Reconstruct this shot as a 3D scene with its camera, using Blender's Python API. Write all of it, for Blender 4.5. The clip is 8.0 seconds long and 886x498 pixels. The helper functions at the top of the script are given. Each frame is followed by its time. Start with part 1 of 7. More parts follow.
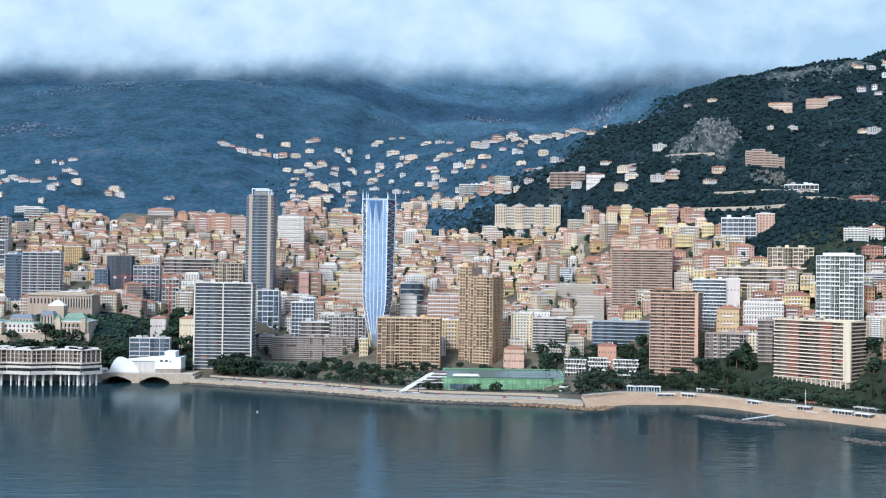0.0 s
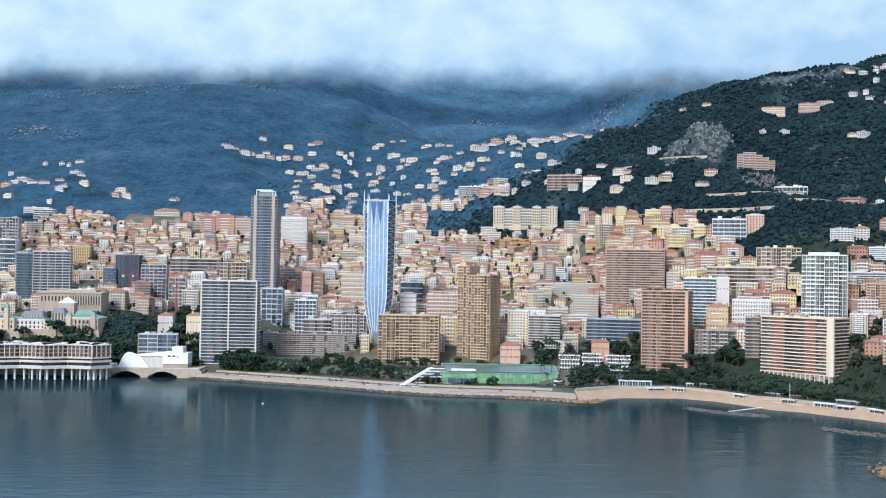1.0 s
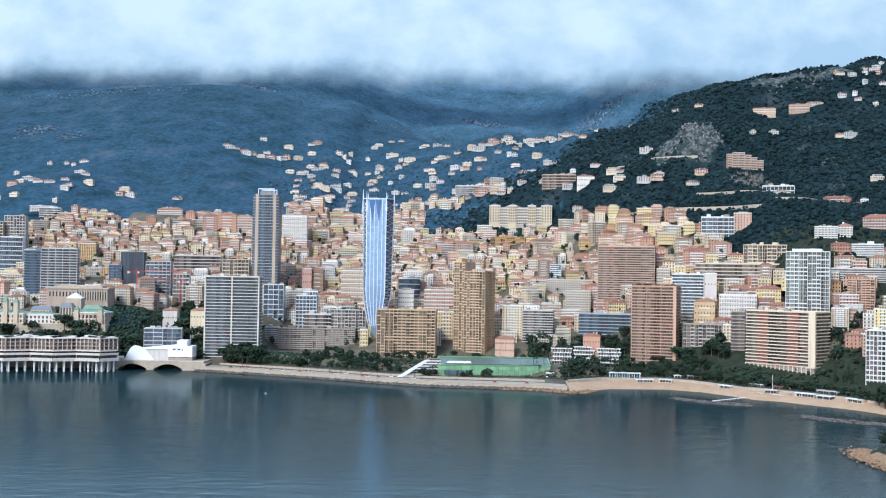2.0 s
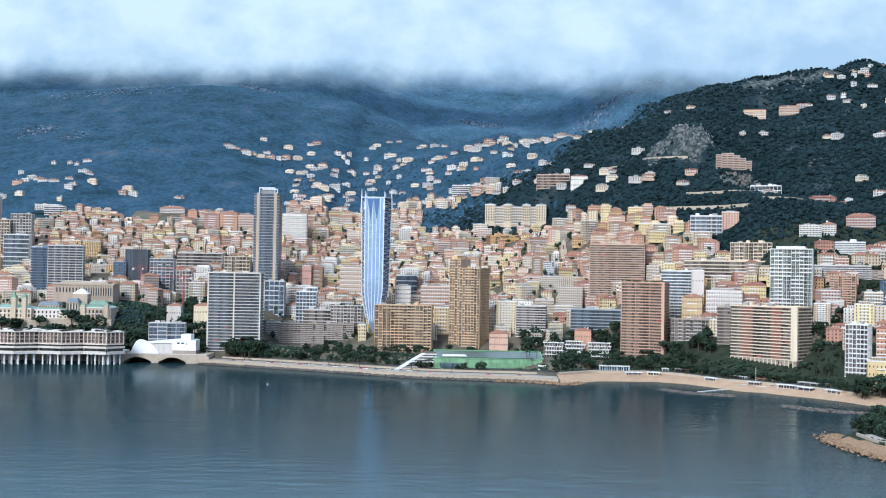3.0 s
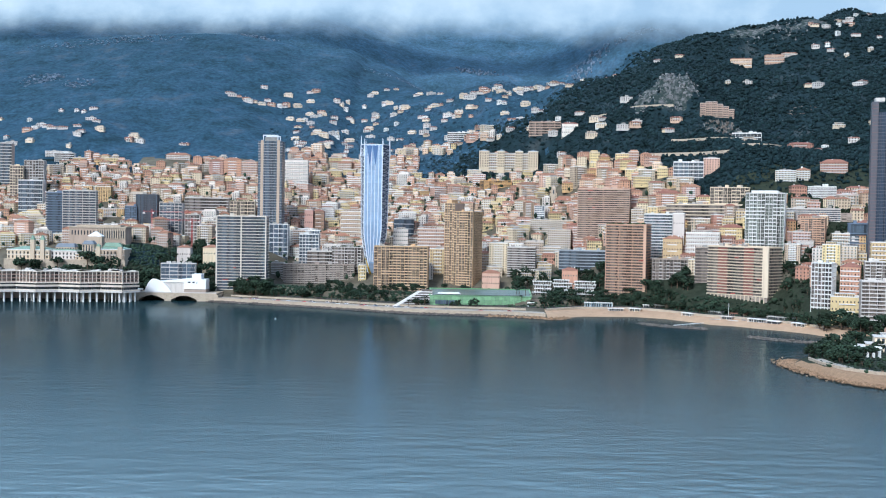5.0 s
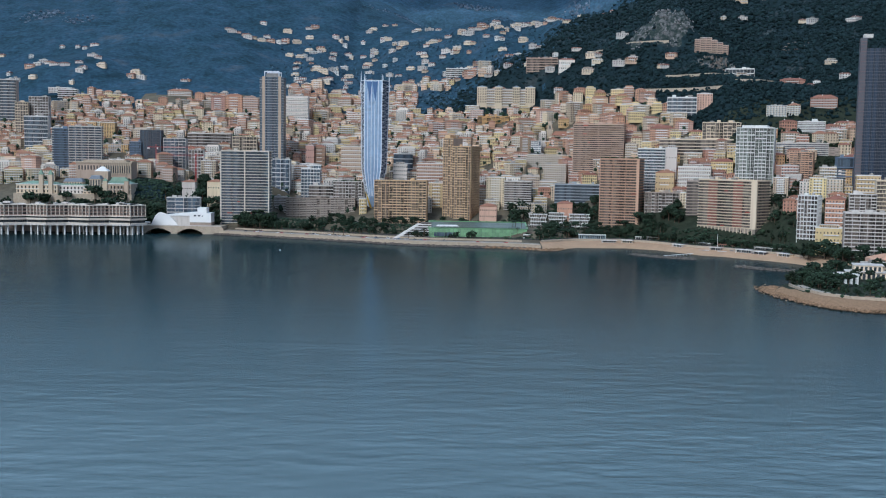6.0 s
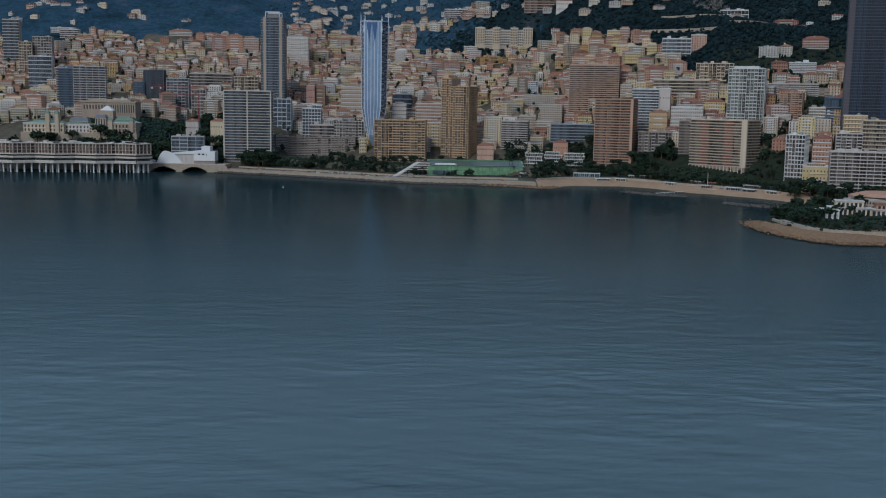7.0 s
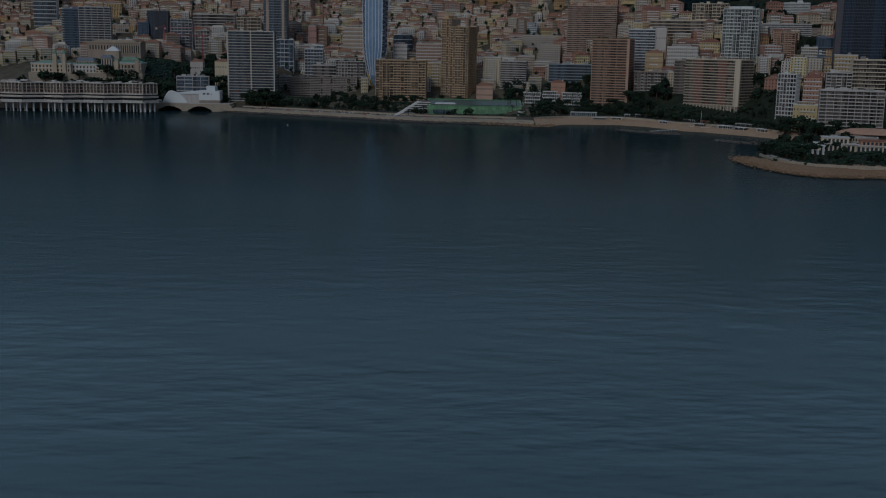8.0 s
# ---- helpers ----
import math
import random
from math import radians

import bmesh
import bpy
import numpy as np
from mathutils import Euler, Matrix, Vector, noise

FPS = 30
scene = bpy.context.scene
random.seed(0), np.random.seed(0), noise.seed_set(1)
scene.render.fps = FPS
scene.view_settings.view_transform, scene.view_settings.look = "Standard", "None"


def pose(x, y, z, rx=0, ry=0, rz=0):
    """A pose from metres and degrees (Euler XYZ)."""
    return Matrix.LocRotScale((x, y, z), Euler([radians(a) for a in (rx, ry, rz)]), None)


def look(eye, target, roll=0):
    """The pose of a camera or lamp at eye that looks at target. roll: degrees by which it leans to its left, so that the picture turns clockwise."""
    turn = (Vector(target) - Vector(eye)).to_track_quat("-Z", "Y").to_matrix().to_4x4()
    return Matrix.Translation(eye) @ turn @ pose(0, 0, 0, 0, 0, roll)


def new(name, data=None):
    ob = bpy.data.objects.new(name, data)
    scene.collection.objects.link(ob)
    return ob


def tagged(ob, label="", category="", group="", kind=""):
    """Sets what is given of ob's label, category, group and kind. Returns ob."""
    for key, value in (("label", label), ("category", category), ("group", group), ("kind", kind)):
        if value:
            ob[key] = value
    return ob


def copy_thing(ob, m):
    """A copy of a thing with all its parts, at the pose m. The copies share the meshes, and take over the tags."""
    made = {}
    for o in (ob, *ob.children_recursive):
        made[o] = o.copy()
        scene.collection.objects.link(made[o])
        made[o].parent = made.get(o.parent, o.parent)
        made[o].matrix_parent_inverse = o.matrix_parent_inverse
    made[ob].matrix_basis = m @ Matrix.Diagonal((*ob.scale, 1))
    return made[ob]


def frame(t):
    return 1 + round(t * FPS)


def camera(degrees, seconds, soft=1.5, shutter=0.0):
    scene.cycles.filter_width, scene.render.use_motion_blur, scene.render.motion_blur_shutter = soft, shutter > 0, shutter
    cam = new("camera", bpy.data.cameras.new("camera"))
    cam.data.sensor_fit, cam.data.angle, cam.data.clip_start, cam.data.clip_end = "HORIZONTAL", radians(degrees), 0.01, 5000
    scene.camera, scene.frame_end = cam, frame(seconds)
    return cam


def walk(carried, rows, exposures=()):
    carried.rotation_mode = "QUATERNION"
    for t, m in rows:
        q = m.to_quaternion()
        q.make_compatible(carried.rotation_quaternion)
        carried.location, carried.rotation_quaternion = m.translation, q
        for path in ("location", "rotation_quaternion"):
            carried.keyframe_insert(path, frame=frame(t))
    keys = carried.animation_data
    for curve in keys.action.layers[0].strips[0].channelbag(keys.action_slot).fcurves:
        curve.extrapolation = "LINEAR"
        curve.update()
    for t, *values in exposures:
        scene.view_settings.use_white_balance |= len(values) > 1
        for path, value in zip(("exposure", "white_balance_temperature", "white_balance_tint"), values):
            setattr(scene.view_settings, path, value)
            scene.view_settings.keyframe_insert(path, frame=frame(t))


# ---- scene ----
cam = camera(45.1, 8.0, soft=1.1)
PATH = [
    (0, (1.463, -1.678, 117.676), (1.45, 0.322, 117.714), 0.8),
    (0.5, (2.743, -18.974, 115.68), (2.727, -16.974, 115.723), 0.8),
    (1, (4.096, -37.429, 112.949), (4.081, -35.43, 112.993), 0.9),
    (1.5, (5.529, -55.444, 110.827), (5.515, -53.445, 110.871), 0.9),
    (3, (9.396, -110.222, 104.249), (9.387, -108.223, 104.294), 1.0),
    (3.5, (10.589, -127.687, 103.283), (10.582, -125.688, 103.325), 1.0),
    (4, (11.457, -146.023, 102.694), (11.452, -144.023, 102.722), 1.0),
    (4.5, (11.894, -163.704, 101.878), (11.89, -161.704, 101.873), 1.0),
    (6, (11.73, -218.314, 97.799), (11.733, -216.322, 97.626), 0.9),
    (6.5, (11.703, -235.742, 96.869), (11.708, -233.755, 96.644), 1.0),
    (7, (11.752, -254.2, 95.545), (11.76, -252.22, 95.265), 1.0),
    (7.5, (11.918, -272.156, 93.778), (11.926, -270.183, 93.448), 1.0),
    (8, (12.109, -290.917, 92.504), (12.118, -288.954, 92.121), 1.0),
]
walk(cam, [(t, look(eye, target, roll)) for t, eye, target, roll in PATH],
     exposures=[(t, ev, 5300, 6) for t, ev in ((0, 0.02), (4.7, 0.04), (5.4, -0.16), (6.0, -0.66), (6.5, -1.15), (7.0, -1.6), (7.5, -2.08), (8.0, -2.68))])

# ---- light: bright overcast day, soft sun behind the camera ----
SUN_EL, SUN_AZ = 40.0, 208.0  # degrees; azimuth clockwise from +y
world = bpy.data.worlds.new("overcast_sky")
scene.world = world
world.use_nodes = True
wn = world.node_tree
sky = wn.nodes.new("ShaderNodeTexSky")
sky.sky_type = "NISHITA"
sky.sun_disc = False
sky.sun_elevation, sky.sun_rotation = radians(SUN_EL), radians(SUN_AZ)
sky.air_density, sky.dust_density, sky.ozone_density = 1.0, 2.5, 1.0
wn.nodes["Background"].inputs["Strength"].default_value = 0.145
wn.links.new(sky.outputs["Color"], wn.nodes["Background"].inputs["Color"])
sun_data = bpy.data.lights.new("sun", "SUN")
sun_data.energy, sun_data.angle, sun_data.color = 3.0, radians(14), (1.0, 0.94, 0.86)
sun = new("sun", sun_data)
_az, _el = radians(SUN_AZ), radians(SUN_EL)
_dir = Vector((math.sin(_az) * math.cos(_el), math.cos(_az) * math.cos(_el), math.sin(_el)))
sun.matrix_world = look(_dir * 900, (0, 0, 0))

# ---- materials ----
def mat(name, color, rough=0.8, spec=0.3, metal=0.0, vary=0.12, hue=0.0, scale=0.25, stain=0.0, bump=0.0, island=0.0, obj=0.0, streak=False):
    """Two scales of noise, optional change per island and per object, vertical streaks and bump."""
    m = bpy.data.materials.new(name)
    m.use_nodes = True
    nt = m.node_tree
    N, L = nt.nodes, nt.links
    b = N["Principled BSDF"]
    b.inputs["Roughness"].default_value = rough
    b.inputs["Specular IOR Level"].default_value = spec
    b.inputs["Metallic"].default_value = metal
    tc = N.new("ShaderNodeTexCoord")
    mp = N.new("ShaderNodeMapping")
    L.new(tc.outputs["Object"], mp.inputs["Vector"])
    if streak:
        mp.inputs["Scale"].default_value = (1, 1, 0.12)

    def noise_tex(sc, detail):
        n = N.new("ShaderNodeTexNoise")
        n.inputs["Scale"].default_value = sc
        n.inputs["Detail"].default_value = detail
        L.new(mp.outputs["Vector"], n.inputs["Vector"])
        return n.outputs["Fac"]

    def math_node(op, a, bb):
        n = N.new("ShaderNodeMath")
        n.operation = op
        for i, v in enumerate((a, bb)):
            if isinstance(v, (int, float)):
                n.inputs[i].default_value = v
            else:
                L.new(v, n.inputs[i])
        return n.outputs[0]

    coarse, fine = noise_tex(scale, 4), noise_tex(scale * 7, 3)
    val = math_node("ADD", math_node("MULTIPLY", math_node("SUBTRACT", coarse, 0.5), vary * 3.2), 1.0)
    val = math_node("ADD", val, math_node("MULTIPLY", math_node("SUBTRACT", fine, 0.5), vary * 1.6))
    hue_in = None
    if island:
        g = N.new("ShaderNodeNewGeometry")
        val = math_node("ADD", val, math_node("MULTIPLY", math_node("SUBTRACT", g.outputs["Random Per Island"], 0.5), island * 2))
    if obj:
        oi = N.new("ShaderNodeObjectInfo")
        val = math_node("ADD", val, math_node("MULTIPLY", math_node("SUBTRACT", oi.outputs["Random"], 0.5), obj * 2))
        hue_in = oi.outputs["Random"]
    hs = N.new("ShaderNodeHueSaturation")
    hs.inputs["Color"].default_value = (*color, 1)
    L.new(val, hs.inputs["Value"])
    if hue:
        src = hue_in if hue_in else coarse
        L.new(math_node("ADD", math_node("MULTIPLY", math_node("SUBTRACT", src, 0.5), hue * 2), 0.5), hs.inputs["Hue"])
    out = hs.outputs["Color"]
    if stain:
        mx = N.new("ShaderNodeMix")
        mx.data_type = "RGBA"
        ramp = N.new("ShaderNodeMapRange")
        ramp.inputs["From Min"].default_value, ramp.inputs["From Max"].default_value = 0.52, 0.72
        ramp.inputs["To Max"].default_value = stain
        L.new(noise_tex(scale * 2.3, 6), ramp.inputs["Value"])
        L.new(ramp.outputs["Result"], mx.inputs["Factor"])
        L.new(out, mx.inputs["A"])
        mx.inputs["B"].default_value = (color[0] * 0.45, color[1] * 0.43, color[2] * 0.4, 1)
        out = mx.outputs["Result"]
    L.new(out, b.inputs["Base Color"])
    if bump:
        bp = N.new("ShaderNodeBump")
        bp.inputs["Strength"].default_value = 0.6
        bp.inputs["Distance"].default_value = bump
        L.new(fine, bp.inputs["Height"])
        L.new(bp.outputs["Normal"], b.inputs["Normal"])
    return m


WALLS = {}
for key, words, col in (
    ("cream", "cream", (0.648, 0.567, 0.432)), ("ochre", "ochre", (0.558, 0.387, 0.216)), ("pink", "pink", (0.558, 0.378, 0.315)),
    ("salmon", "salmon", (0.522, 0.315, 0.234)), ("white", "white", (0.720, 0.702, 0.666)), ("yellow", "yellow", (0.630, 0.522, 0.306)),
    ("beige", "beige", (0.522, 0.450, 0.360)), ("grey", "grey", (0.360, 0.342, 0.324)), ("brown", "brown", (0.306, 0.216, 0.162)), ("peach", "peach", (0.612, 0.459, 0.351))):
    WALLS[key] = mat("plaster_" + key, (col[0] * 0.96, col[1] * 0.89, col[2] * 0.84), 0.9, 0.15, vary=0.1, scale=0.12, stain=0.3, obj=0.16, island=0.16, hue=0.012, streak=True)
TILE = mat("terracotta_tiles", (0.30, 0.15, 0.105), 0.9, 0.1, vary=0.2, scale=0.3, stain=0.4, obj=0.16, island=0.15, hue=0.012)
FLATROOF = mat("gravel_roof", (0.36, 0.34, 0.31), 0.95, 0.1, vary=0.2, scale=0.2, stain=0.4, obj=0.2)
GLASS = mat("window_glass", (0.045, 0.055, 0.065), 0.18, 0.5, vary=0.25, scale=0.5, island=0.5, obj=0.15)
PANES = mat("curtained_panes", (0.10, 0.082, 0.07), 0.4, 0.35, vary=0.3, scale=0.4, island=0.95, hue=0.02)
PANES_BLUE = mat("blue_panes", (0.055, 0.075, 0.10), 0.3, 0.5, vary=0.2, scale=0.4, island=0.6)
SHUTTER = mat("dark_shutters", (0.055, 0.05, 0.046), 0.7, 0.2, vary=0.2, scale=0.5, island=0.8, hue=0.03)
WHITE = mat("white_concrete", (0.74, 0.73, 0.70), 0.75, 0.25, vary=0.07, scale=0.15, stain=0.25, streak=True)
OFFWHITE = mat("grey_white_concrete", (0.60, 0.56, 0.52), 0.85, 0.2, vary=0.1, scale=0.15, stain=0.35, streak=True)
TAN = mat("tan_concrete", (0.64, 0.44, 0.255), 0.85, 0.2, vary=0.12, scale=0.15, stain=0.35, obj=0.06, streak=True)
TANLIGHT = mat("light_tan_concrete", (0.67, 0.49, 0.32), 0.85, 0.2, vary=0.1, scale=0.15, stain=0.3, obj=0.06, streak=True)
TAUPE = mat("taupe_concrete", (0.40, 0.33, 0.28), 0.85, 0.2, vary=0.14, scale=0.15, stain=0.4, obj=0.06, streak=True)
TAUPEPALE = mat("pale_taupe_concrete", (0.47, 0.41, 0.36), 0.85, 0.2, vary=0.14, scale=0.15, stain=0.4, streak=True)
ROSE = mat("rose_brown_concrete", (0.57, 0.365, 0.255), 0.85, 0.2, vary=0.1, scale=0.15, stain=0.3, obj=0.06, streak=True)
SAND_WALL = mat("sand_concrete", (0.70, 0.58, 0.43), 0.85, 0.2, vary=0.08, scale=0.12, stain=0.2, streak=True)
DARKWALL = mat("dark_cladding", (0.10, 0.10, 0.115), 0.5, 0.4, vary=0.15, scale=0.2, obj=0.1)
AWNING = mat("red_awning_cloth", (0.42, 0.10, 0.08), 0.9, 0.1, vary=0.15, scale=0.6, island=0.3, obj=0.15)
STONE = mat("pale_stone", (0.46, 0.38, 0.29), 0.9, 0.2, vary=0.15, scale=0.3, stain=0.45, bump=0.1)
ROCK = mat("grey_limestone", (0.19, 0.19, 0.19), 0.95, 0.15, vary=0.35, scale=0.12, stain=0.3, island=0.25, bump=0.3)
STONEBROWN = mat("brown_cliff_rock", (0.17, 0.145, 0.125), 0.95, 0.1, vary=0.35, scale=0.15, island=0.25, bump=0.2)
BOULDER = mat("tan_boulders", (0.27, 0.175, 0.105), 0.95, 0.15, vary=0.25, scale=0.4, stain=0.3, island=0.35, bump=0.2)
WETROCK = mat("wet_brown_rock", (0.11, 0.09, 0.075), 0.7, 0.3, vary=0.25, scale=0.4, island=0.4, bump=0.2)
SAND = mat("beach_sand", (0.43, 0.295, 0.19), 0.95, 0.1, vary=0.14, scale=0.08, stain=0.2)
PAVING = mat("promenade_paving", (0.36, 0.32, 0.27), 0.9, 0.15, vary=0.1, scale=0.3, stain=0.25)
COPPER = mat("green_copper", (0.20, 0.30, 0.22), 0.6, 0.3, vary=0.15, scale=0.2, stain=0.2)
GREENGLASS = mat("green_glass", (0.15, 0.29, 0.14), 0.45, 0.5, vary=0.18, scale=0.08, island=0.2)
GREENDARK = mat("dark_green_roof", (0.085, 0.115, 0.10), 0.35, 0.4, vary=0.15, scale=0.1, island=0.3)
CRANE = mat("red_crane_paint", (0.50, 0.07, 0.07), 0.5, 0.4, vary=0.1)
YELLOW = mat("yellow_paint", (0.62, 0.40, 0.03), 0.5, 0.4, vary=0.1)
# the reflected sky is put into this glazing's blue base colour
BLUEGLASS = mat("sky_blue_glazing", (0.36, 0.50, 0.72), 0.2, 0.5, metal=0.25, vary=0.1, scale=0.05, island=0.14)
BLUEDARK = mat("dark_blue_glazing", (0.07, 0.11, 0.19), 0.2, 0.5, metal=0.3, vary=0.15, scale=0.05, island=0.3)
STEEL = mat("white_steel", (0.66, 0.70, 0.76), 0.45, 0.5, vary=0.05)
STEELBLUE = mat("blue_grey_steel", (0.16, 0.21, 0.29), 0.4, 0.5, vary=0.1)
BARK = mat("bark", (0.12, 0.085, 0.06), 0.95, 0.1, vary=0.2, scale=1.0)
LEAF = mat("dark_foliage", (0.026, 0.044, 0.026), 0.85, 0.12, vary=0.3, scale=0.3, island=0.5, obj=0.25, hue=0.02)
# cloud shade and some distance haze are put into this dark colour
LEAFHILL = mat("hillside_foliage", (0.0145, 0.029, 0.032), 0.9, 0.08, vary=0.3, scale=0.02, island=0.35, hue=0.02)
# aerial haze is painted into the blue base colour of these two
LEAFHAZE = mat("haze_tinted_foliage", (0.058, 0.104, 0.145), 0.95, 0.05, vary=0.35, scale=0.012, island=0.35, hue=0.02)
HAZEROCK = mat("haze_tinted_limestone", (0.13, 0.165, 0.215), 0.95, 0.1, vary=0.3, scale=0.05, island=0.3)
SHUTGREEN = mat("grey_green_shutters", (0.10, 0.125, 0.11), 0.7, 0.2, vary=0.2, scale=0.5, island=0.6)
SHUTBROWN = mat("grey_brown_shutters", (0.15, 0.12, 0.10), 0.7, 0.2, vary=0.2, scale=0.5, island=0.6, hue=0.02)
HEDGE = mat("terrace_planting", (0.035, 0.06, 0.03), 0.9, 0.1, vary=0.3, scale=0.6, island=0.5)


def ground_material(name, color, fine=0.0):
    """Scrub and bare earth over the slopes, pale earth near the quays."""
    m = mat(name, color, 0.95, 0.08, vary=0.45, scale=0.02, stain=0.0, hue=0.02)
    N, L = m.node_tree.nodes, m.node_tree.links
    b = N["Principled BSDF"]
    old = b.inputs["Base Color"].links[0].from_socket
    tc = N.new("ShaderNodeTexCoord")
    n = N.new("ShaderNodeTexNoise")
    n.inputs["Scale"].default_value, n.inputs["Detail"].default_value = 0.02, 8
    L.new(tc.outputs["Object"], n.inputs["Vector"])
    mr = N.new("ShaderNodeMapRange")
    mr.inputs["From Min"].default_value, mr.inputs["From Max"].default_value = 0.60, 0.72
    mr.inputs["To Max"].default_value = 0.45
    L.new(n.outputs["Fac"], mr.inputs["Value"])
    mx = N.new("ShaderNodeMix")
    mx.data_type = "RGBA"
    L.new(mr.outputs["Result"], mx.inputs["Factor"])
    L.new(old, mx.inputs["A"])
    mx.inputs["B"].default_value = (0.09, 0.095, 0.09, 1)
    last = mx.outputs["Result"]
    if fine:
        speck = N.new("ShaderNodeTexNoise")
        speck.inputs["Scale"].default_value, speck.inputs["Detail"].default_value, speck.inputs["Roughness"].default_value = 0.07, 8, 0.75
        L.new(tc.outputs["Object"], speck.inputs["Vector"])
        rng_node = N.new("ShaderNodeMapRange")
        rng_node.inputs["From Min"].default_value, rng_node.inputs["From Max"].default_value = 0.3, 0.7
        rng_node.inputs["To Min"].default_value, rng_node.inputs["To Max"].default_value = 1 - fine, 1 + fine
        L.new(speck.outputs["Fac"], rng_node.inputs["Value"])
        grain = N.new("ShaderNodeHueSaturation")
        L.new(last, grain.inputs["Color"])
        L.new(rng_node.outputs["Result"], grain.inputs["Value"])
        last = grain.outputs["Color"]
    L.new(last, b.inputs["Base Color"])
    return m


def rock_material():
    """Bare limestone with dark cracks, ledges and scrub caught between."""
    m = mat("bare_limestone", (0.15, 0.15, 0.15), 0.95, 0.1, vary=0.4, scale=0.12, stain=0.5, bump=0.5)
    N, L = m.node_tree.nodes, m.node_tree.links
    b = N["Principled BSDF"]
    old = b.inputs["Base Color"].links[0].from_socket
    tc = N.new("ShaderNodeTexCoord")
    v = N.new("ShaderNodeTexNoise")
    v.inputs["Scale"].default_value, v.inputs["Detail"].default_value, v.inputs["Roughness"].default_value = 0.14, 8, 0.7
    L.new(tc.outputs["Object"], v.inputs["Vector"])
    mr = N.new("ShaderNodeMapRange")
    mr.inputs["From Min"].default_value, mr.inputs["From Max"].default_value = 0.40, 0.54
    L.new(v.outputs["Fac"], mr.inputs["Value"])
    mx = N.new("ShaderNodeMix")
    mx.data_type = "RGBA"
    L.new(mr.outputs["Result"], mx.inputs["Factor"])
    L.new(old, mx.inputs["A"])
    mx.inputs["B"].default_value = (0.03, 0.045, 0.042, 1)
    L.new(mx.outputs["Result"], b.inputs["Base Color"])
    return m


ROCKFACE = rock_material()
# the hill's cloud shade and haze are darkened into this ground colour too
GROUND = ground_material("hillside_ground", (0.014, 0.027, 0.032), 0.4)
# blue distance haze is put into these two ground colours
GROUNDHAZE = ground_material("haze_tinted_ground", (0.030, 0.065, 0.098), 0.35)
GROUNDHAZEFAR = ground_material("haze_tinted_far_ground", (0.047, 0.091, 0.133), 0.3)
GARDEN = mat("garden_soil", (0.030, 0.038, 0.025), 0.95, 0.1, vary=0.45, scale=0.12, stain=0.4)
EARTH = mat("town_earth", (0.125, 0.11, 0.08), 0.95, 0.1, vary=0.4, scale=0.05, stain=0.4)


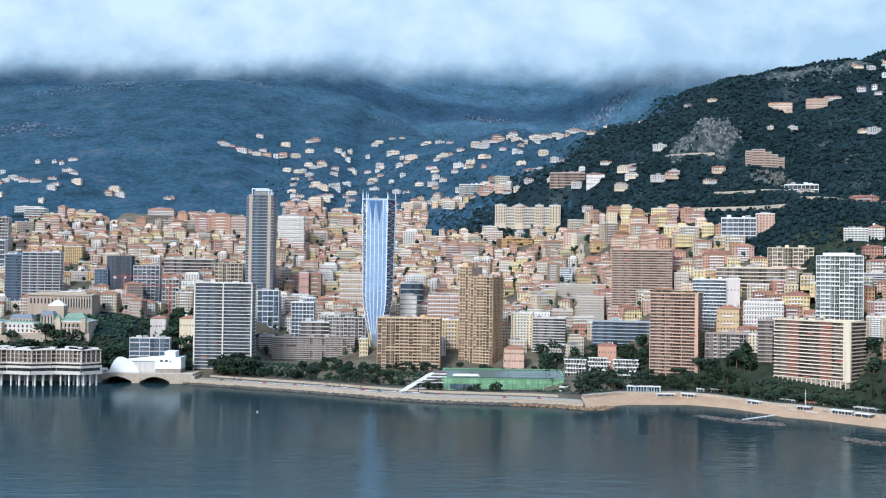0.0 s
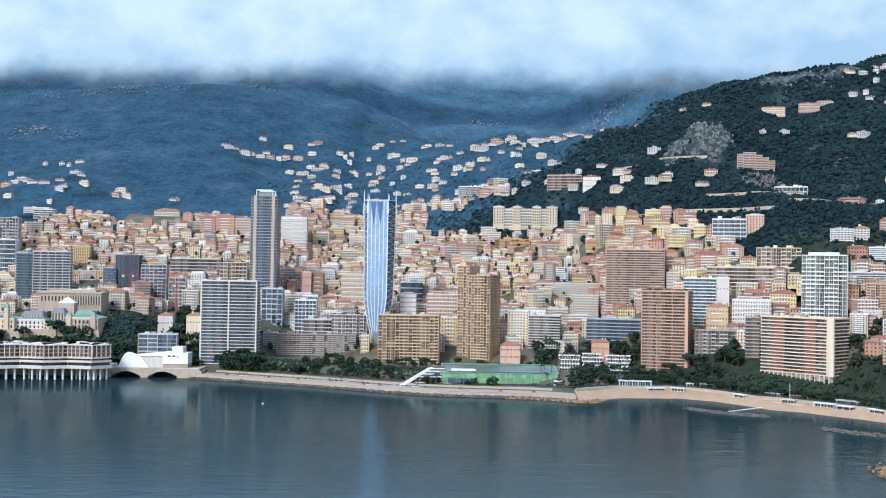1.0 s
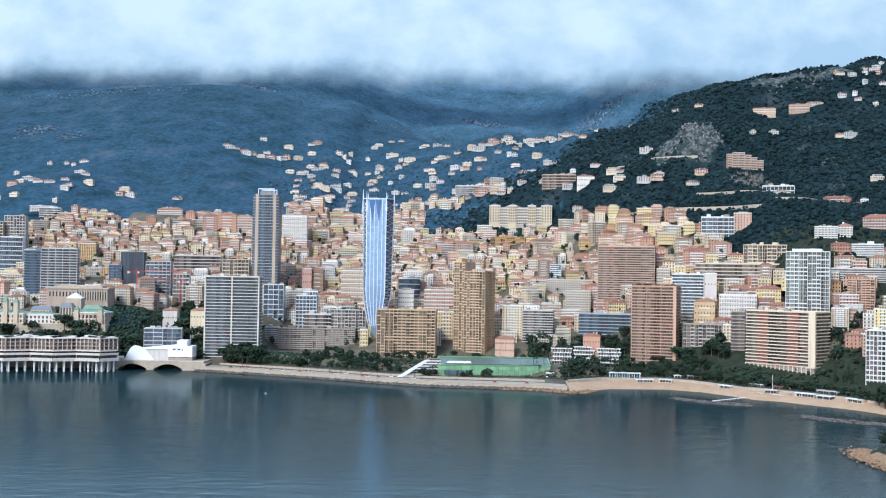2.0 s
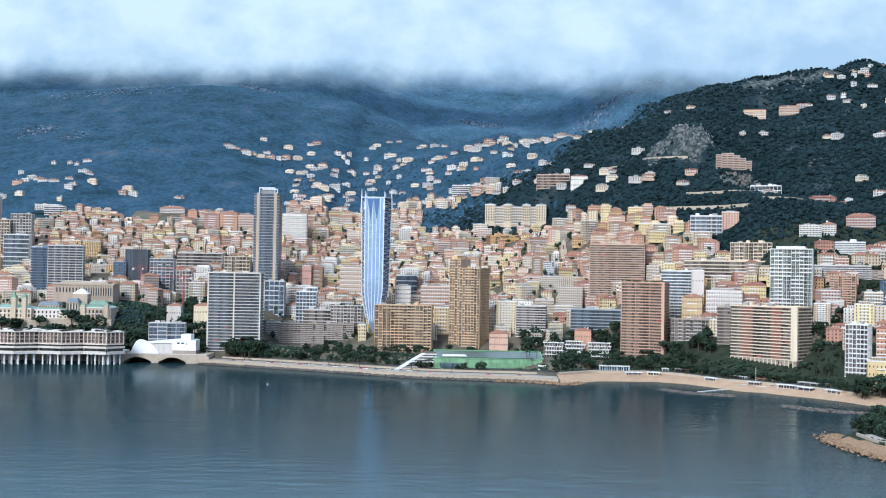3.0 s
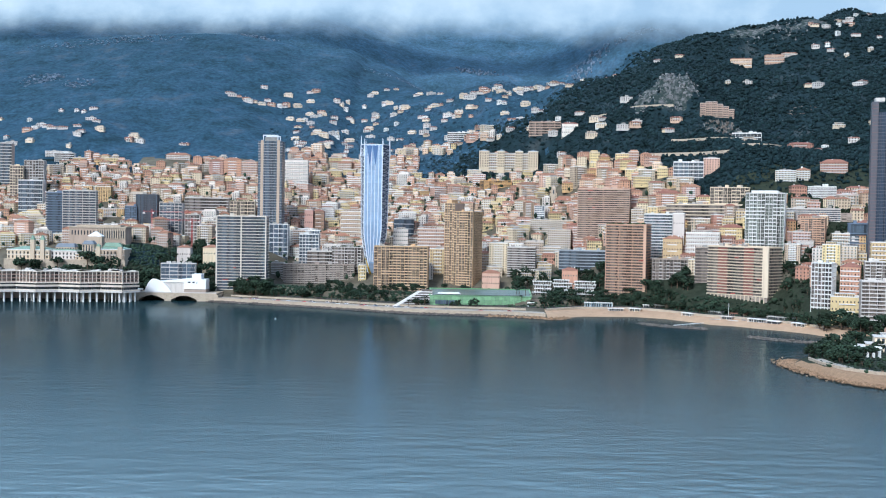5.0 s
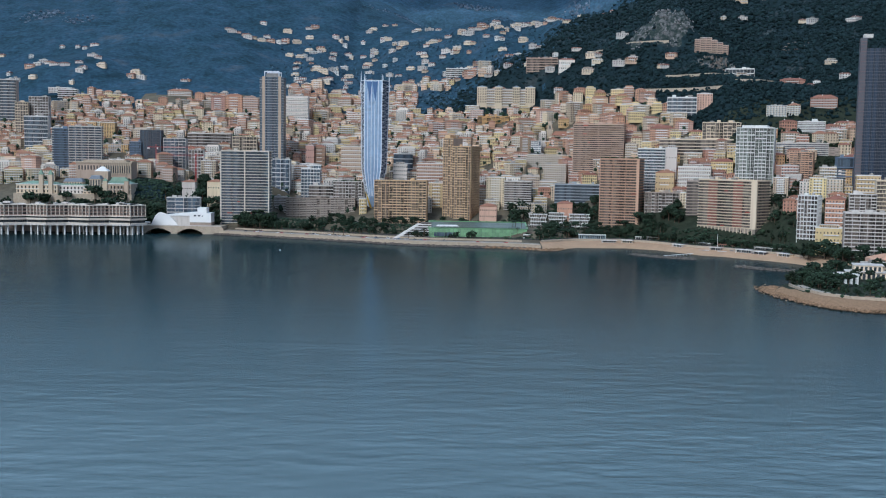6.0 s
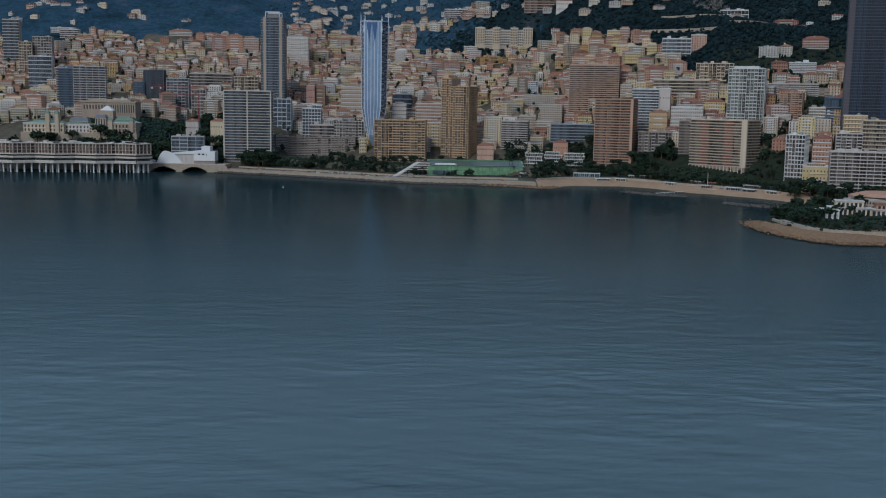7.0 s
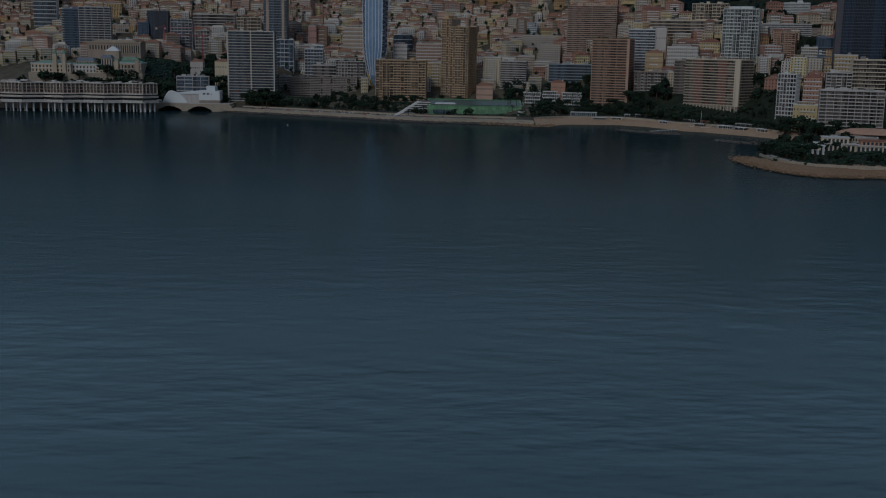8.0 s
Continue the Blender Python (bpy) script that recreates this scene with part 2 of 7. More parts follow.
def water_material():
    """Dark sea: deep blue body with a gloss whose strength follows Fresnel up to what a ruffled sea reflects."""
    m = bpy.data.materials.new("sea_water")
    m.use_nodes = True
    N, L = m.node_tree.nodes, m.node_tree.links
    N.remove(N["Principled BSDF"])
    tc = N.new("ShaderNodeTexCoord")

    def wave(sx, sy, sc, detail, turn=0.12):
        mp = N.new("ShaderNodeMapping")
        mp.inputs["Scale"].default_value = (sx, sy, 1)
        mp.inputs["Rotation"].default_value = (0, 0, turn)
        L.new(tc.outputs["Object"], mp.inputs["Vector"])
        n = N.new("ShaderNodeTexNoise")
        n.inputs["Scale"].default_value, n.inputs["Detail"].default_value = sc, detail
        L.new(mp.outputs["Vector"], n.inputs["Vector"])
        return n.outputs["Fac"]

    # the lee of the shore is calm, the open water is ruffled in broad patches
    sxyz = N.new("ShaderNodeSeparateXYZ")
    L.new(tc.outputs["Object"], sxyz.inputs[0])
    lee = N.new("ShaderNodeMapRange")
    lee.interpolation_type = "SMOOTHSTEP"
    lee.inputs["From Min"].default_value, lee.inputs["From Max"].default_value = 900, 600
    lee.inputs["To Min"].default_value, lee.inputs["To Max"].default_value = 0.22, 1.0
    L.new(sxyz.outputs["Y"], lee.inputs["Value"])
    patch = N.new("ShaderNodeMapRange")
    patch.inputs["From Min"].default_value, patch.inputs["From Max"].default_value = 0.35, 0.65
    patch.inputs["To Min"].default_value, patch.inputs["To Max"].default_value = 0.45, 1.3
    L.new(wave(0.4, 1, 0.006, 3), patch.inputs["Value"])
    ruffle = N.new("ShaderNodeMath")
    ruffle.operation = "MULTIPLY"
    near = N.new("ShaderNodeMapRange")
    near.inputs["From Min"].default_value, near.inputs["From Max"].default_value = 430, 60
    near.inputs["To Min"].default_value, near.inputs["To Max"].default_value = 1.0, 0.5
    L.new(sxyz.outputs["Y"], near.inputs["Value"])
    swell = N.new("ShaderNodeMath")
    swell.operation = "MULTIPLY"
    L.new(near.outputs["Result"], swell.inputs[0])
    L.new(lee.outputs["Result"], swell.inputs[1])
    L.new(swell.outputs[0], ruffle.inputs[0])
    L.new(patch.outputs["Result"], ruffle.inputs[1])
    last = None
    for dist, args in ((0.6, (0.5, 1, 0.012, 2)), (0.5, (0.4, 1, 0.07, 3)), (0.42, (0.5, 1, 0.14, 3, -0.1)), (0.1, (0.4, 1, 0.3, 2, -0.12))):
        bp = N.new("ShaderNodeBump")
        bp.inputs["Distance"].default_value = dist
        L.new(ruffle.outputs[0], bp.inputs["Strength"])
        L.new(wave(*args), bp.inputs["Height"])
        if last:
            L.new(last, bp.inputs["Normal"])
        last = bp.outputs["Normal"]
    deep = N.new("ShaderNodeBsdfDiffuse")
    deep.inputs["Color"].default_value = (0.010, 0.026, 0.031, 1)
    gloss = N.new("ShaderNodeBsdfAnisotropic")
    slack = N.new("ShaderNodeMapRange")
    slack.inputs["From Min"].default_value, slack.inputs["From Max"].default_value = 720, 330
    slack.inputs["To Min"].default_value, slack.inputs["To Max"].default_value = 0.14, 0.25
    L.new(sxyz.outputs["Y"], slack.inputs["Value"])
    L.new(slack.outputs["Result"], gloss.inputs["Roughness"])
    gloss.inputs["Color"].default_value = (0.85, 0.95, 0.975, 1)
    L.new(last, gloss.inputs["Normal"])
    fr = N.new("ShaderNodeFresnel")
    fr.inputs["IOR"].default_value = 1.34
    cap = N.new("ShaderNodeMath")
    cap.operation = "MINIMUM"
    L.new(fr.outputs[0], cap.inputs[0])
    cap.inputs[1].default_value = 0.23
    mix = N.new("ShaderNodeMixShader")
    L.new(cap.outputs[0], mix.inputs[0])
    L.new(deep.outputs[0], mix.inputs[1])
    L.new(gloss.outputs[0], mix.inputs[2])
    L.new(mix.outputs[0], N["Material Output"].inputs["Surface"])
    return m


WATER = water_material()


def glow_material(name, low, high, z0, z1, scale, stretch, soft=None, nw=2.2, hw=0.9, ramp=170.0, rough=0.52, across=0.0):
    """Plain far distance: colour by height with broad cloud noise; soft gives a see-through lower edge."""
    m = bpy.data.materials.new(name)
    m.use_nodes = True
    nt = m.node_tree
    N, L = nt.nodes, nt.links
    N.remove(N["Principled BSDF"])
    out = N["Material Output"]
    tc = N.new("ShaderNodeTexCoord")
    mp = N.new("ShaderNodeMapping")
    mp.inputs["Scale"].default_value = stretch
    L.new(tc.outputs["Object"], mp.inputs["Vector"])
    n = N.new("ShaderNodeTexNoise")
    n.inputs["Scale"].default_value, n.inputs["Detail"].default_value = scale, 7
    n.inputs["Roughness"].default_value = rough
    L.new(mp.outputs["Vector"], n.inputs["Vector"])
    sx = N.new("ShaderNodeSeparateXYZ")
    L.new(tc.outputs["Object"], sx.inputs["Vector"])
    hz = N.new("ShaderNodeMapRange")
    hz.inputs["From Min"].default_value, hz.inputs["From Max"].default_value = z0, z1
    L.new(sx.outputs["Z"], hz.inputs["Value"])
    ad = N.new("ShaderNodeMath")
    ad.operation = "MULTIPLY_ADD"
    L.new(n.outputs["Fac"], ad.inputs[0])
    ad.inputs[1].default_value = nw
    ad.inputs[2].default_value = 0.5 - nw / 2
    mean = N.new("ShaderNodeMath")
    mean.operation = "ADD"
    L.new(ad.outputs[0], mean.inputs[0])
    sc2 = N.new("ShaderNodeMath")
    sc2.operation = "MULTIPLY_ADD"
    sc2.inputs[1].default_value, sc2.inputs[2].default_value = hw, -hw / 2
    L.new(hz.outputs["Result"], sc2.inputs[0])
    L.new(sc2.outputs[0], mean.inputs[1])
    side = N.new("ShaderNodeMapRange")
    side.inputs["From Min"].default_value, side.inputs["From Max"].default_value = -300, 1100
    side.inputs["To Max"].default_value = -across
    L.new(sx.outputs["X"], side.inputs["Value"])
    total = N.new("ShaderNodeMath")
    total.operation = "ADD"
    L.new(mean.outputs[0], total.inputs[0])
    L.new(side.outputs["Result"], total.inputs[1])
    mean = total
    mx = N.new("ShaderNodeMix")
    mx.data_type = "RGBA"
    mx.inputs["A"].default_value, mx.inputs["B"].default_value = (*low, 1), (*high, 1)
    mx.clamp_factor = True
    L.new(mean.outputs[0], mx.inputs["Factor"])
    em = N.new("ShaderNodeEmission")
    em.inputs["Strength"].default_value = 1.0
    L.new(mx.outputs["Result"], em.inputs["Color"])
    last = em.outputs[0]
    if soft:
        fade = N.new("ShaderNodeMapRange")
        fade.interpolation_type = "SMOOTHSTEP"
        fade.inputs["From Min"].default_value, fade.inputs["From Max"].default_value = soft
        w = N.new("ShaderNodeMath")
        w.operation = "MULTIPLY_ADD"
        L.new(n.outputs["Fac"], w.inputs[0])
        w.inputs[1].default_value = ramp
        L.new(sx.outputs["Z"], w.inputs[2])
        L.new(w.outputs[0], fade.inputs["Value"])
        tr = N.new("ShaderNodeBsdfTransparent")
        ms = N.new("ShaderNodeMixShader")
        L.new(fade.outputs["Result"], ms.inputs[0])
        L.new(tr.outputs[0], ms.inputs[1])
        L.new(last, ms.inputs[2])
        last = ms.outputs[0]
    L.new(last, out.inputs["Surface"])
    return m


# extra glow above the view is added to brighten the sea's reflections
SKYCLOUD = glow_material("far_sky_cloud", (0.60, 0.74, 0.88), (2.3, 2.85, 3.3), 1200, 1650, 0.0016, (1, 1, 2.0), nw=0.5, hw=1.3, across=0.12)
CLOUDBANK = glow_material("low_cloud", (0.50, 0.63, 0.73), (0.78, 0.86, 0.88), 530, 680, 0.0050, (1, 1, 1.35), soft=(566, 652), nw=3.2, hw=0.8, ramp=100.0, rough=0.55, across=0.5)


# ---- mesh helpers ----
class Geo:
    """Collects boxes, prisms and quads into one mesh."""

    def __init__(self):
        self.v, self.f = [], []

    def box(self, x0, x1, y0, y1, z0, z1):
        n = len(self.v)
        self.v += [(x0, y0, z0), (x1, y0, z0), (x1, y1, z0), (x0, y1, z0), (x0, y0, z1), (x1, y0, z1), (x1, y1, z1), (x0, y1, z1)]
        self.f += [(n, n + 3, n + 2, n + 1), (n + 4, n + 5, n + 6, n + 7), (n, n + 1, n + 5, n + 4), (n + 1, n + 2, n + 6, n + 5), (n + 2, n + 3, n + 7, n + 6), (n + 3, n, n + 4, n + 7)]
        return self

    def prism(self, base, top):
        """Two rings of the same count, closed."""
        n, k = len(self.v), len(base)
        self.v += [tuple(p) for p in base] + [tuple(p) for p in top]
        self.f += [tuple(n + i for i in reversed(range(k))), tuple(n + k + i for i in range(k))]
        self.f += [(n + i, n + (i + 1) % k, n + k + (i + 1) % k, n + k + i) for i in range(k)]
        return self

    def cyl(self, x, y, z0, z1, r0, r1=None, k=8):
        r1 = r0 if r1 is None else r1
        ring = [(math.cos(2 * math.pi * i / k), math.sin(2 * math.pi * i / k)) for i in range(k)]
        return self.prism([(x + r0 * c, y + r0 * s, z0) for c, s in ring], [(x + r1 * c, y + r1 * s, z1) for c, s in ring])

    def beam(self, a, b, r, k=4):
        """A straight bar between two points."""
        a, b = Vector(a), Vector(b)
        d = (b - a).normalized()
        u = d.orthogonal().normalized()
        w = d.cross(u)
        ring = [u * math.cos(2 * math.pi * i / k) * r + w * math.sin(2 * math.pi * i / k) * r for i in range(k)]
        return self.prism([a + q for q in ring], [b + q for q in ring])

    def hip(self, x0, x1, y0, y1, z, h, over=0.6):
        x0, x1, y0, y1 = x0 - over, x1 + over, y0 - over, y1 + over
        n, w, d = len(self.v), x1 - x0, y1 - y0
        ins = min(w, d) / 2
        if w >= d:
            r = [(x0 + ins, (y0 + y1) / 2, z + h), (x1 - ins + 0.01, (y0 + y1) / 2, z + h)]
        else:
            r = [((x0 + x1) / 2, y0 + ins, z + h), ((x0 + x1) / 2, y1 - ins + 0.01, z + h)]
        self.v += [(x0, y0, z - 0.25), (x1, y0, z - 0.25), (x1, y1, z - 0.25), (x0, y1, z - 0.25), (x0, y0, z), (x1, y0, z), (x1, y1, z), (x0, y1, z)] + r
        a, b = n + 8, n + 9
        self.f += [(n, n + 3, n + 2, n + 1)] + [(n + i, n + (i + 1) % 4, n + 4 + (i + 1) % 4, n + 4 + i) for i in range(4)]
        if w >= d:
            self.f += [(n + 4, n + 5, b, a), (n + 5, n + 6, b), (n + 6, n + 7, a, b), (n + 7, n + 4, a)]
        else:
            self.f += [(n + 4, n + 5, a), (n + 5, n + 6, b, a), (n + 6, n + 7, b), (n + 7, n + 4, a, b)]
        return self

    def mesh(self, name, material):
        me = bpy.data.meshes.new(name)
        me.from_pydata(self.v, [], self.f)
        me.materials.append(material)
        return me


def part(name, geo, material, parent=None, label="", kind=""):
    """Links a Geo or a ready mesh as one object under its thing."""
    me = geo.mesh(name, material) if isinstance(geo, Geo) else geo
    ob = new(name, me)
    ob.parent = parent
    return tagged(ob, label=label, kind=kind)


def thing(name, label, category, m, group=""):
    ob = new(name)
    ob.empty_display_size = 2
    ob.matrix_world = m
    return tagged(ob, label, category, group)


def raw_mesh(name, verts, faces, material):
    """A mesh straight from numpy arrays with triangles or quads."""
    me = bpy.data.meshes.new(name)
    k = faces.shape[1]
    me.vertices.add(len(verts))
    me.vertices.foreach_set("co", np.asarray(verts, dtype=np.float32).ravel())
    me.loops.add(faces.size)
    me.loops.foreach_set("vertex_index", faces.astype(np.int32).ravel())
    me.polygons.add(len(faces))
    me.polygons.foreach_set("loop_start", np.arange(0, faces.size, k, dtype=np.int32))
    me.update(calc_edges=True)
    me.materials.append(material)
    return me


_ICO = bmesh.new()
bmesh.ops.create_icosphere(_ICO, subdivisions=1, radius=1.0)
_ICO.verts.ensure_lookup_table()
ICO_V = np.array([v.co[:] for v in _ICO.verts])
ICO_F = np.array([[v.index for v in f.verts] for f in _ICO.faces])
_ICO.free()


def clumps(name, centres, sizes, material, squash=0.75, seed=1, jitter=0.3):
    """Many small uneven lumps joined into one mesh."""
    rng = np.random.default_rng(seed)
    n, k = len(centres), len(ICO_V)
    c, s = np.asarray(centres, float), np.asarray(sizes, float)
    ang = rng.uniform(0, 6.283, n)
    ca, sa = np.cos(ang)[:, None], np.sin(ang)[:, None]
    base = ICO_V[None] * (1 + rng.uniform(-jitter, jitter, (n, k, 1)))
    x = base[..., 0] * ca - base[..., 1] * sa
    y = base[..., 0] * sa + base[..., 1] * ca
    v = np.stack([x, y, base[..., 2] * squash], -1) * s[:, None, None] + c[:, None, :]
    f = ICO_F[None] + (np.arange(n) * k)[:, None, None]
    me = raw_mesh(name, v.reshape(-1, 3), f.reshape(-1, 3), material)
    if material in (LEAF, LEAFHILL, LEAFHAZE, HEDGE):
        me.polygons.foreach_set("use_smooth", np.ones(len(me.polygons), dtype=bool))
    return me


# ---- the lie of the land ----
def smooth(a, b, t):
    t = np.clip((np.asarray(t, float) - a) / (b - a), 0, 1)
    return t * t * (3 - 2 * t)


# upper edge of the town on the east side
TOWN_X, TOWN_Y = (90, 170, 240, 262, 300, 345, 385, 425, 480, 560), (1600, 1500, 1375, 1305, 1238, 1120, 1062, 1060, 1085, 1080)
COAST_X = (-1500, -620, -470, -330, -290, -242, -130, -68, -12, 43, 86, 121, 161, 216, 245, 268, 280, 301, 315, 334, 351, 364, 420, 700, 1600)
COAST_Y = (1250, 1090, 1075, 1085, 1075, 1052, 1003, 968, 942, 935, 930, 915, 947, 952, 934, 900, 877, 866, 848, 829, 806, 776, 750, 700, 600)
# foot of the inland slopes on the east side
FOOT_X, FOOT_Y = (-1500, -620, -470, -330, -290, -242, -130, -68, -12, 43, 86, 121, 161, 216, 245, 268, 292, 343, 362, 375, 420, 700, 1600), (1250, 1090, 1075, 1085, 1075, 1052, 1003, 968, 942, 935, 930, 915, 944, 960, 948, 912, 884, 846, 823, 790, 760, 700, 600)
SOUTH_X, SOUTH_Y = (250, 259, 265, 272, 292, 324, 402, 700), (580, 566, 518, 490, 472, 475, 457, 435)
NORTH_X, NORTH_Y = (250, 259, 270, 304, 342, 371, 380, 700), (562, 572, 598, 640, 695, 780, 1500, 3000)


def coast(x):
    return np.interp(x, COAST_X, COAST_Y)


def wob(x, y, f, seed):
    """Cheap rolling noise from sines."""
    r = np.random.default_rng(seed)
    z = 0
    for _ in range(6):
        a, p, q = r.uniform(0, 6.28), r.uniform(0, 6.28), r.uniform(0.6, 1.7)
        z = z + np.sin((x * math.cos(a) + y * math.sin(a)) * f * q + p)
    return z / 6


def ground(x, y):
    x, y = np.asarray(x, float), np.asarray(y, float)
    s = y - coast(x)
    mid = smooth(-235, -170, x) * (1 - smooth(150, 235, x))
    k = 0.33 + 0.045 * (1 - smooth(-420, -40, x)) + 0.13 * np.clip(x / 390, 0, 1)
    s0 = 45 + 105 * mid 
    z = np.where(s < 0, np.maximum(s * 0.16, -9), np.minimum(s * 0.30, 3.0) + np.clip(s - 12, 0, 33) * 0.11)
    s = y - np.interp(x, FOOT_X, FOOT_Y)
    east = smooth(200, 310, x)
    steep = 0.40 * np.clip(s - 60, 0, 140) + 0.58 * np.clip(s - 200, 0, 220) + 0.36 * np.clip(s - 420, 0, 380) + 0.40 * np.maximum(s - 800, 0)
    z = z + (1 - east) * np.maximum(s - s0, 0) * k + east * steep + 9 * smooth(-235, -190, x) * smooth(50, 72, s) - 2 * smooth(250, 290, x) * smooth(40, 62, s)
    z = z + np.maximum(s - 640, 0) * 0.12 * (1 - smooth(80, 280, x))
    z = z - np.maximum(y - 1930 - 140 * (1 - smooth(60, 260, x)) - 125 * smooth(330, 470, x), 0) * 1.2 * smooth(-200, 330, x)
    z = z - np.maximum(y - 1950, 0) * (0.05 + 0.06 * smooth(-700, -250, x)) * (1 - smooth(60, 260, x))
    g = lambda cx, cy, sx, sy: np.exp(-((x - cx) / sx) ** 2 - ((y - cy) / sy) ** 2)
    z = z + 45 * g(340, 1455, 70, 60) + 24 * g(342, 1425, 42, 34) + 30 * g(-420, 1165, 130, 85) * smooth(10, 70, s) + 22 * g(165, 1690, 95, 60)
    z = z - 34 * g(505, 1330, 70, 170) + 25 * g(640, 1850, 200, 120) - 24 * g(390, 1920, 150, 120)
    z = z - 52 * g(600, 1740, 190, 120) - 36 * g(300, 1935, 85, 130) + 30 * g(155, 1600, 60, 50) + 12 * g(225, 1430, 50, 50)
    z = z - 46 * g(-240, 1960, 230, 150) - 34 * g(30, 1800, 110, 90) + 34 * g(-680, 1720, 110, 90) - 14 * g(430, 1290, 50, 40) - 54 * smooth(1860, 2040, y) * smooth(340, 430, x) * (1 - 0.85 * smooth(660, 860, x))
    z = z - 10 * g(690, 2040, 45, 80) + 10 * g(640, 2040, 40, 60) - 10 * g(850, 2000, 200, 120) - 30 * g(110, 2080, 110, 120) - 34 * g(135, 1548, 52, 36)
    rough = smooth(420, 900, s)
    crag = np.exp(-((x - 350) / 48) ** 2 - ((y - 1422) / 40) ** 2) + np.exp(-((x - 485) / 60) ** 2 - ((y - 2005) / 60) ** 2) + np.exp(-((x - 398) / 34) ** 2 - ((y - 1322) / 26) ** 2)
    z = z + crag * (9 * wob(x, y, 0.17, 31) + 6 * wob(x, y, 0.42, 32))
    z = z + rough * (13 * wob(x, y, 0.022, 3) + 6 * wob(x, y, 0.06, 4)) * (1 - 0.6 * smooth(1700, 1950, y) * (1 - smooth(100, 300, x)))
    low = np.clip(np.minimum(y - np.interp(x, SOUTH_X, SOUTH_Y), np.interp(x, NORTH_X, NORTH_Y) - y) * 0.32, -9, 5.5)
    low = np.where(x < 252, -9, low)
    return np.maximum(z, low)


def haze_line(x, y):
    """Beyond this, ground and trees take colours with blue haze painted in."""
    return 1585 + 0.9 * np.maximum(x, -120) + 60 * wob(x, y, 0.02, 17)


BARE = ((352, 1420, 44, 34), (308, 1424, 20, 18), (398, 1322, 34, 24), (485, 2005, 50, 55), (600, 1862, 60, 20), (690, 1850, 50, 18))


def bare(x, y):
    """How bare of trees the rock lies: over a half is open limestone."""
    b = 0
    for cx, cy, sx, sy in BARE:
        b = np.maximum(b, np.exp(-((x - cx) / sx) ** 2 - ((y - cy) / sy) ** 2))
    return b * (1 + 0.45 * wob(x, y, 0.16, 19) + 0.3 * wob(x, y, 0.4, 20))


def gz(x, y):
    return float(ground(x, y))


def sheet(name, xs, ys, material, label, fn):
    gx, gy = np.meshgrid(xs, ys)
    v = np.stack([gx, gy, fn(gx, gy)], -1).reshape(-1, 3)
    nx, ny = len(xs), len(ys)
    i = (np.arange(ny - 1)[:, None] * nx + np.arange(nx - 1)[None]).reshape(-1, 1)
    f = np.concatenate([i, i + 1, i + nx + 1, i + nx], 1)
    me = raw_mesh(name, v, f, material)
    me.polygons.foreach_set("use_smooth", np.ones(len(f), dtype=bool))
    return tagged(new(name, me), label, name.split("_")[0], kind="structure")


xs = np.concatenate([np.arange(-1600, -640, 24), np.arange(-640, 660, 5), np.arange(660, 1640, 24)])
ys = np.concatenate([np.arange(400, 1140, 4), np.arange(1140, 1720, 8), np.arange(1720, 2420, 12)])
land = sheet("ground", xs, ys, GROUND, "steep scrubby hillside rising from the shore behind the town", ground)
land.data.materials.append(EARTH)
land.data.materials.append(SAND)
land.data.materials.append(GROUNDHAZE)
land.data.materials.append(BOULDER)
land.data.materials.append(ROCKFACE)
land.data.materials.append(GARDEN)
_c = np.zeros(len(land.data.polygons) * 3, dtype=np.float32)
land.data.polygons.foreach_get("center", _c)
_c = _c.reshape(-1, 3)
_s = _c[:, 1] - coast(_c[:, 0])
_town = (_s < np.where(_c[:, 0] < -500, 440, 560) + 60 * wob(_c[:, 0], _c[:, 1], 0.02, 9)) & (_c[:, 0] < 330) | (_s < 250) | (_c[:, 1] < 840)
_town &= ~((_c[:, 0] > -480) & (_c[:, 0] < -255) & (_c[:, 1] < 1240) & (_s > 20))
_town &= ~((_c[:, 0] > 90) & (_c[:, 1] > np.interp(_c[:, 0], TOWN_X, TOWN_Y)))
_beach = (_s < 42) & (_c[:, 0] > 118) & (_c[:, 0] < 395) & (_c[:, 1] > 740) & (_c[:, 2] < 6.2)
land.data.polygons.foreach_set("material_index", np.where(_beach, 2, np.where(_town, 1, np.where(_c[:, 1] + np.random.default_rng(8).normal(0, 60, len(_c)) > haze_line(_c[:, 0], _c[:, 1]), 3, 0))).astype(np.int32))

_bank = (_c[:, 1] < 640) & (_c[:, 0] < 480) & (_c[:, 1] < np.interp(_c[:, 0], SOUTH_X, SOUTH_Y) + 46)
_idx = np.zeros(len(_c), dtype=np.int32)
land.data.polygons.foreach_get("material_index", _idx)
_idx = np.where((_c[:, 1] < 760) & (_idx == 1), 0, _idx)
_idx = np.where(_bank, 4, _idx)
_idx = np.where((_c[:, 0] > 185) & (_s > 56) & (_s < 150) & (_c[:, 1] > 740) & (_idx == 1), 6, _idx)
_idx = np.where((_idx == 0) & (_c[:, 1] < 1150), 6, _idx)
land.data.polygons.foreach_set("material_index", np.where(bare(_c[:, 0], _c[:, 1]) > 0.55, 5, _idx).astype(np.int32))

_sea = bpy.data.meshes.new("water")
_sea.from_pydata([(-5200, -3500, 0), (5200, -3500, 0), (5200, 1500, 0), (-5200, 1500, 0)], [], [(0, 1, 2, 3)])
_sea.materials.append(WATER)
tagged(new("water", _sea), "calm dark blue sea with fine ripples", "sea", kind="structure")

# far distance: hazy mountain, low cloud, bright cloudy sky
_fx, _fy = np.arange(-2600, 2700, 30), np.arange(2250, 3700, 30)


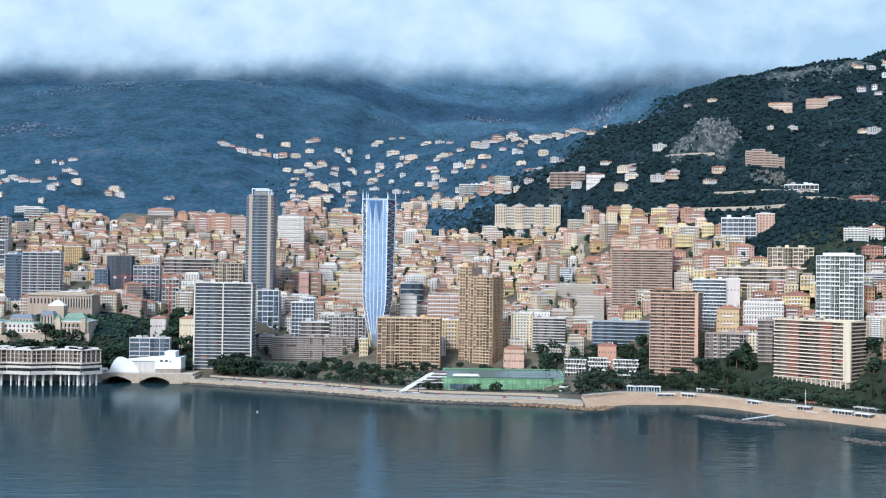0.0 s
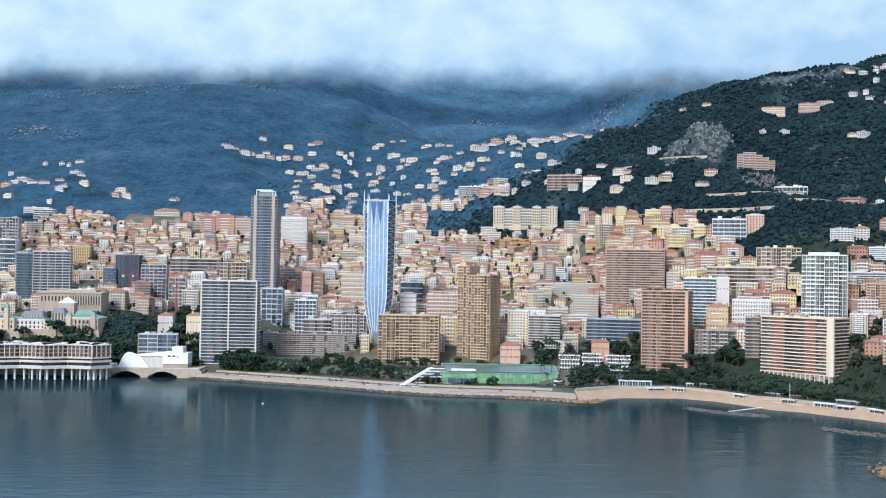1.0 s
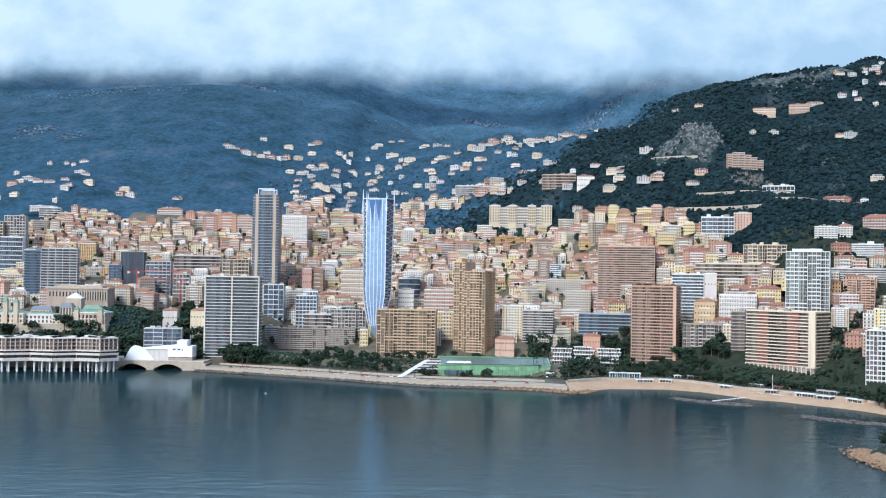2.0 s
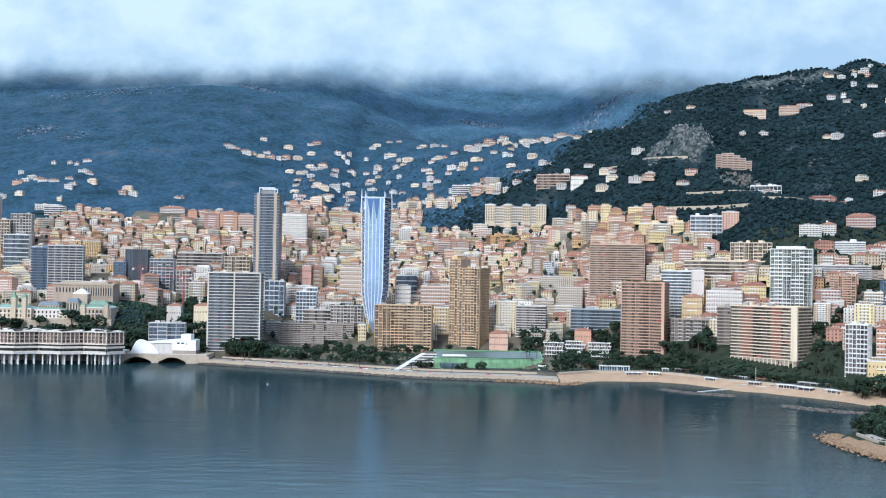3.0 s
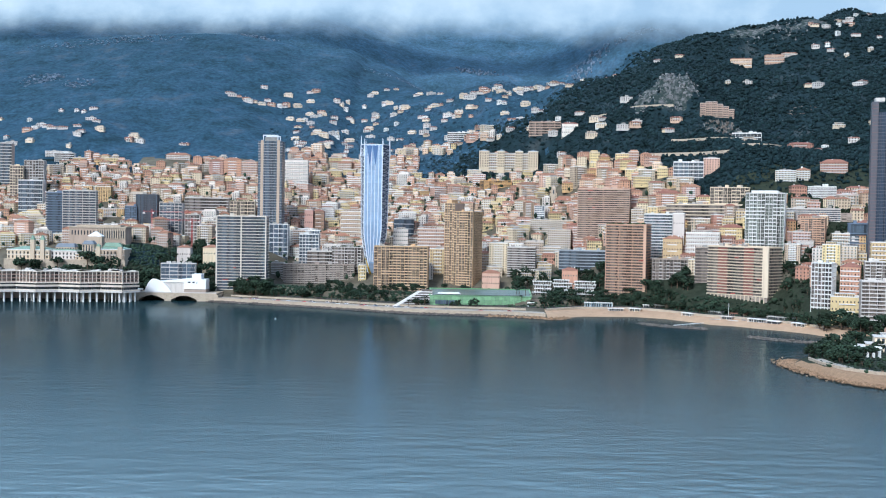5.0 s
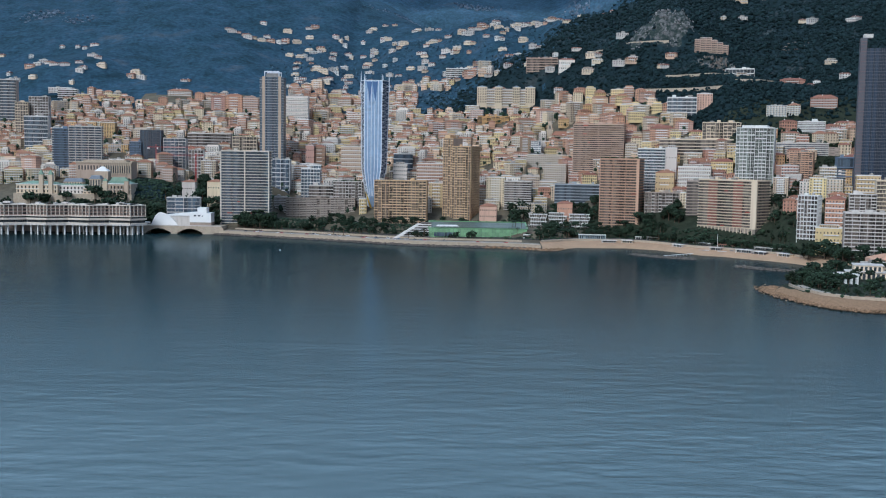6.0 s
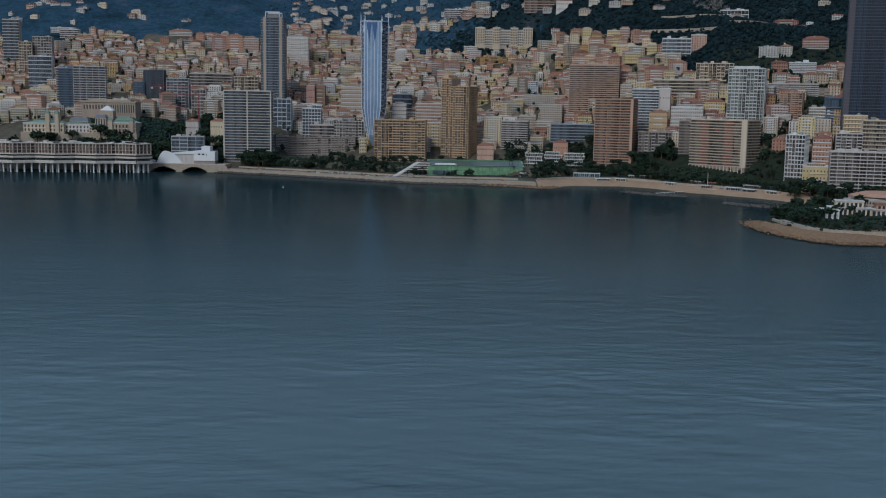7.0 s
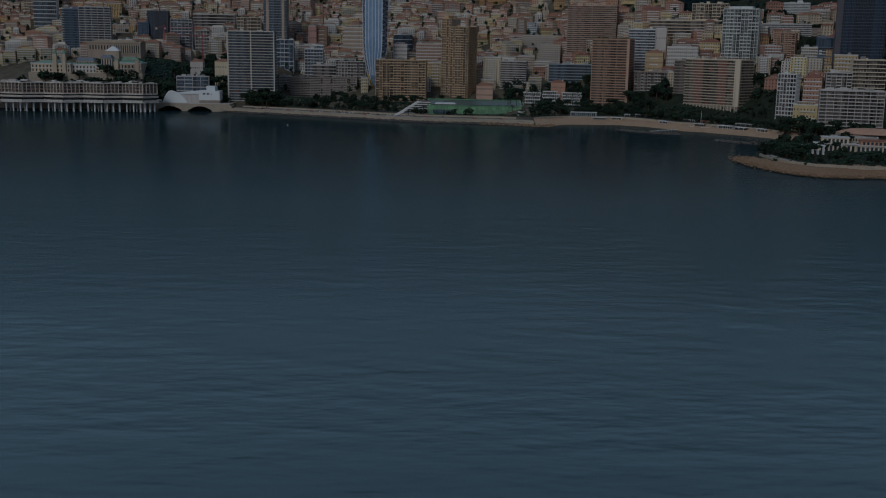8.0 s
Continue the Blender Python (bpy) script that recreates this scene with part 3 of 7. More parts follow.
def far_slope(x, y):
    base = 515 - 108 * smooth(-350, -20, x) + 130 * smooth(250, 520, x)
    return base + (y - 2400) * 0.5 - 70 * smooth(2430, 2330, y) + 30 * wob(x, y, 0.008, 11) + 16 * wob(x, y, 0.022, 12) + 7 * wob(x, y * 0.4, 0.06, 13)


sheet("backdrop_mountain", _fx, _fy, GROUNDHAZEFAR, "hazy blue mountainside under low cloud", far_slope)


def curtain(name, y, z0, z1, bend, material, label, billow, seed):
    """A bank that stands across the distance, with a billowing lower edge and face."""
    ux, uz = np.linspace(-1, 1, 90), np.linspace(0, 1, 18)
    a, h = np.meshgrid(ux, uz)
    x = a * 3000
    z = z0 + (z1 - z0) * h + billow * (1 - h) * wob(x, h * 300, 0.006, seed)
    yy = y - bend * a * a + billow * wob(x, z, 0.01, seed + 1)
    v = np.stack([x, yy, z], -1).reshape(-1, 3)
    i = (np.arange(17)[:, None] * 90 + np.arange(89)[None]).reshape(-1, 1)
    me = raw_mesh(name, v, np.concatenate([i, i + 1, i + 91, i + 90], 1), material)
    me.polygons.foreach_set("use_smooth", np.ones(len(me.polygons), dtype=bool))
    return tagged(new(name, me), label, "cloud", kind="structure")


curtain("backdrop_sky", 4150, 200, 6500, 300, SKYCLOUD, "bright overcast sky with pale blue breaks", 0, 21)
curtain("backdrop_cloud", 2400, 490, 790, 130, CLOUDBANK, "low white cloud hanging on the mountainside", 45, 23)


# ---- building kinds ----
RESERVED = []  # footprints of placed buildings: centre x, y, radius


def foot(x, y, yaw, w, d):
    """Lowest ground under a footprint whose front left corner is (x, y); also reserves it."""
    c, s = math.cos(radians(yaw)), math.sin(radians(yaw))
    corners = [(x + c * a - s * b, y + s * a + c * b) for a in (0, w / 2, w) for b in (0, d / 2, d)]
    n = max(1, int(w // 16))
    for i in range(n):
        a = w * (i + 0.5) / n
        RESERVED.append((x + c * a - s * d / 2, y + s * a + c * d / 2, max(d / 2, w / n / 2) + 3))
    return min(gz(*p) for p in corners)


CAMERA_SIGHTS = []  # clear camera sight lines: bearing from, bearing to, distance inland, least elevation


def keep_camera_view(x, y, yaw, w, ztop, floors):
    """Keeps a placed building's upper storeys in sight of the camera's mid-path position."""
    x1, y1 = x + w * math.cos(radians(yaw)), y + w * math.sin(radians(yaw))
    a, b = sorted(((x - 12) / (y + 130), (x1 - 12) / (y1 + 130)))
    CAMERA_SIGHTS.append((a, b, min(y, y1), (ztop - 2.1 * min(floors, 9) - 103) / (y + 130)))


def blocks_camera_view(x, y, w, ztop):
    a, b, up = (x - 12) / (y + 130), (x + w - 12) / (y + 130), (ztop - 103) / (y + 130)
    return any(yy > y + 6 and up > e and min(b, d) - max(a, c) > 0.2 * (d - c) for c, d, yy, e in CAMERA_SIGHTS)


def pane_row(w, y, z0, z1, step, rng, gap=0.25, deep=0.12):
    """A row of separate panes along x."""
    g = Geo()
    n = max(1, int(round(w / step)))
    for i in range(n):
        a, b = w * i / n + gap / 2, w * (i + 1) / n - gap / 2
        g.box(a, b, y, y + deep, z0, z1)
    return g


def slab_block(name, label, x, y, yaw, w, d, ztop, floors=20, wall=TAUPE, slab=OFFWHITE, panes=PANES, side=True, fins=0, awnings=0, parapet=0.85, podium=0, roof=FLATROOF, endwall=None, balc=1.5, accents=(), group="seafront apartment blocks", greens=0, end=6.5, fw=0.18):
    """Apartment slab with a continuous balcony and a row of panes on every floor."""
    rng = random.Random(int(abs(x) * 7 + abs(y)))
    zb = foot(x, y, yaw, w, d) - 1.0
    h = ztop - zb
    keep_camera_view(x, y, yaw, w, ztop, floors)
    t = thing(name, label, "apartment building", pose(x, y, zb, 0, 0, yaw), group)
    fh = (h - 1.2 - podium) / floors
    body = Geo().box(0.15, w - (1.3 if side else 0), balc, d, 0, h - 0.9)
    part("body", body, wall, t)
    rg = Geo().box(0, w, 0.1, d + 0.1, h - 0.9, h - 0.35)
    for a, b, c, e in ((0, w, 0.1, 0.4), (0, w, d - 0.2, d + 0.1), (0, 0.3, 0.4, d - 0.2), (w - 0.3, w, 0.4, d - 0.2)):
        rg.box(a, b, c, e, h - 0.35, h + 0.5)
    part("roof", rg, slab, t)
    for _ in range(max(2, int(w / 12))):
        px, py, pw = rng.uniform(0.08, 0.8) * w, rng.uniform(0.3, 0.7) * d, rng.uniform(2.5, 7)
        part("roof_housing", Geo().box(px, min(px + pw, w - 0.6), py, min(py + 3.5, d - 0.5), h - 0.4, h + rng.uniform(1.6, 3.4)), rng.choice((roof, slab)), t)
    g = Geo().box(-0.05, w + 0.05, 0, balc + 0.2, -0.14, 0.14)
    g.box(-0.05, w + 0.05, 0, 0.14, 0.14, parapet)
    if side:
        g.box(w - 1.35, w + 0.05, balc + 0.2, d, -0.14, 0.14).box(w - 0.1, w + 0.05, 0.14, d, 0.14, parapet)
    balcony = g.mesh("balcony", slab)
    rows = []
    for q in range(3):
        r = pane_row(w - 0.4, balc - 0.14, 0.14, fh - 0.35, rng.uniform(2.6, 3.4), rng)
        if side:
            for i in range(int(d / 3.2)):
                r.box(w - 1.3, w - 1.2, balc + 0.6 + i * 3.2, balc + 3.2 + i * 3.2 if balc + 3.2 + i * 3.2 < d else d - 0.1, 0.14, fh - 0.35)
        rows.append(r.mesh("glazing", panes))
    for i in range(floors):
        z = podium + i * fh
        o = part("balcony", balcony, None, t)
        o.location = (0, 0, z + 0.14)
        o = part("glazing", rows[rng.randrange(3)], None, t, kind="stuff")
        o.location = (0.2, 0, z + 0.1)
    if fins:
        fin = Geo().box(-fw, fw, -0.12, balc + 0.1, podium, h - 0.9).mesh("fin", slab)
        for i in range(fins + 1):
            part("fin", fin, None, t).location = (w * i / fins, 0, 0)
    for a, b in accents:
        for i in range(floors):
            z = podium + i * fh
            part("loggia_panel", Geo().box(w * a, w * b, balc - 0.4, balc - 0.2, z + 0.2, z + fh - 0.3), RUST, t, "rust-red loggia panel")
    for i in range(awnings):
        aw = rng.uniform(3, 7)
        ax, az = rng.uniform(0.05, 0.85) * w, podium + rng.randrange(floors) * fh
        n = Geo().prism([(ax, -0.9, az + 1.5), (ax + aw, -0.9, az + 1.5), (ax + aw, -0.15, az + 2.2), (ax, -0.15, az + 2.2)], [(ax, -0.9, az + 1.6), (ax + aw, -0.9, az + 1.6), (ax + aw, -0.15, az + 2.3), (ax, -0.15, az + 2.3)])
        part("awning", n, AWNING, t, "red cloth awning")
    if endwall:
        e = Geo().box(w - end, w + 0.2, -0.2, balc + 0.5, podium - 0.5, h - 0.3)
        part("end_wall", e, endwall, t, "blank sand-coloured end wall")
    if greens:
        c = [(rng.uniform(0.5, w - 0.5), rng.uniform(0.6, 2.5), h + 0.6 + rng.random()) for _ in range(int(w * 1.5))]
        part("roof_planting", clumps("roof_planting", c, [rng.uniform(0.6, 1.4) for _ in c], HEDGE, seed=int(abs(x)) % 50 + 1), None, t, "green roof terrace planting", kind="stuff")
    if podium:
        pg = Geo()
        for i in range(int(w / 4.5) + 1):
            pg.box(i * 4.5, i * 4.5 + 0.8, -0.3, 0.5, 0, podium)
        part("colonnade", pg, slab, t, kind="stuff")
    return t


def grid_block(name, label, x, y, yaw, w, d, ztop, floors=18, bay=4.2, frame_mat=TAN, panes=PANES, side=True, crown=None, group="seafront apartment blocks", wall=TAUPE, deep=1.6, greens=0, deck_mat=None):
    """Tower or block with a deep grid of floors and piers in front of recessed panes."""
    rng = random.Random(int(abs(x) * 5 + abs(y) * 3))
    zb = foot(x, y, yaw, w, d) - 1.0
    h = ztop - zb
    keep_camera_view(x, y, yaw, w, ztop, floors)
    t = thing(name, label, "apartment building", pose(x, y, zb, 0, 0, yaw), group)
    fh = (h - 1.0) / floors
    part("body", Geo().box(0.2, w - deep if side else w, deep, d, 0, h - 0.8), wall, t)
    rg = Geo().box(0, w, 0.05, d, h - 0.8, h)
    part("roof", rg, frame_mat, t)
    for _ in range(max(2, int(w / 10))):
        px, py, pw = rng.uniform(0.08, 0.8) * w, rng.uniform(0.25, 0.7) * d, rng.uniform(2, 6)
        part("roof_housing", Geo().box(px, min(px + pw, w - 0.5), py, min(py + 3, d - 0.4), h, h + rng.uniform(1.5, 3.2)), rng.choice((FLATROOF, frame_mat)), t)
    n = max(2, int(round(w / bay)))
    m = max(2, int(round(d / bay)))
    pier = Geo().box(-0.2, 0.2, 0.05, deep, 0, h - 0.8).mesh("pier", frame_mat)
    for i in range(n + 1):
        part("pier", pier, None, t).location = (min(max(w * i / n, 0.28), w - 0.28), 0, 0)
    if side:
        pier2 = Geo().box(-deep, 0, -0.28, 0.28, 0, h - 0.8).mesh("pier", frame_mat)
        for i in range(1, m + 1):
            part("pier", pier2, None, t).location = (w, min(d * i / m, d - 0.3), 0)
    decks = []
    for q in range(3):
        g = Geo().box(0.02, w - 0.02, 0.12, deep + 0.1, -0.16, 0.16)
        if side:
            g.box(w - deep - 0.1, w - 0.12, deep + 0.1, d - 0.05, -0.16, 0.16)
        for i in range(n):
            if rng.random() < 0.72:
                g.box(w * i / n + 0.3, w * (i + 1) / n - 0.3, 0.14, 0.26, 0.16, 1.05)
        if side:
            for i in range(m):
                if rng.random() < 0.72:
                    g.box(w - 0.26, w - 0.14, d * i / m + 0.3, d * (i + 1) / m - 0.3, 0.16, 1.05)
        decks.append(g.mesh("balcony", deck_mat or frame_mat))
    rows = []
    for q in range(4):
        r = Geo()
        for i in range(n):
            a, b = w * i / n + 0.35, w * (i + 1) / n - 0.35
            c = a + (b - a) * rng.uniform(0.35, 0.65)
            yy = deep - (0.15 if rng.random() < 0.8 else deep * 0.6)
            r.box(a, c - 0.1, deep - 0.15, deep - 0.03, 0.16, fh - 0.25).box(c + 0.1, b, yy, yy + 0.1, 0.16, fh - 0.25)
        if side:
            for i in range(m):
                a, b = d * i / m + 0.35, d * (i + 1) / m - 0.35
                if a > deep:
                    r.box(w - deep - 0.1, w - deep + 0.12, a, b, 0.16, fh - 0.25)
        rows.append(r.mesh("glazing", panes))
    for i in range(floors):
        part("balcony", decks[rng.randrange(3)], None, t).location = (0, 0, i * fh + 0.16)
        part("glazing", rows[rng.randrange(4)], None, t, kind="stuff").location = (0, 0, i * fh + 0.16)
    for i in range(greens):
        c = [(rng.uniform(0.5, w - 0.5), rng.uniform(0.6, 2.5), h + 0.3 + rng.random()) for _ in range(int(w * 1.2))]
        part("roof_planting", clumps("roof_planting", c, [rng.uniform(0.5, 1.2) for _ in c], HEDGE, seed=int(x) % 50 + 1), None, t, "green roof terrace planting", kind="stuff")
    if crown:
        cx0, cx1, cz = crown
        part("penthouse", Geo().box(cx0, cx1, 1.0, d - 1, h - 0.1, h + cz), frame_mat, t)
    return t


def punched(w, d, h, floors, rng, geo, step=2.7, win=(1.5, 2.05), faces="flr"):
    """Windows as shallow boxes set into the faces of a plain block."""
    fh = h / floors
    for f in range(floors):
        z = f * fh + fh * 0.24
        hh = min(win[1], fh * 0.66)
        if "f" in faces:
            n = max(1, int((w - 0.8) / step))
            for i in range(n):
                c = w * (i + 0.5) / n
                geo.box(c - win[0] / 2, c + win[0] / 2, -0.07, 0.03, z, z + hh)
        n = max(1, int((d - 0.8) / step))
        for i in range(n):
            c = d * (i + 0.5) / n
            if "l" in faces:
                geo.box(-0.07, 0.03, c - win[0] / 2, c + win[0] / 2, z, z + hh)
            if "r" in faces:
                geo.box(w - 0.03, w + 0.07, c - win[0] / 2, c + win[0] / 2, z, z + hh)
    return geo


def house_mesh(t, w, d, h, floors, rng, roof, wallkey, balconies, z0=0.0, single=False):
    """Fills a building with its parts: windows, roof, cornice, balconies and chimneys."""
    win = punched(w, d, h - z0, floors, rng, Geo(), step=rng.uniform(2.3, 3.0), win=(rng.uniform(1.0, 1.4), rng.uniform(1.6, 2.0)))
    win.v = [(a, b, c + z0) for a, b, c in win.v]
    part("fenestration", win, rng.choice((SHUTTER, SHUTBROWN, SHUTGREEN, PANES, SHUTBROWN)), t, kind="stuff")
    tr = WHITE if rng.random() < 0.6 else OFFWHITE
    if roof == "tile":
        part("roof", Geo().hip(0, w, 0, d, h, min(w, d) * rng.uniform(0.2, 0.28)), TILE, t, "terracotta tiled hip roof")
        ch = Geo()
        for _ in range(rng.choice((1, 2, 2))):
            cx, cy = rng.uniform(0.2, 0.8) * w, rng.uniform(0.3, 0.7) * d
            ch.box(cx - 0.5, cx + 0.5, cy - 0.4, cy + 0.4, h, h + min(w, d) * 0.25 + 0.6)
        part("chimney", ch, tr, t)
    else:
        g = Geo().box(-0.2, w + 0.2, -0.2, 0.15, h, h + 0.9).box(-0.2, w + 0.2, d - 0.15, d + 0.2, h, h + 0.9).box(-0.2, 0.15, 0.15, d - 0.15, h, h + 0.9).box(w - 0.15, w + 0.2, 0.15, d - 0.15, h, h + 0.9)
        part("parapet", g, tr, t)
        g = Geo().box(0.15, w - 0.15, 0.15, d - 0.15, h, h + 0.2)
        for _ in range(rng.choice((1, 2, 3))):
            a, b = rng.uniform(0.1, 0.6) * w, rng.uniform(0.25, 0.6) * d
            g.box(a, min(a + rng.uniform(2, 5.5), w - 0.2), b, min(b + rng.uniform(2, 4), d - 0.2), h + 0.2, h + rng.uniform(1.5, 3.6))
        part("roof", g, FLATROOF, t)
        if rng.random() < 0.45:
            a, b = w * rng.uniform(0.08, 0.25), w * rng.uniform(0.7, 0.95)
            at = part("attic", Geo().box(a, b, 2.0, d - 0.5, h + 0.2, h + 3.1), WALLS[wallkey], t)
            part("attic_roof", Geo().box(a - 0.4, b + 0.4, 1.5, d - 0.3, h + 3.1, h + 3.4), tr, at)
            part("attic_glazing", pane_row(b - a - 0.8, 1.9, h + 0.7, h + 2.6, 2.2, rng, gap=0.9), SHUTBROWN, at, kind="stuff").location = (a + 0.4, 0, 0)
    if balconies:
        fh = (h - z0) / floors
        x0, x1 = (0.3, w - 0.3) if balconies > 1 else (w * 0.25, w * 0.75)
        g = Geo()
        for f in range(1, floors):
            zf = z0 + f * fh
            g = Geo() if single else g
            g.box(x0, x1, -1.1, 0.02, zf - 0.1, zf + 0.08).box(x0, x1, -1.1, -1.0, zf + 0.08, zf + 0.95)
            if single:
                part("balcony", g, tr, t)
        if not single:
            part("balcony_front", g, tr, t, kind="stuff")


def house(name, label, x, y, yaw, w, d, ztop, floors=6, wallkey="cream", roof="tile", balconies=1, group="", category="building", seed=0):
    rng = random.Random(int(abs(x) * 11 + abs(y) * 3) + seed)
    zb = foot(x, y, yaw, w, d) - 1.0
    h = max(ztop - zb, 5)
    keep_camera_view(x, y, yaw, w, ztop, floors)
    t = thing(name, label, category, pose(x, y, zb, 0, 0, yaw), group)
    part("body", Geo().box(0, w, 0, d, 0, h), WALLS[wallkey], t)
    house_mesh(t, w, d, h, floors, rng, roof, wallkey, balconies, single=True)
    return t


# ---- the buildings that can be told apart ----
RUST = mat("rust_panels", (0.25, 0.11, 0.085), 0.5, 0.3, vary=0.3, scale=0.06, island=0.6)
PANES_TAN = mat("tan_blinds", (0.10, 0.075, 0.058), 0.5, 0.3, vary=0.3, scale=0.4, island=0.95, hue=0.02)
PANES_GREEN = mat("green_tinted_panes", (0.14, 0.155, 0.135), 0.3, 0.4, vary=0.3, scale=0.3, island=0.7)
BLUEPANEL = mat("blue_grey_panel", (0.35, 0.385, 0.42), 0.6, 0.3, vary=0.12, scale=0.2, stain=0.2)
SLABWARM = mat("warm_white_concrete", (0.68, 0.62, 0.54), 0.85, 0.2, vary=0.1, scale=0.15, stain=0.35, streak=True)
OCHRE = mat("ochre_concrete", (0.58, 0.36, 0.16), 0.85, 0.2, vary=0.1, scale=0.15, stain=0.25, streak=True)
PEACHC = mat("peach_concrete", (0.58, 0.42, 0.33), 0.85, 0.2, vary=0.1, scale=0.15, stain=0.3, streak=True)
slab_block("apartment_slab", "broad white apartment slab with dark continuous balcony bands", -262.9, 1105, -2, 59.7, 24, 100.6, floors=26, wall=DARKWALL, slab=SLABWARM, panes=PANES_BLUE, fins=2, fw=0.7, awnings=3, parapet=0.62)
grid_block("apartment_block", "long low grey-brown apartment block with gridded loggias", -190.4, 1160, 2, 89.2, 18, 41.4, floors=11, bay=4.4, frame_mat=TAUPE, deck_mat=TAUPEPALE, wall=TAUPE)
slab_block("apartment_wing", "low white balconied wing beside the long block", -206.1, 1165, 0, 15.5, 14, 42.2, floors=10, slab=OFFWHITE, side=False, panes=PANES)
grid_block("apartment_block", "tan apartment block with a deep balcony grid", -71.4, 1085, -4, 64.1, 22, 67.8, floors=16, bay=4.6, frame_mat=TAN, deck_mat=TANLIGHT, wall=TAUPE, panes=PANES_TAN, deep=1.3)
grid_block("apartment_tower", "tall tan apartment tower with a fine balcony grid", 23.0, 1105, -24, 25.4, 30, 110.7, floors=30, bay=3.8, deck_mat=TANLIGHT, frame_mat=TAN, wall=TAUPE, panes=PANES_TAN, deep=1.0)
grid_block("apartment_tower", "taller rear half of the tan gridded tower", 11.9, 1112, -24, 13.4, 30, 120.9, floors=32, bay=3.8, deck_mat=TANLIGHT, frame_mat=TAN, wall=TAUPE, panes=PANES_TAN, deep=1.0, side=False, crown=(2, 9, 3.5))
slab_block("apartment_tower", "rose-brown apartment tower with red awnings above the beach", 196.4, 1036, -22, 45.9, 33, 98.2, floors=26, wall=ROSE, slab=ROSE, panes=PANES, fins=3, awnings=2, endwall=ROSE, end=3.0, greens=1)
slab_block("apartment_slab", "wide taupe high-rise slab with pale balcony bands on the slope", 183.1, 1195, -17, 66.3, 26, 143.0, floors=28, wall=ROSE, slab=PEACHC, panes=PANES, awnings=4, fins=2)
slab_block("apartment_slab", "big beachside block with pale balcony bands and rust-red panels", 295.9, 968, -46, 71.9, 30, 77.1, floors=16, wall=TAUPE, slab=SAND_WALL, panes=PANES, awnings=5, podium=7.5, endwall=SAND_WALL, accents=((0.17, 0.33), (0.6, 0.76)))
grid_block("apartment_tower", "white tower with offset balconies on the slope", 344.5, 1000, -22, 41.7, 22, 135.7, floors=21, bay=4.0, frame_mat=WHITE, wall=OFFWHITE, deep=1.9, panes=PANES_GREEN, crown=(6, 34, 2.5))
slab_block("apartment_slab", "low blue-panelled slab with long window bands", 153.2, 1130, -12, 59.6, 16, 65.2, floors=9, wall=DARKWALL, slab=BLUEPANEL, panes=PANES_BLUE, side=False)
grid_block("apartment_block", "low grey apartment block behind the palms", 248.4, 1030, -18, 43.9, 16, 60.0, floors=8, bay=4, frame_mat=TAUPE, deck_mat=OFFWHITE, panes=PANES)
slab_block("apartment_wing", "dark balconied wing adjoining the beachside block", 288.8, 995, -20, 13.6, 16, 74.5, floors=12, wall=DARKWALL, slab=TAUPE, side=False)
slab_block("apartment_tower", "white tower with balconies and a blank side wall", 248.5, 1085, -15, 33.3, 14, 111.4, floors=17, wall=WHITE, slab=WHITE, panes=PANES_BLUE, side=False, balc=1.2)
house("apartment_house", "white rendered gable block joined to a balconied tower", 281.5, 1080, -15, 13.5, 16, 111.9, floors=3, wallkey="white", roof="flat", balconies=0)
house("apartment_house", "yellow villa with a red tiled roof", 264.5, 1050, -18, 21.5, 16, 82.7, floors=5, wallkey="yellow", roof="tile", balconies=1)
house("apartment_house", "ornate white belle-epoque apartment house", 290.8, 1050, -20, 37.9, 16, 89.9, floors=8, wallkey="white", roof="flat", balconies=2)
house("apartment_house", "yellow-orange house with a red tiled roof", 332.1, 1060, -25, 25.7, 15, 96.7, floors=6, wallkey="yellow", roof="tile", balconies=1)
slab_block("apartment_slab", "long low beige building with window bands on the slope", 283.6, 1130, -20, 91.9, 16, 123.9, floors=8, wall=TAUPE, slab=SAND_WALL, panes=PANES, side=False, balc=1.0)
grid_block("apartment_block", "beige apartment block with paired balconies", 335.0, 1121.2, -22, 46.3, 16, 145.5, floors=9, bay=5, frame_mat=SAND_WALL, wall=SAND_WALL, deep=1.2)
house("apartment_house", "pink apartment house with many small windows", 311.2, 1170.2, -18, 23.0, 14, 147.2, floors=8, wallkey="pink", roof="tile", balconies=1)
house("apartment_house", "salmon terrace with a tiled roof", 280.9, 1180.1, -15, 30.5, 14, 138.8, floors=7, wallkey="salmon", roof="tile", balconies=1)
house("apartment_house", "pale cream house with tall dark window strip", 67.4, 1135, -8, 23.1, 20, 72.1, floors=13, wallkey="cream", roof="flat", balconies=1)
slab_block("apartment_slab", "grey apartment block with worn balconies", 88.9, 1120, -12, 34.6, 18, 68.3, floors=13, wall=TAUPE, slab=OFFWHITE, panes=PANES)
house("villa", "pink villa with a red tiled roof beside the tower", 57.5, 1085, -6, 20.8, 14, 37.9, floors=3, wallkey="pink", roof="tile", balconies=0)
house("apartment_house", "cream apartment house with stacked balconies", 145.2, 1195, -10, 29.5, 16, 89.1, floors=12, wallkey="cream", roof="flat", balconies=2)
house("apartment_house", "long cream belle-epoque apartment row", 128.4, 1265.9, -8, 58.5, 16, 101.7, floors=8, wallkey="cream", roof="flat", balconies=2)
grid_block("apartment_block", "ochre apartment block with deep balconies above the roofs", 64.8, 1450, -10, 48.9, 16, 161.1, floors=8, bay=7, frame_mat=OCHRE, wall=OCHRE, deep=1.5)
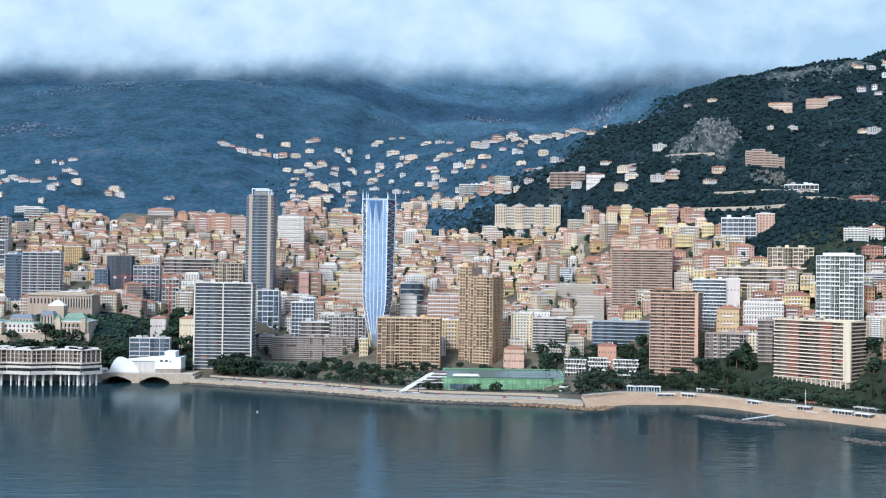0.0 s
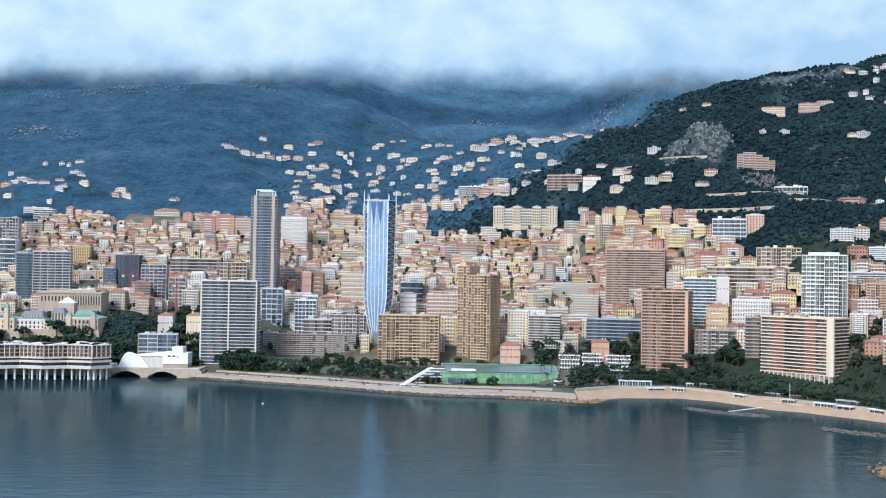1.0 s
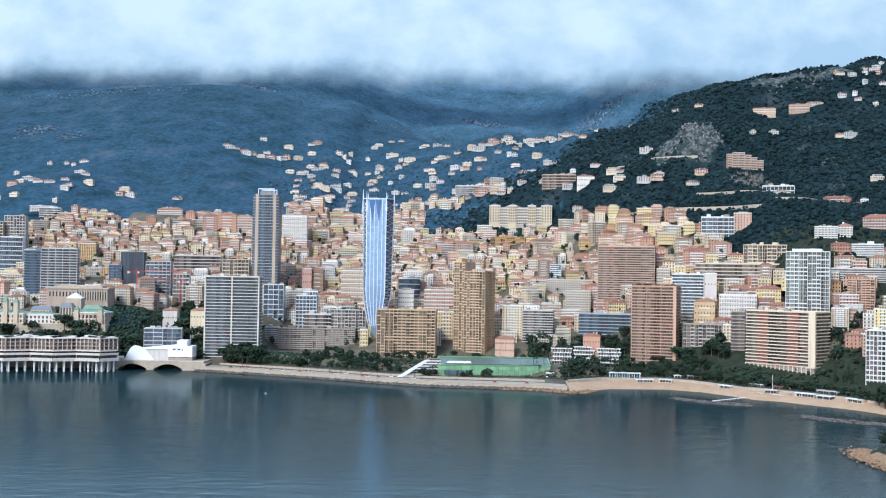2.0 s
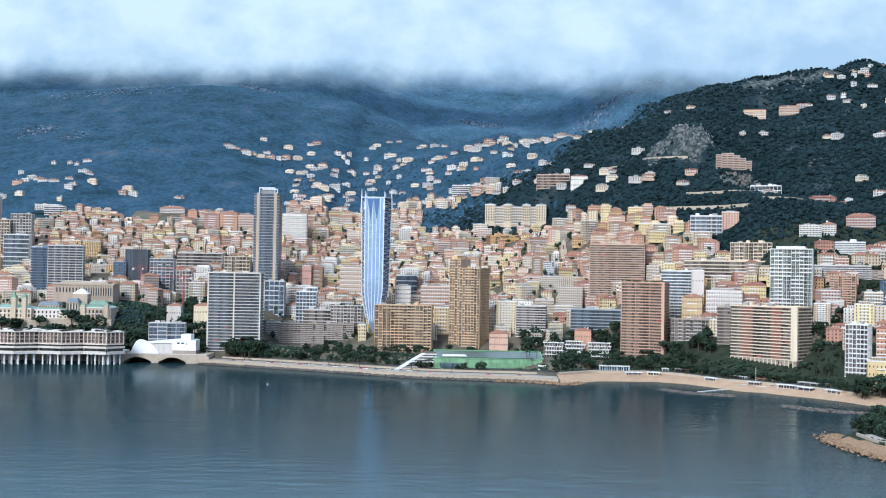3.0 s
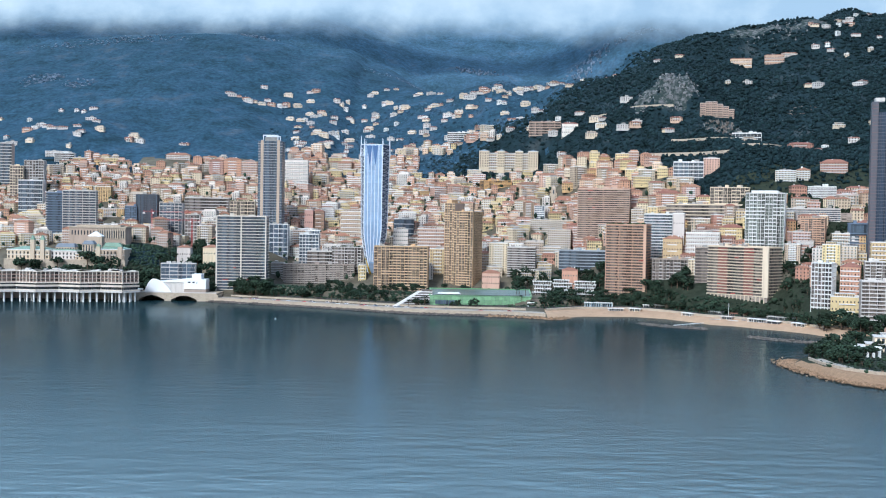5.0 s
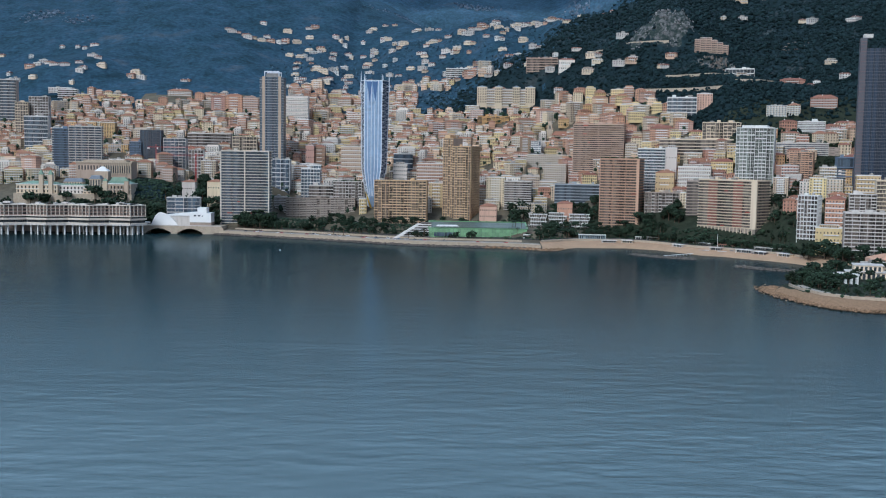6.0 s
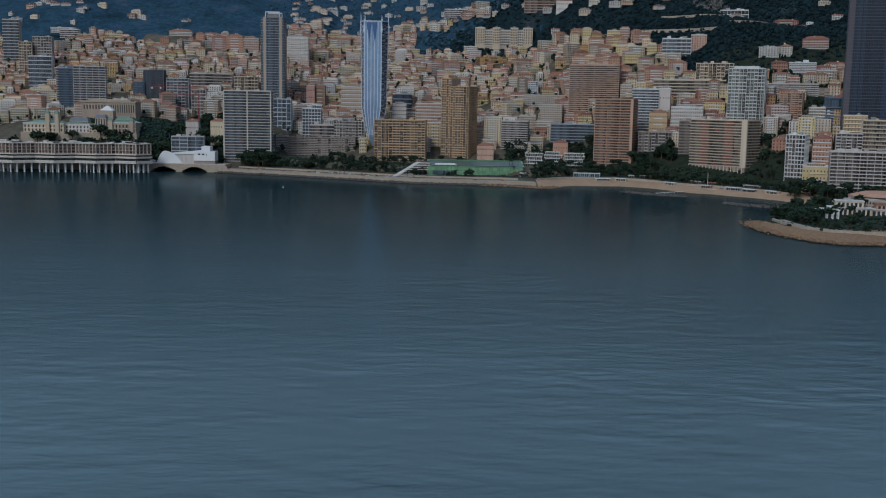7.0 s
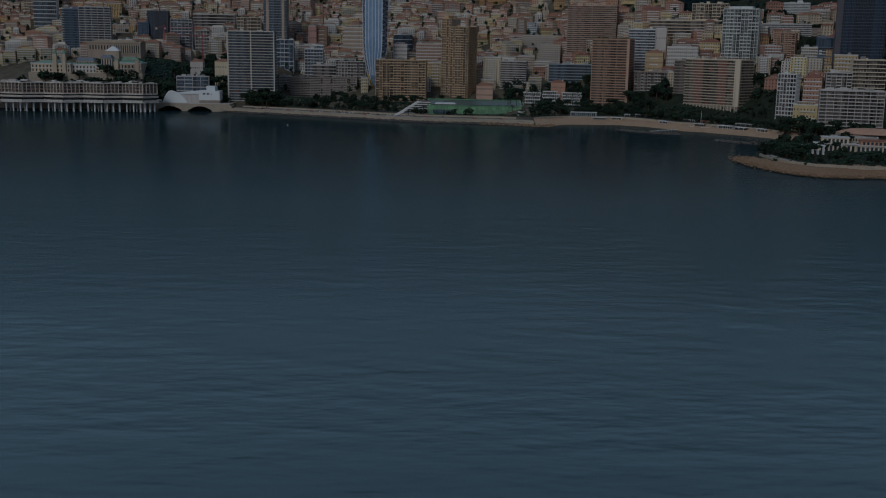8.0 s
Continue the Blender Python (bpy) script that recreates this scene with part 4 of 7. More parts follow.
house("apartment_house", "dark red narrow apartment tower", 121.3, 1310, -8, 15.0, 12, 126.2, floors=11, wallkey="brown", roof="tile", balconies=1)
grid_block("apartment_block", "grey-glass block with white framing", 136.7, 1305, -8, 14.2, 12, 121.9, floors=9, bay=4, frame_mat=WHITE, wall=DARKWALL, panes=PANES_BLUE, deep=0.8)
slab_block("apartment_tower", "curved-front glass apartment tower with pale floor bands", -497.5, 1240, 8, 42.9, 22, 131.0, floors=21, wall=DARKWALL, slab=OFFWHITE, panes=PANES_BLUE, fins=5)
slab_block("apartment_tower", "blue-grey glass wing of the banded tower", -523.4, 1255, 8, 20.2, 18, 128.0, floors=20, wall=DARKWALL, slab=STEELBLUE, panes=PANES_BLUE, side=False)
grid_block("office_block", "dark glass block with thin white mullions", -417.3, 1300, 5, 29.3, 20, 128.7, floors=16, bay=3, frame_mat=DARKWALL, wall=DARKWALL, panes=PANES_BLUE, deep=0.7)
grid_block("office_block", "lower dark glass block with white mullions", -431.0, 1295, 5, 16.1, 20, 111.9, floors=11, bay=3, frame_mat=STEELBLUE, wall=DARKWALL, panes=PANES_BLUE, deep=0.7)
grid_block("office_block", "dark framed apartment block behind the park", -380.6, 1285, 4, 31.4, 18, 117.2, floors=12, bay=5, frame_mat=OFFWHITE, wall=DARKWALL, panes=PANES_BLUE, deep=0.8)
grid_block("office_block", "small dark block with pale pilasters", -341.6, 1270, 4, 20.2, 14, 101.5, floors=8, bay=4, frame_mat=OFFWHITE, wall=DARKWALL, panes=PANES, deep=0.8)
house("apartment_house", "ochre apartment tower among the roofs", -512.4, 1420, 4, 22.3, 18, 141.1, floors=12, wallkey="ochre", roof="flat", balconies=0)
house("apartment_house", "ochre stepped apartment base", -490.3, 1357.4, 4, 38.2, 18, 107.7, floors=7, wallkey="ochre", roof="flat", balconies=1)
house("villa", "small white villa with a red hip roof in the park", -325.4, 1165, 0, 16.9, 12, 59.7, floors=2, wallkey="white", roof="tile", balconies=0)
house("villa", "cream villa with a red roof beside the white slab", -289.4, 1150, 0, 19.4, 14, 60.8, floors=3, wallkey="cream", roof="tile", balconies=0)
grid_block("office_block", "small seafront block with blue glass front", -330.7, 1108, 6, 41.1, 14, 42.0, floors=8, bay=10, frame_mat=OFFWHITE, wall=TAUPE, panes=PANES_BLUE, deep=0.6)
grid_block("office_block", "white-framed block with large dark windows", -219.4, 1225, 0, 24.8, 16, 90.8, floors=8, bay=7, frame_mat=WHITE, wall=DARKWALL, panes=PANES_BLUE, deep=0.8)
slab_block("apartment_block", "stepped white block with dark window strips", -174.6, 1190, 0, 24.8, 16, 78.8, floors=13, wall=DARKWALL, slab=WHITE, panes=PANES_BLUE, fins=6, side=False)
slab_block("apartment_block", "higher white striped rear block", -162.9, 1200, 0, 13.2, 16, 83.6, floors=14, wall=DARKWALL, slab=WHITE, panes=PANES_BLUE, fins=4, side=True)
slab_block("apartment_block", "low terraced white block with roof garden", -162.5, 1175, 0, 32.0, 14, 57.5, floors=9, wall=TAUPE, slab=OFFWHITE, panes=PANES, side=False)
grid_block("apartment_block", "low grey block with a planted roof terrace", -131.6, 1178, 0, 41.6, 14, 63.4, floors=10, bay=4, frame_mat=OFFWHITE, wall=TAUPE, deep=1.0, greens=1)
house("apartment_house", "narrow pale yellow house between two blocks", -94.7, 1150, 0, 9.3, 12, 41.5, floors=5, wallkey="yellow", roof="flat", balconies=1)
house("apartment_house", "broad beige house with many balconies", -132.5, 1300, 0, 32.1, 16, 109.0, floors=8, wallkey="cream", roof="flat", balconies=2)
house("apartment_house", "tall pink house with blank walls", -186.7, 1330, 0, 12.2, 14, 110.5, floors=4, wallkey="pink", roof="flat", balconies=0)
house("apartment_house", "dark red house beside the pink one", -175.1, 1335, 0, 15.3, 14, 109.2, floors=7, wallkey="brown", roof="tile", balconies=1)
slab_block("apartment_slab", "low glassy modern block with pale bands", -56.9, 1270, 0, 27.0, 16, 100.6, floors=5, wall=DARKWALL, slab=WHITE, panes=PANES_BLUE, side=False)
house("apartment_house", "white house with dark shutters behind the tan block", -54.0, 1200, 0, 18.7, 14, 86.2, floors=8, wallkey="white", roof="flat", balconies=1)
house("apartment_house", "broad cream house with arched loggias", -22.5, 1190, 0, 34.4, 14, 87.6, floors=10, wallkey="peach", roof="flat", balconies=2)
house("apartment_house", "pale yellow house behind the tan block", -5.6, 1140, 0, 19.2, 14, 63.4, floors=8, wallkey="yellow", roof="flat", balconies=1)
grid_block("apartment_block", "pink-brown apartment block among cream houses", 401.0, 985, -25, 25.2, 20, 108.9, floors=13, bay=4, frame_mat=ROSE, wall=ROSE, deep=1.2)
grid_block("apartment_block", "white gridded apartment block above the palms", 372.6, 865, -35, 20.0, 16, 64.3, floors=11, bay=3.4, frame_mat=WHITE, wall=DARKWALL, deep=1.2)
house("palace_hotel", "pale yellow seaside villa with tall arched windows", 381.7, 835, -18, 29.5, 14, 32.9, floors=4, wallkey="yellow", roof="flat", balconies=1)
house("apartment_house", "orange brick house with a red roof", 399.1, 860, -25, 18.6, 16, 61.1, floors=8, wallkey="salmon", roof="tile", balconies=2)
house("apartment_house", "cream apartment house with tall bays", 376.4, 960, -25, 15.9, 16, 79.9, floors=12, wallkey="cream", roof="flat", balconies=1)
house("apartment_house", "cream apartment house with a mansard row", 393.3, 975, -25, 18.3, 16, 83.4, floors=11, wallkey="beige", roof="flat", balconies=2)
house("apartment_house", "yellow apartment house with bay fronts", 406.0, 930, -25, 17.4, 16, 80.6, floors=9, wallkey="yellow", roof="flat", balconies=1)
house("apartment_house", "pale yellow apartment house with balconies", 422.7, 925, -25, 16.6, 16, 79.3, floors=9, wallkey="cream", roof="flat", balconies=2)
house("apartment_house", "ochre house with a hip roof on the slope", 440.0, 965, -20, 23.3, 14, 90.4, floors=6, wallkey="ochre", roof="tile", balconies=1)
slab_block("apartment_block", "white terraced apartment block high on the slope", 436.4, 1069.3, -20, 31.8, 16, 146.1, floors=8, wall=OFFWHITE, slab=WHITE, panes=PANES, side=False)
house("apartment_house", "cream house with arched dormers", 446.6, 1046.0, -20, 17.3, 14, 131.4, floors=5, wallkey="cream", roof="tile", balconies=1)
slab_block("office_block", "long grey office block with window bands", 400.3, 1032.3, -18, 58.0, 14, 119.7, floors=7, wall=TAUPE, slab=OFFWHITE, panes=PANES_BLUE, side=False, balc=0.8)
grid_block("apartment_block", "olive-brown terraced block on the slope", 442.2, 1020, -18, 26.3, 16, 115.2, floors=10, bay=5, frame_mat=TAUPE, wall=TAUPE)
slab_block("office_block", "glass-fronted hall at the foot of the dark tower", 446.1, 960, -12, 26.8, 20, 103.7, floors=3, wall=STEELBLUE, slab=STEELBLUE, panes=PANES_BLUE, side=False)
slab_block("apartment_slab", "long brown apartment slab behind the headland", 393.3, 790, -14, 61.2, 18, 50.7, floors=13, wall=TAUPE, slab=OFFWHITE, panes=PANES, fins=9, side=False)
grid_block("apartment_block", "brown block with white balcony frames", 419.2, 850, -16, 26.1, 16, 66.8, floors=13, bay=5, frame_mat=OFFWHITE, wall=TAUPE)
house("apartment_house", "yellow house with arched loggias", 441.1, 890, -16, 23.6, 16, 84.4, floors=10, wallkey="yellow", roof="flat", balconies=2)
slab_block("apartment_block", "cream balconied block on the east shore", 446.2, 850, -14, 33.6, 16, 80.6, floors=13, wall=SAND_WALL, slab=SAND_WALL, panes=PANES, side=False)
house("apartment_house", "white and red house by the dark tower", 489.4, 960, -14, 19.1, 14, 97.4, floors=6, wallkey="white", roof="tile", balconies=1)
slab_block("apartment_block", "white terraced apartment block on the wooded hill", 14.8, 1722.8, -4, 39.9, 18, 255.7, floors=7, wall=WHITE, slab=WHITE, panes=PANES, side=False)
slab_block("apartment_block", "terracotta and white terraced block above the palace", 149.9, 1595.8, -8, 52.2, 18, 264.8, floors=6, wall=TAUPE, slab=PEACHC, panes=PANES, side=False, fins=5)
slab_block("hillside_building", "long white arcaded building under the cliff", 405.2, 1290, -15, 38.9, 12, 225.9, floors=3, wall=DARKWALL, slab=WHITE, panes=GLASS, fins=8, side=False)
slab_block("apartment_block", "white and blue apartment block at the forest edge", 307.8, 1205, -12, 37.8, 14, 180.3, floors=7, wall=OFFWHITE, slab=WHITE, panes=PANES_BLUE, fins=6, side=False)
house("apartment_house", "pink apartment house joined to the white block", 345.5, 1200, -12, 20.1, 14, 184.8, floors=8, wallkey="pink", roof="flat", balconies=0)
house("terraced_villas", "peach terrace row with pink tiled roofs high on the mountain", 527, 1768, -10, 38, 8, 401, floors=3, wallkey="peach", roof="tile", balconies=2)
house("terraced_villas", "long peach terrace row with pink tiled roofs on the mountain", 590, 1770, -12, 34, 8, 409, floors=3, wallkey="peach", roof="tile", balconies=2)
house("terraced_villas", "upper terrace row with pink roofs on the mountain", 622, 1776, -12, 28, 8, 414, floors=3, wallkey="white", roof="tile", balconies=2)
house("apartment_house", "red-roofed orange residence at the forest edge", 470.7, 1127.7, -20, 31.9, 16, 177.8, floors=5, wallkey="salmon", roof="tile", balconies=2)
house("apartment_house", "low cream and brown terraced residence", 410.9, 1110.9, -20, 24.3, 16, 165.7, floors=6, wallkey="beige", roof="flat", balconies=2)
house("apartment_house", "cream terraced residence under the wood", 435.7, 1109.0, -20, 15.9, 16, 167.4, floors=6, wallkey="cream", roof="tile", balconies=2)
house("villa", "red-roofed long villa in the wood", 475.4, 1268.7, -18, 32.9, 12, 210.3, floors=3, wallkey="salmon", roof="tile", balconies=1)
house("apartment_house", "pink apartment house at the edge of the town", -373.1, 1560, 3, 22.8, 16, 190.3, floors=7, wallkey="pink", roof="tile", balconies=1)
house("apartment_house", "salmon apartment house with a tiled roof above the town", -348.1, 1555, 3, 27.2, 16, 192.2, floors=7, wallkey="salmon", roof="tile", balconies=1)
house("apartment_house", "pale pink apartment house below the wood", -318.7, 1550, 3, 25.4, 16, 188.0, floors=7, wallkey="pink", roof="flat", balconies=2)
house("apartment_house", "white apartment house beside the grey tower", -241.3, 1500, 0, 36.7, 16, 189.3, floors=8, wallkey="white", roof="flat", balconies=2)
house("apartment_house", "solitary salmon residence at the wood", -459.0, 1617.3, 3, 39.9, 16, 202.1, floors=4, wallkey="peach", roof="tile", balconies=2)
house("apartment_house", "white long apartment house high on the slope", -662.7, 1618.4, 6, 38.3, 14, 204.2, floors=4, wallkey="white", roof="flat", balconies=2)
slab_block("apartment_tower", "grey balconied tower at the west edge of the upper town", -698.2, 1500, 8, 25.9, 18, 209.5, floors=15, wall=TAUPE, slab=OFFWHITE, panes=PANES_BLUE, side=False)
slab_block("apartment_block", "wide pale apartment block under the western villas", -640.8, 1600, 6, 32.3, 14, 201.1, floors=5, wall=OFFWHITE, slab=WHITE, panes=PANES, side=False)
grid_block("apartment_tower", "pale gridded apartment tower in the western town", -628.0, 1440, 6, 29.3, 16, 180.3, floors=14, bay=4, frame_mat=OFFWHITE, wall=TAUPE, deep=1.0)
grid_block("apartment_tower", "grey-beige apartment tower beside the gridded one", -645.5, 1430, 6, 19.4, 16, 171.1, floors=13, bay=4, frame_mat=SAND_WALL, wall=TAUPE, deep=1.0)
slab_block("apartment_block", "low white apartment block with long balconies in the western town", -612.8, 1380, 6, 34.4, 16, 148.1, floors=8, wall=OFFWHITE, slab=WHITE, panes=PANES_BLUE, side=False)
slab_block("apartment_tower", "slim grey glass tower west of the banded tower", -539.0, 1290, 8, 20.5, 16, 129.3, floors=17, wall=DARKWALL, slab=OFFWHITE, panes=PANES_BLUE, side=False)
slab_block("apartment_block", "long grey terraced roof block among tiled houses", -369.4, 1380, 3, 64.1, 16, 126.4, floors=6, wall=TAUPE, slab=OFFWHITE, panes=PANES, side=False)
grid_block("apartment_block", "broad cream apartment block with planted terraces", -292.6, 1330, 2, 35.0, 16, 122.0, floors=8, bay=5, frame_mat=SAND_WALL, wall=TAUPE, greens=1, deep=1.2)
house("villa", "white villa on the wooded hill", 201.3, 1569.3, -6, 26.5, 12, 260.5, floors=3, wallkey="white", roof="tile", balconies=1)


# ---- grey glass high-rise above the old town ----
def stone_glass_tower(x, y, w, d, ztop):
    zb = foot(x, y, 0, w, d) - 1
    h = ztop - zb
    t = thing("high_rise", "tall grey glass high-rise with pale stone corner strips", "tower", pose(x, y, zb), "towers")
    part("body", Geo().box(0, w, 0, d, 0, h), STEELBLUE, t)
    strip = Geo().box(-0.6, 3.2, -0.6, 3, 0, h + 1).mesh("corner_strip", WALLS["beige"])
    part("corner_strip", strip, None, t).location = (4.0, 0, 0)
    part("corner_strip", strip, None, t).location = (w - 6.5, 0, 0)
    n = 36
    fh = h / n
    row = pane_row(w, -0.2, 0.4, fh - 0.25, 2.0, random, gap=0.35, deep=0.25)
    for i in range(int(d / 2.4)):
        row.box(w - 0.05, w + 0.2, i * 2.4 + 0.2, i * 2.4 + 2.2, 0.4, fh - 0.25).box(-0.2, 0.05, i * 2.4 + 0.2, i * 2.4 + 2.2, 0.4, fh - 0.25)
    row = row.mesh("glazing", PANES_BLUE)
    band = Geo().box(-0.3, w + 0.3, -0.3, d, -0.15, 0.2).mesh("floor_band", OFFWHITE)
    for i in range(n):
        part("glazing", row, None, t, kind="stuff").location = (0, 0, i * fh)
        if i % 1 == 0:
            part("floor_band", band, None, t).location = (0, -0.02, i * fh)
    g = Geo().box(6, 7, 1, 2, h, h + 8).box(w - 7, w - 6, 1, 2, h, h + 8).box(6, w - 6, 1, 2, h + 7, h + 8.5).box(6, 7, d - 3, d - 2, h, h + 8).box(w - 7, w - 6, d - 3, d - 2, h, h + 8).box(6, w - 6, d - 3, d - 2, h + 7, h + 8.5)
    part("roof_frame", g, STEEL, t)
    part("roof_housing", Geo().box(8, w - 8, 4, d - 5, h, h + 5.5), FLATROOF, t)
    return t


stone_glass_tower(-246, 1290, 33, 26, 204.5)


# ---- faceted blue glass skyscraper on a narrow foot ----
def crystal_tower(cx, cy, zb, ztop):
    h = ztop - zb
    RESERVED.append((cx, cy, 24))
    t = thing("skyscraper", "faceted light-blue glass skyscraper tapering to a narrow foot, with pointed fins", "skyscraper", pose(cx, cy, zb), "towers")
    # plan rings: left, front left, front right, right, back right, back left at each height
    def ring(f):
        u = smooth(-0.06, 0.34, f)
        lx = -6.0 + (-8.5) * u - 2.6 * f
        fl = -3.5 - 7.5 * u - 1.0 * f
        fr = 0.5 + 9.8 * u + 0.6 * f
        rx = 2.0 + 14.0 * u + 3.2 * f
        return [(lx, 2, f * h), (fl, -9 * (0.35 + 0.65 * u), f * h), (fr, -9 * (0.35 + 0.65 * u), f * h), (rx, 3, f * h), (fr, 14, f * h), (fl, 14, f * h)]
    levels = 46
    rings = [ring(i / levels * 0.965) for i in range(levels + 1)]
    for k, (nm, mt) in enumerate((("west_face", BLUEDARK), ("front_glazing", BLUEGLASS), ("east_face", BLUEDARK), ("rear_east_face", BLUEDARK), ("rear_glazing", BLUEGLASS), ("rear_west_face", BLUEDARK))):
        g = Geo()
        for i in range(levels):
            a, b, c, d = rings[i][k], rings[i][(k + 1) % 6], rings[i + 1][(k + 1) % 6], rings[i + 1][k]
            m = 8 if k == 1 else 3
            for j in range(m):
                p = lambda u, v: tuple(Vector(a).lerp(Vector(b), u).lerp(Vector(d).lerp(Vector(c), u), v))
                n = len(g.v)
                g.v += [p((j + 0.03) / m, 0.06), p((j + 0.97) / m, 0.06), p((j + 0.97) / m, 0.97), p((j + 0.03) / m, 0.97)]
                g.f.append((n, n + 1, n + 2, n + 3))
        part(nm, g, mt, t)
    for i in range(levels):
        sh = lambda r: [(q[0] * 0.97, q[1] * 0.96 + 0.2, q[2]) for q in r]
        part("storey", Geo().prism(sh(rings[i]), sh(rings[i + 1])), STEELBLUE, t)
    # edge ribs and mullions
    for k in range(6):
        rib = Geo()
        for i in range(0, levels, 2):
            rib.beam(rings[i][k], rings[min(i + 2, levels)][k], 0.8)
        part("edge_rib", rib, STEEL, t)
    for u in (0.2, 0.4, 0.6, 0.8):
        rib = Geo()
        for i in range(4, levels, 3):
            j = min(i + 3, levels)
            rib.beam(Vector(rings[i][1]).lerp(Vector(rings[i][2]), u) + Vector((0, -0.2, 0)), Vector(rings[j][1]).lerp(Vector(rings[j][2]), u) + Vector((0, -0.2, 0)), 0.6)
        part("mullion", rib, STEEL, t)
    # side lattice
    for k, s in ((0, -1), (2, 1)):
        lat = Geo()
        for i in range(0, levels - 1):
            a, b, c, d = rings[i][k], rings[i][k + 1], rings[i + 1][k + 1], rings[i + 1][k]
            o = Vector((0.5 * s, -0.5, 0))
            lat.beam(Vector(a) + o, Vector(b) + o, 0.3)
            lat.beam(Vector(a) + o, Vector(c) + o, 0.28) if i % 2 else lat.beam(Vector(b) + o, Vector(d) + o, 0.28)
        part("lattice", lat, STEEL, t, kind="stuff")
    top = rings[-1]
    for k in range(6):
        q = Vector(top[k])
        up = 12 if k in (0, 3) else 8
        part("fin", Geo().prism([q + Vector((-1.3, -0.5, -14)), q + Vector((1.3, -0.5, -14)), q + Vector((1.3, 0.7, -14)), q + Vector((-1.3, 0.7, -14))], [q + Vector((-0.15, 0, up)), q + Vector((0.05, 0, up)), q + Vector((0.05, 0.1, up)), q + Vector((-0.15, 0.1, up))]), STEEL, t)
    for k in range(6):
        part("roof_beam", Geo().beam(top[k], top[(k + 1) % 6], 0.8), STEEL, t)
    # dark folded slits under the crown
    for u in (0.3, 0.62):
        z0, z1 = h * 0.80, h * 0.955
        a = Vector(ring(0.80)[1]).lerp(Vector(ring(0.80)[2]), u)
        b = Vector(ring(0.955)[1]).lerp(Vector(ring(0.955)[2]), u - 0.17)
        c = Vector(ring(0.955)[1]).lerp(Vector(ring(0.955)[2]), u + 0.13)
        o = Vector((0, -0.45, 0))
        part("fold", Geo().prism([a + o, c + o, b + o], [a + o * 2, c + o * 2, b + o * 2]), FOLD, t, "dark folded glass slit")
    part("foot", Geo().prism([(-2.5, -6, -4), (1.5, -6, -4), (3, 5, -4), (-4, 5, -4)], [(-5.0, -5, 12), (1.5, -5, 12), (3, 6, 12), (-6, 6, 12)]), STEELBLUE, t)
    part("wedge", Geo().prism([(-3.6, -8, -2), (-0.8, -8, -2), (-0.8, -5, -2), (-3.6, -5, -2)], [(-9.8, -7, 19.5), (-8.9, -7, 18.0), (-8.9, -5, 18.0), (-9.8, -5, 19.5)]), YELLOW, t, "yellow slanting strut at the foot")
    return t


FOLD = mat("deep_blue_glazing", (0.09, 0.17, 0.36), 0.2, 0.5, metal=0.2, vary=0.1, scale=0.1)
crystal_tower(-78.5, 1175, gz(-80, 1175) - 1, 199.5)


# ---- dark glass high-rise with a raised stair shaft ----
def dark_tower(x, y, yaw, w, d, ztop):
    zb = foot(x, y, yaw, w, d) - 1
    h = ztop - zb
    t = thing("high_rise", "very tall dark blue glass high-rise with a reddish framed shaft", "tower", pose(x, y, zb, 0, 0, yaw), "towers")
    part("body", Geo().box(0, w, 0, d, 0, h - 0.2), DARKWALL, t)
    n = 46
    fh = h / n
    row = Geo()
    for i in range(int(w / 1.7)):
        row.box(i * 1.7 + 0.1, i * 1.7 + 1.6, -0.12, 0.02, 0.25, fh - 0.2)
    for i in range(int(d / 2)):
        row.box(-0.12, 0.02, i * 2 + 0.1, i * 2 + 1.9, 0.25, fh - 0.2)
    row = row.mesh("glazing", DARKGLASS)
    for i in range(n):
        part("glazing", row, None, t, kind="stuff").location = (0, 0, i * fh)
    sh = Geo().box(-6, 0.2, 2, 14, 0, h + 11)
    part("shaft", sh, DARKWALL, t)
    fr = Geo()
    for i in range(n + 3):
        fr.box(-6.3, 0.3, 1.7, 2.0, i * fh, i * fh + 0.35)
    part("shaft_frame", fr, CRANEDULL, t, "dull red framing bars on the shaft")
    part("shaft_cap", Geo().box(-3, 6, 2, 13, h + 11, h + 15), OFFWHITE, t)
    return t


DARKGLASS = mat("dark_navy_glazing", (0.018, 0.032, 0.058), 0.22, 0.5, vary=0.2, scale=0.05, island=0.5)
CRANEDULL = mat("dull_red_steel", (0.22, 0.12, 0.12), 0.6, 0.3, vary=0.15)
dark_tower(459, 925, -14, 46, 36, 219)


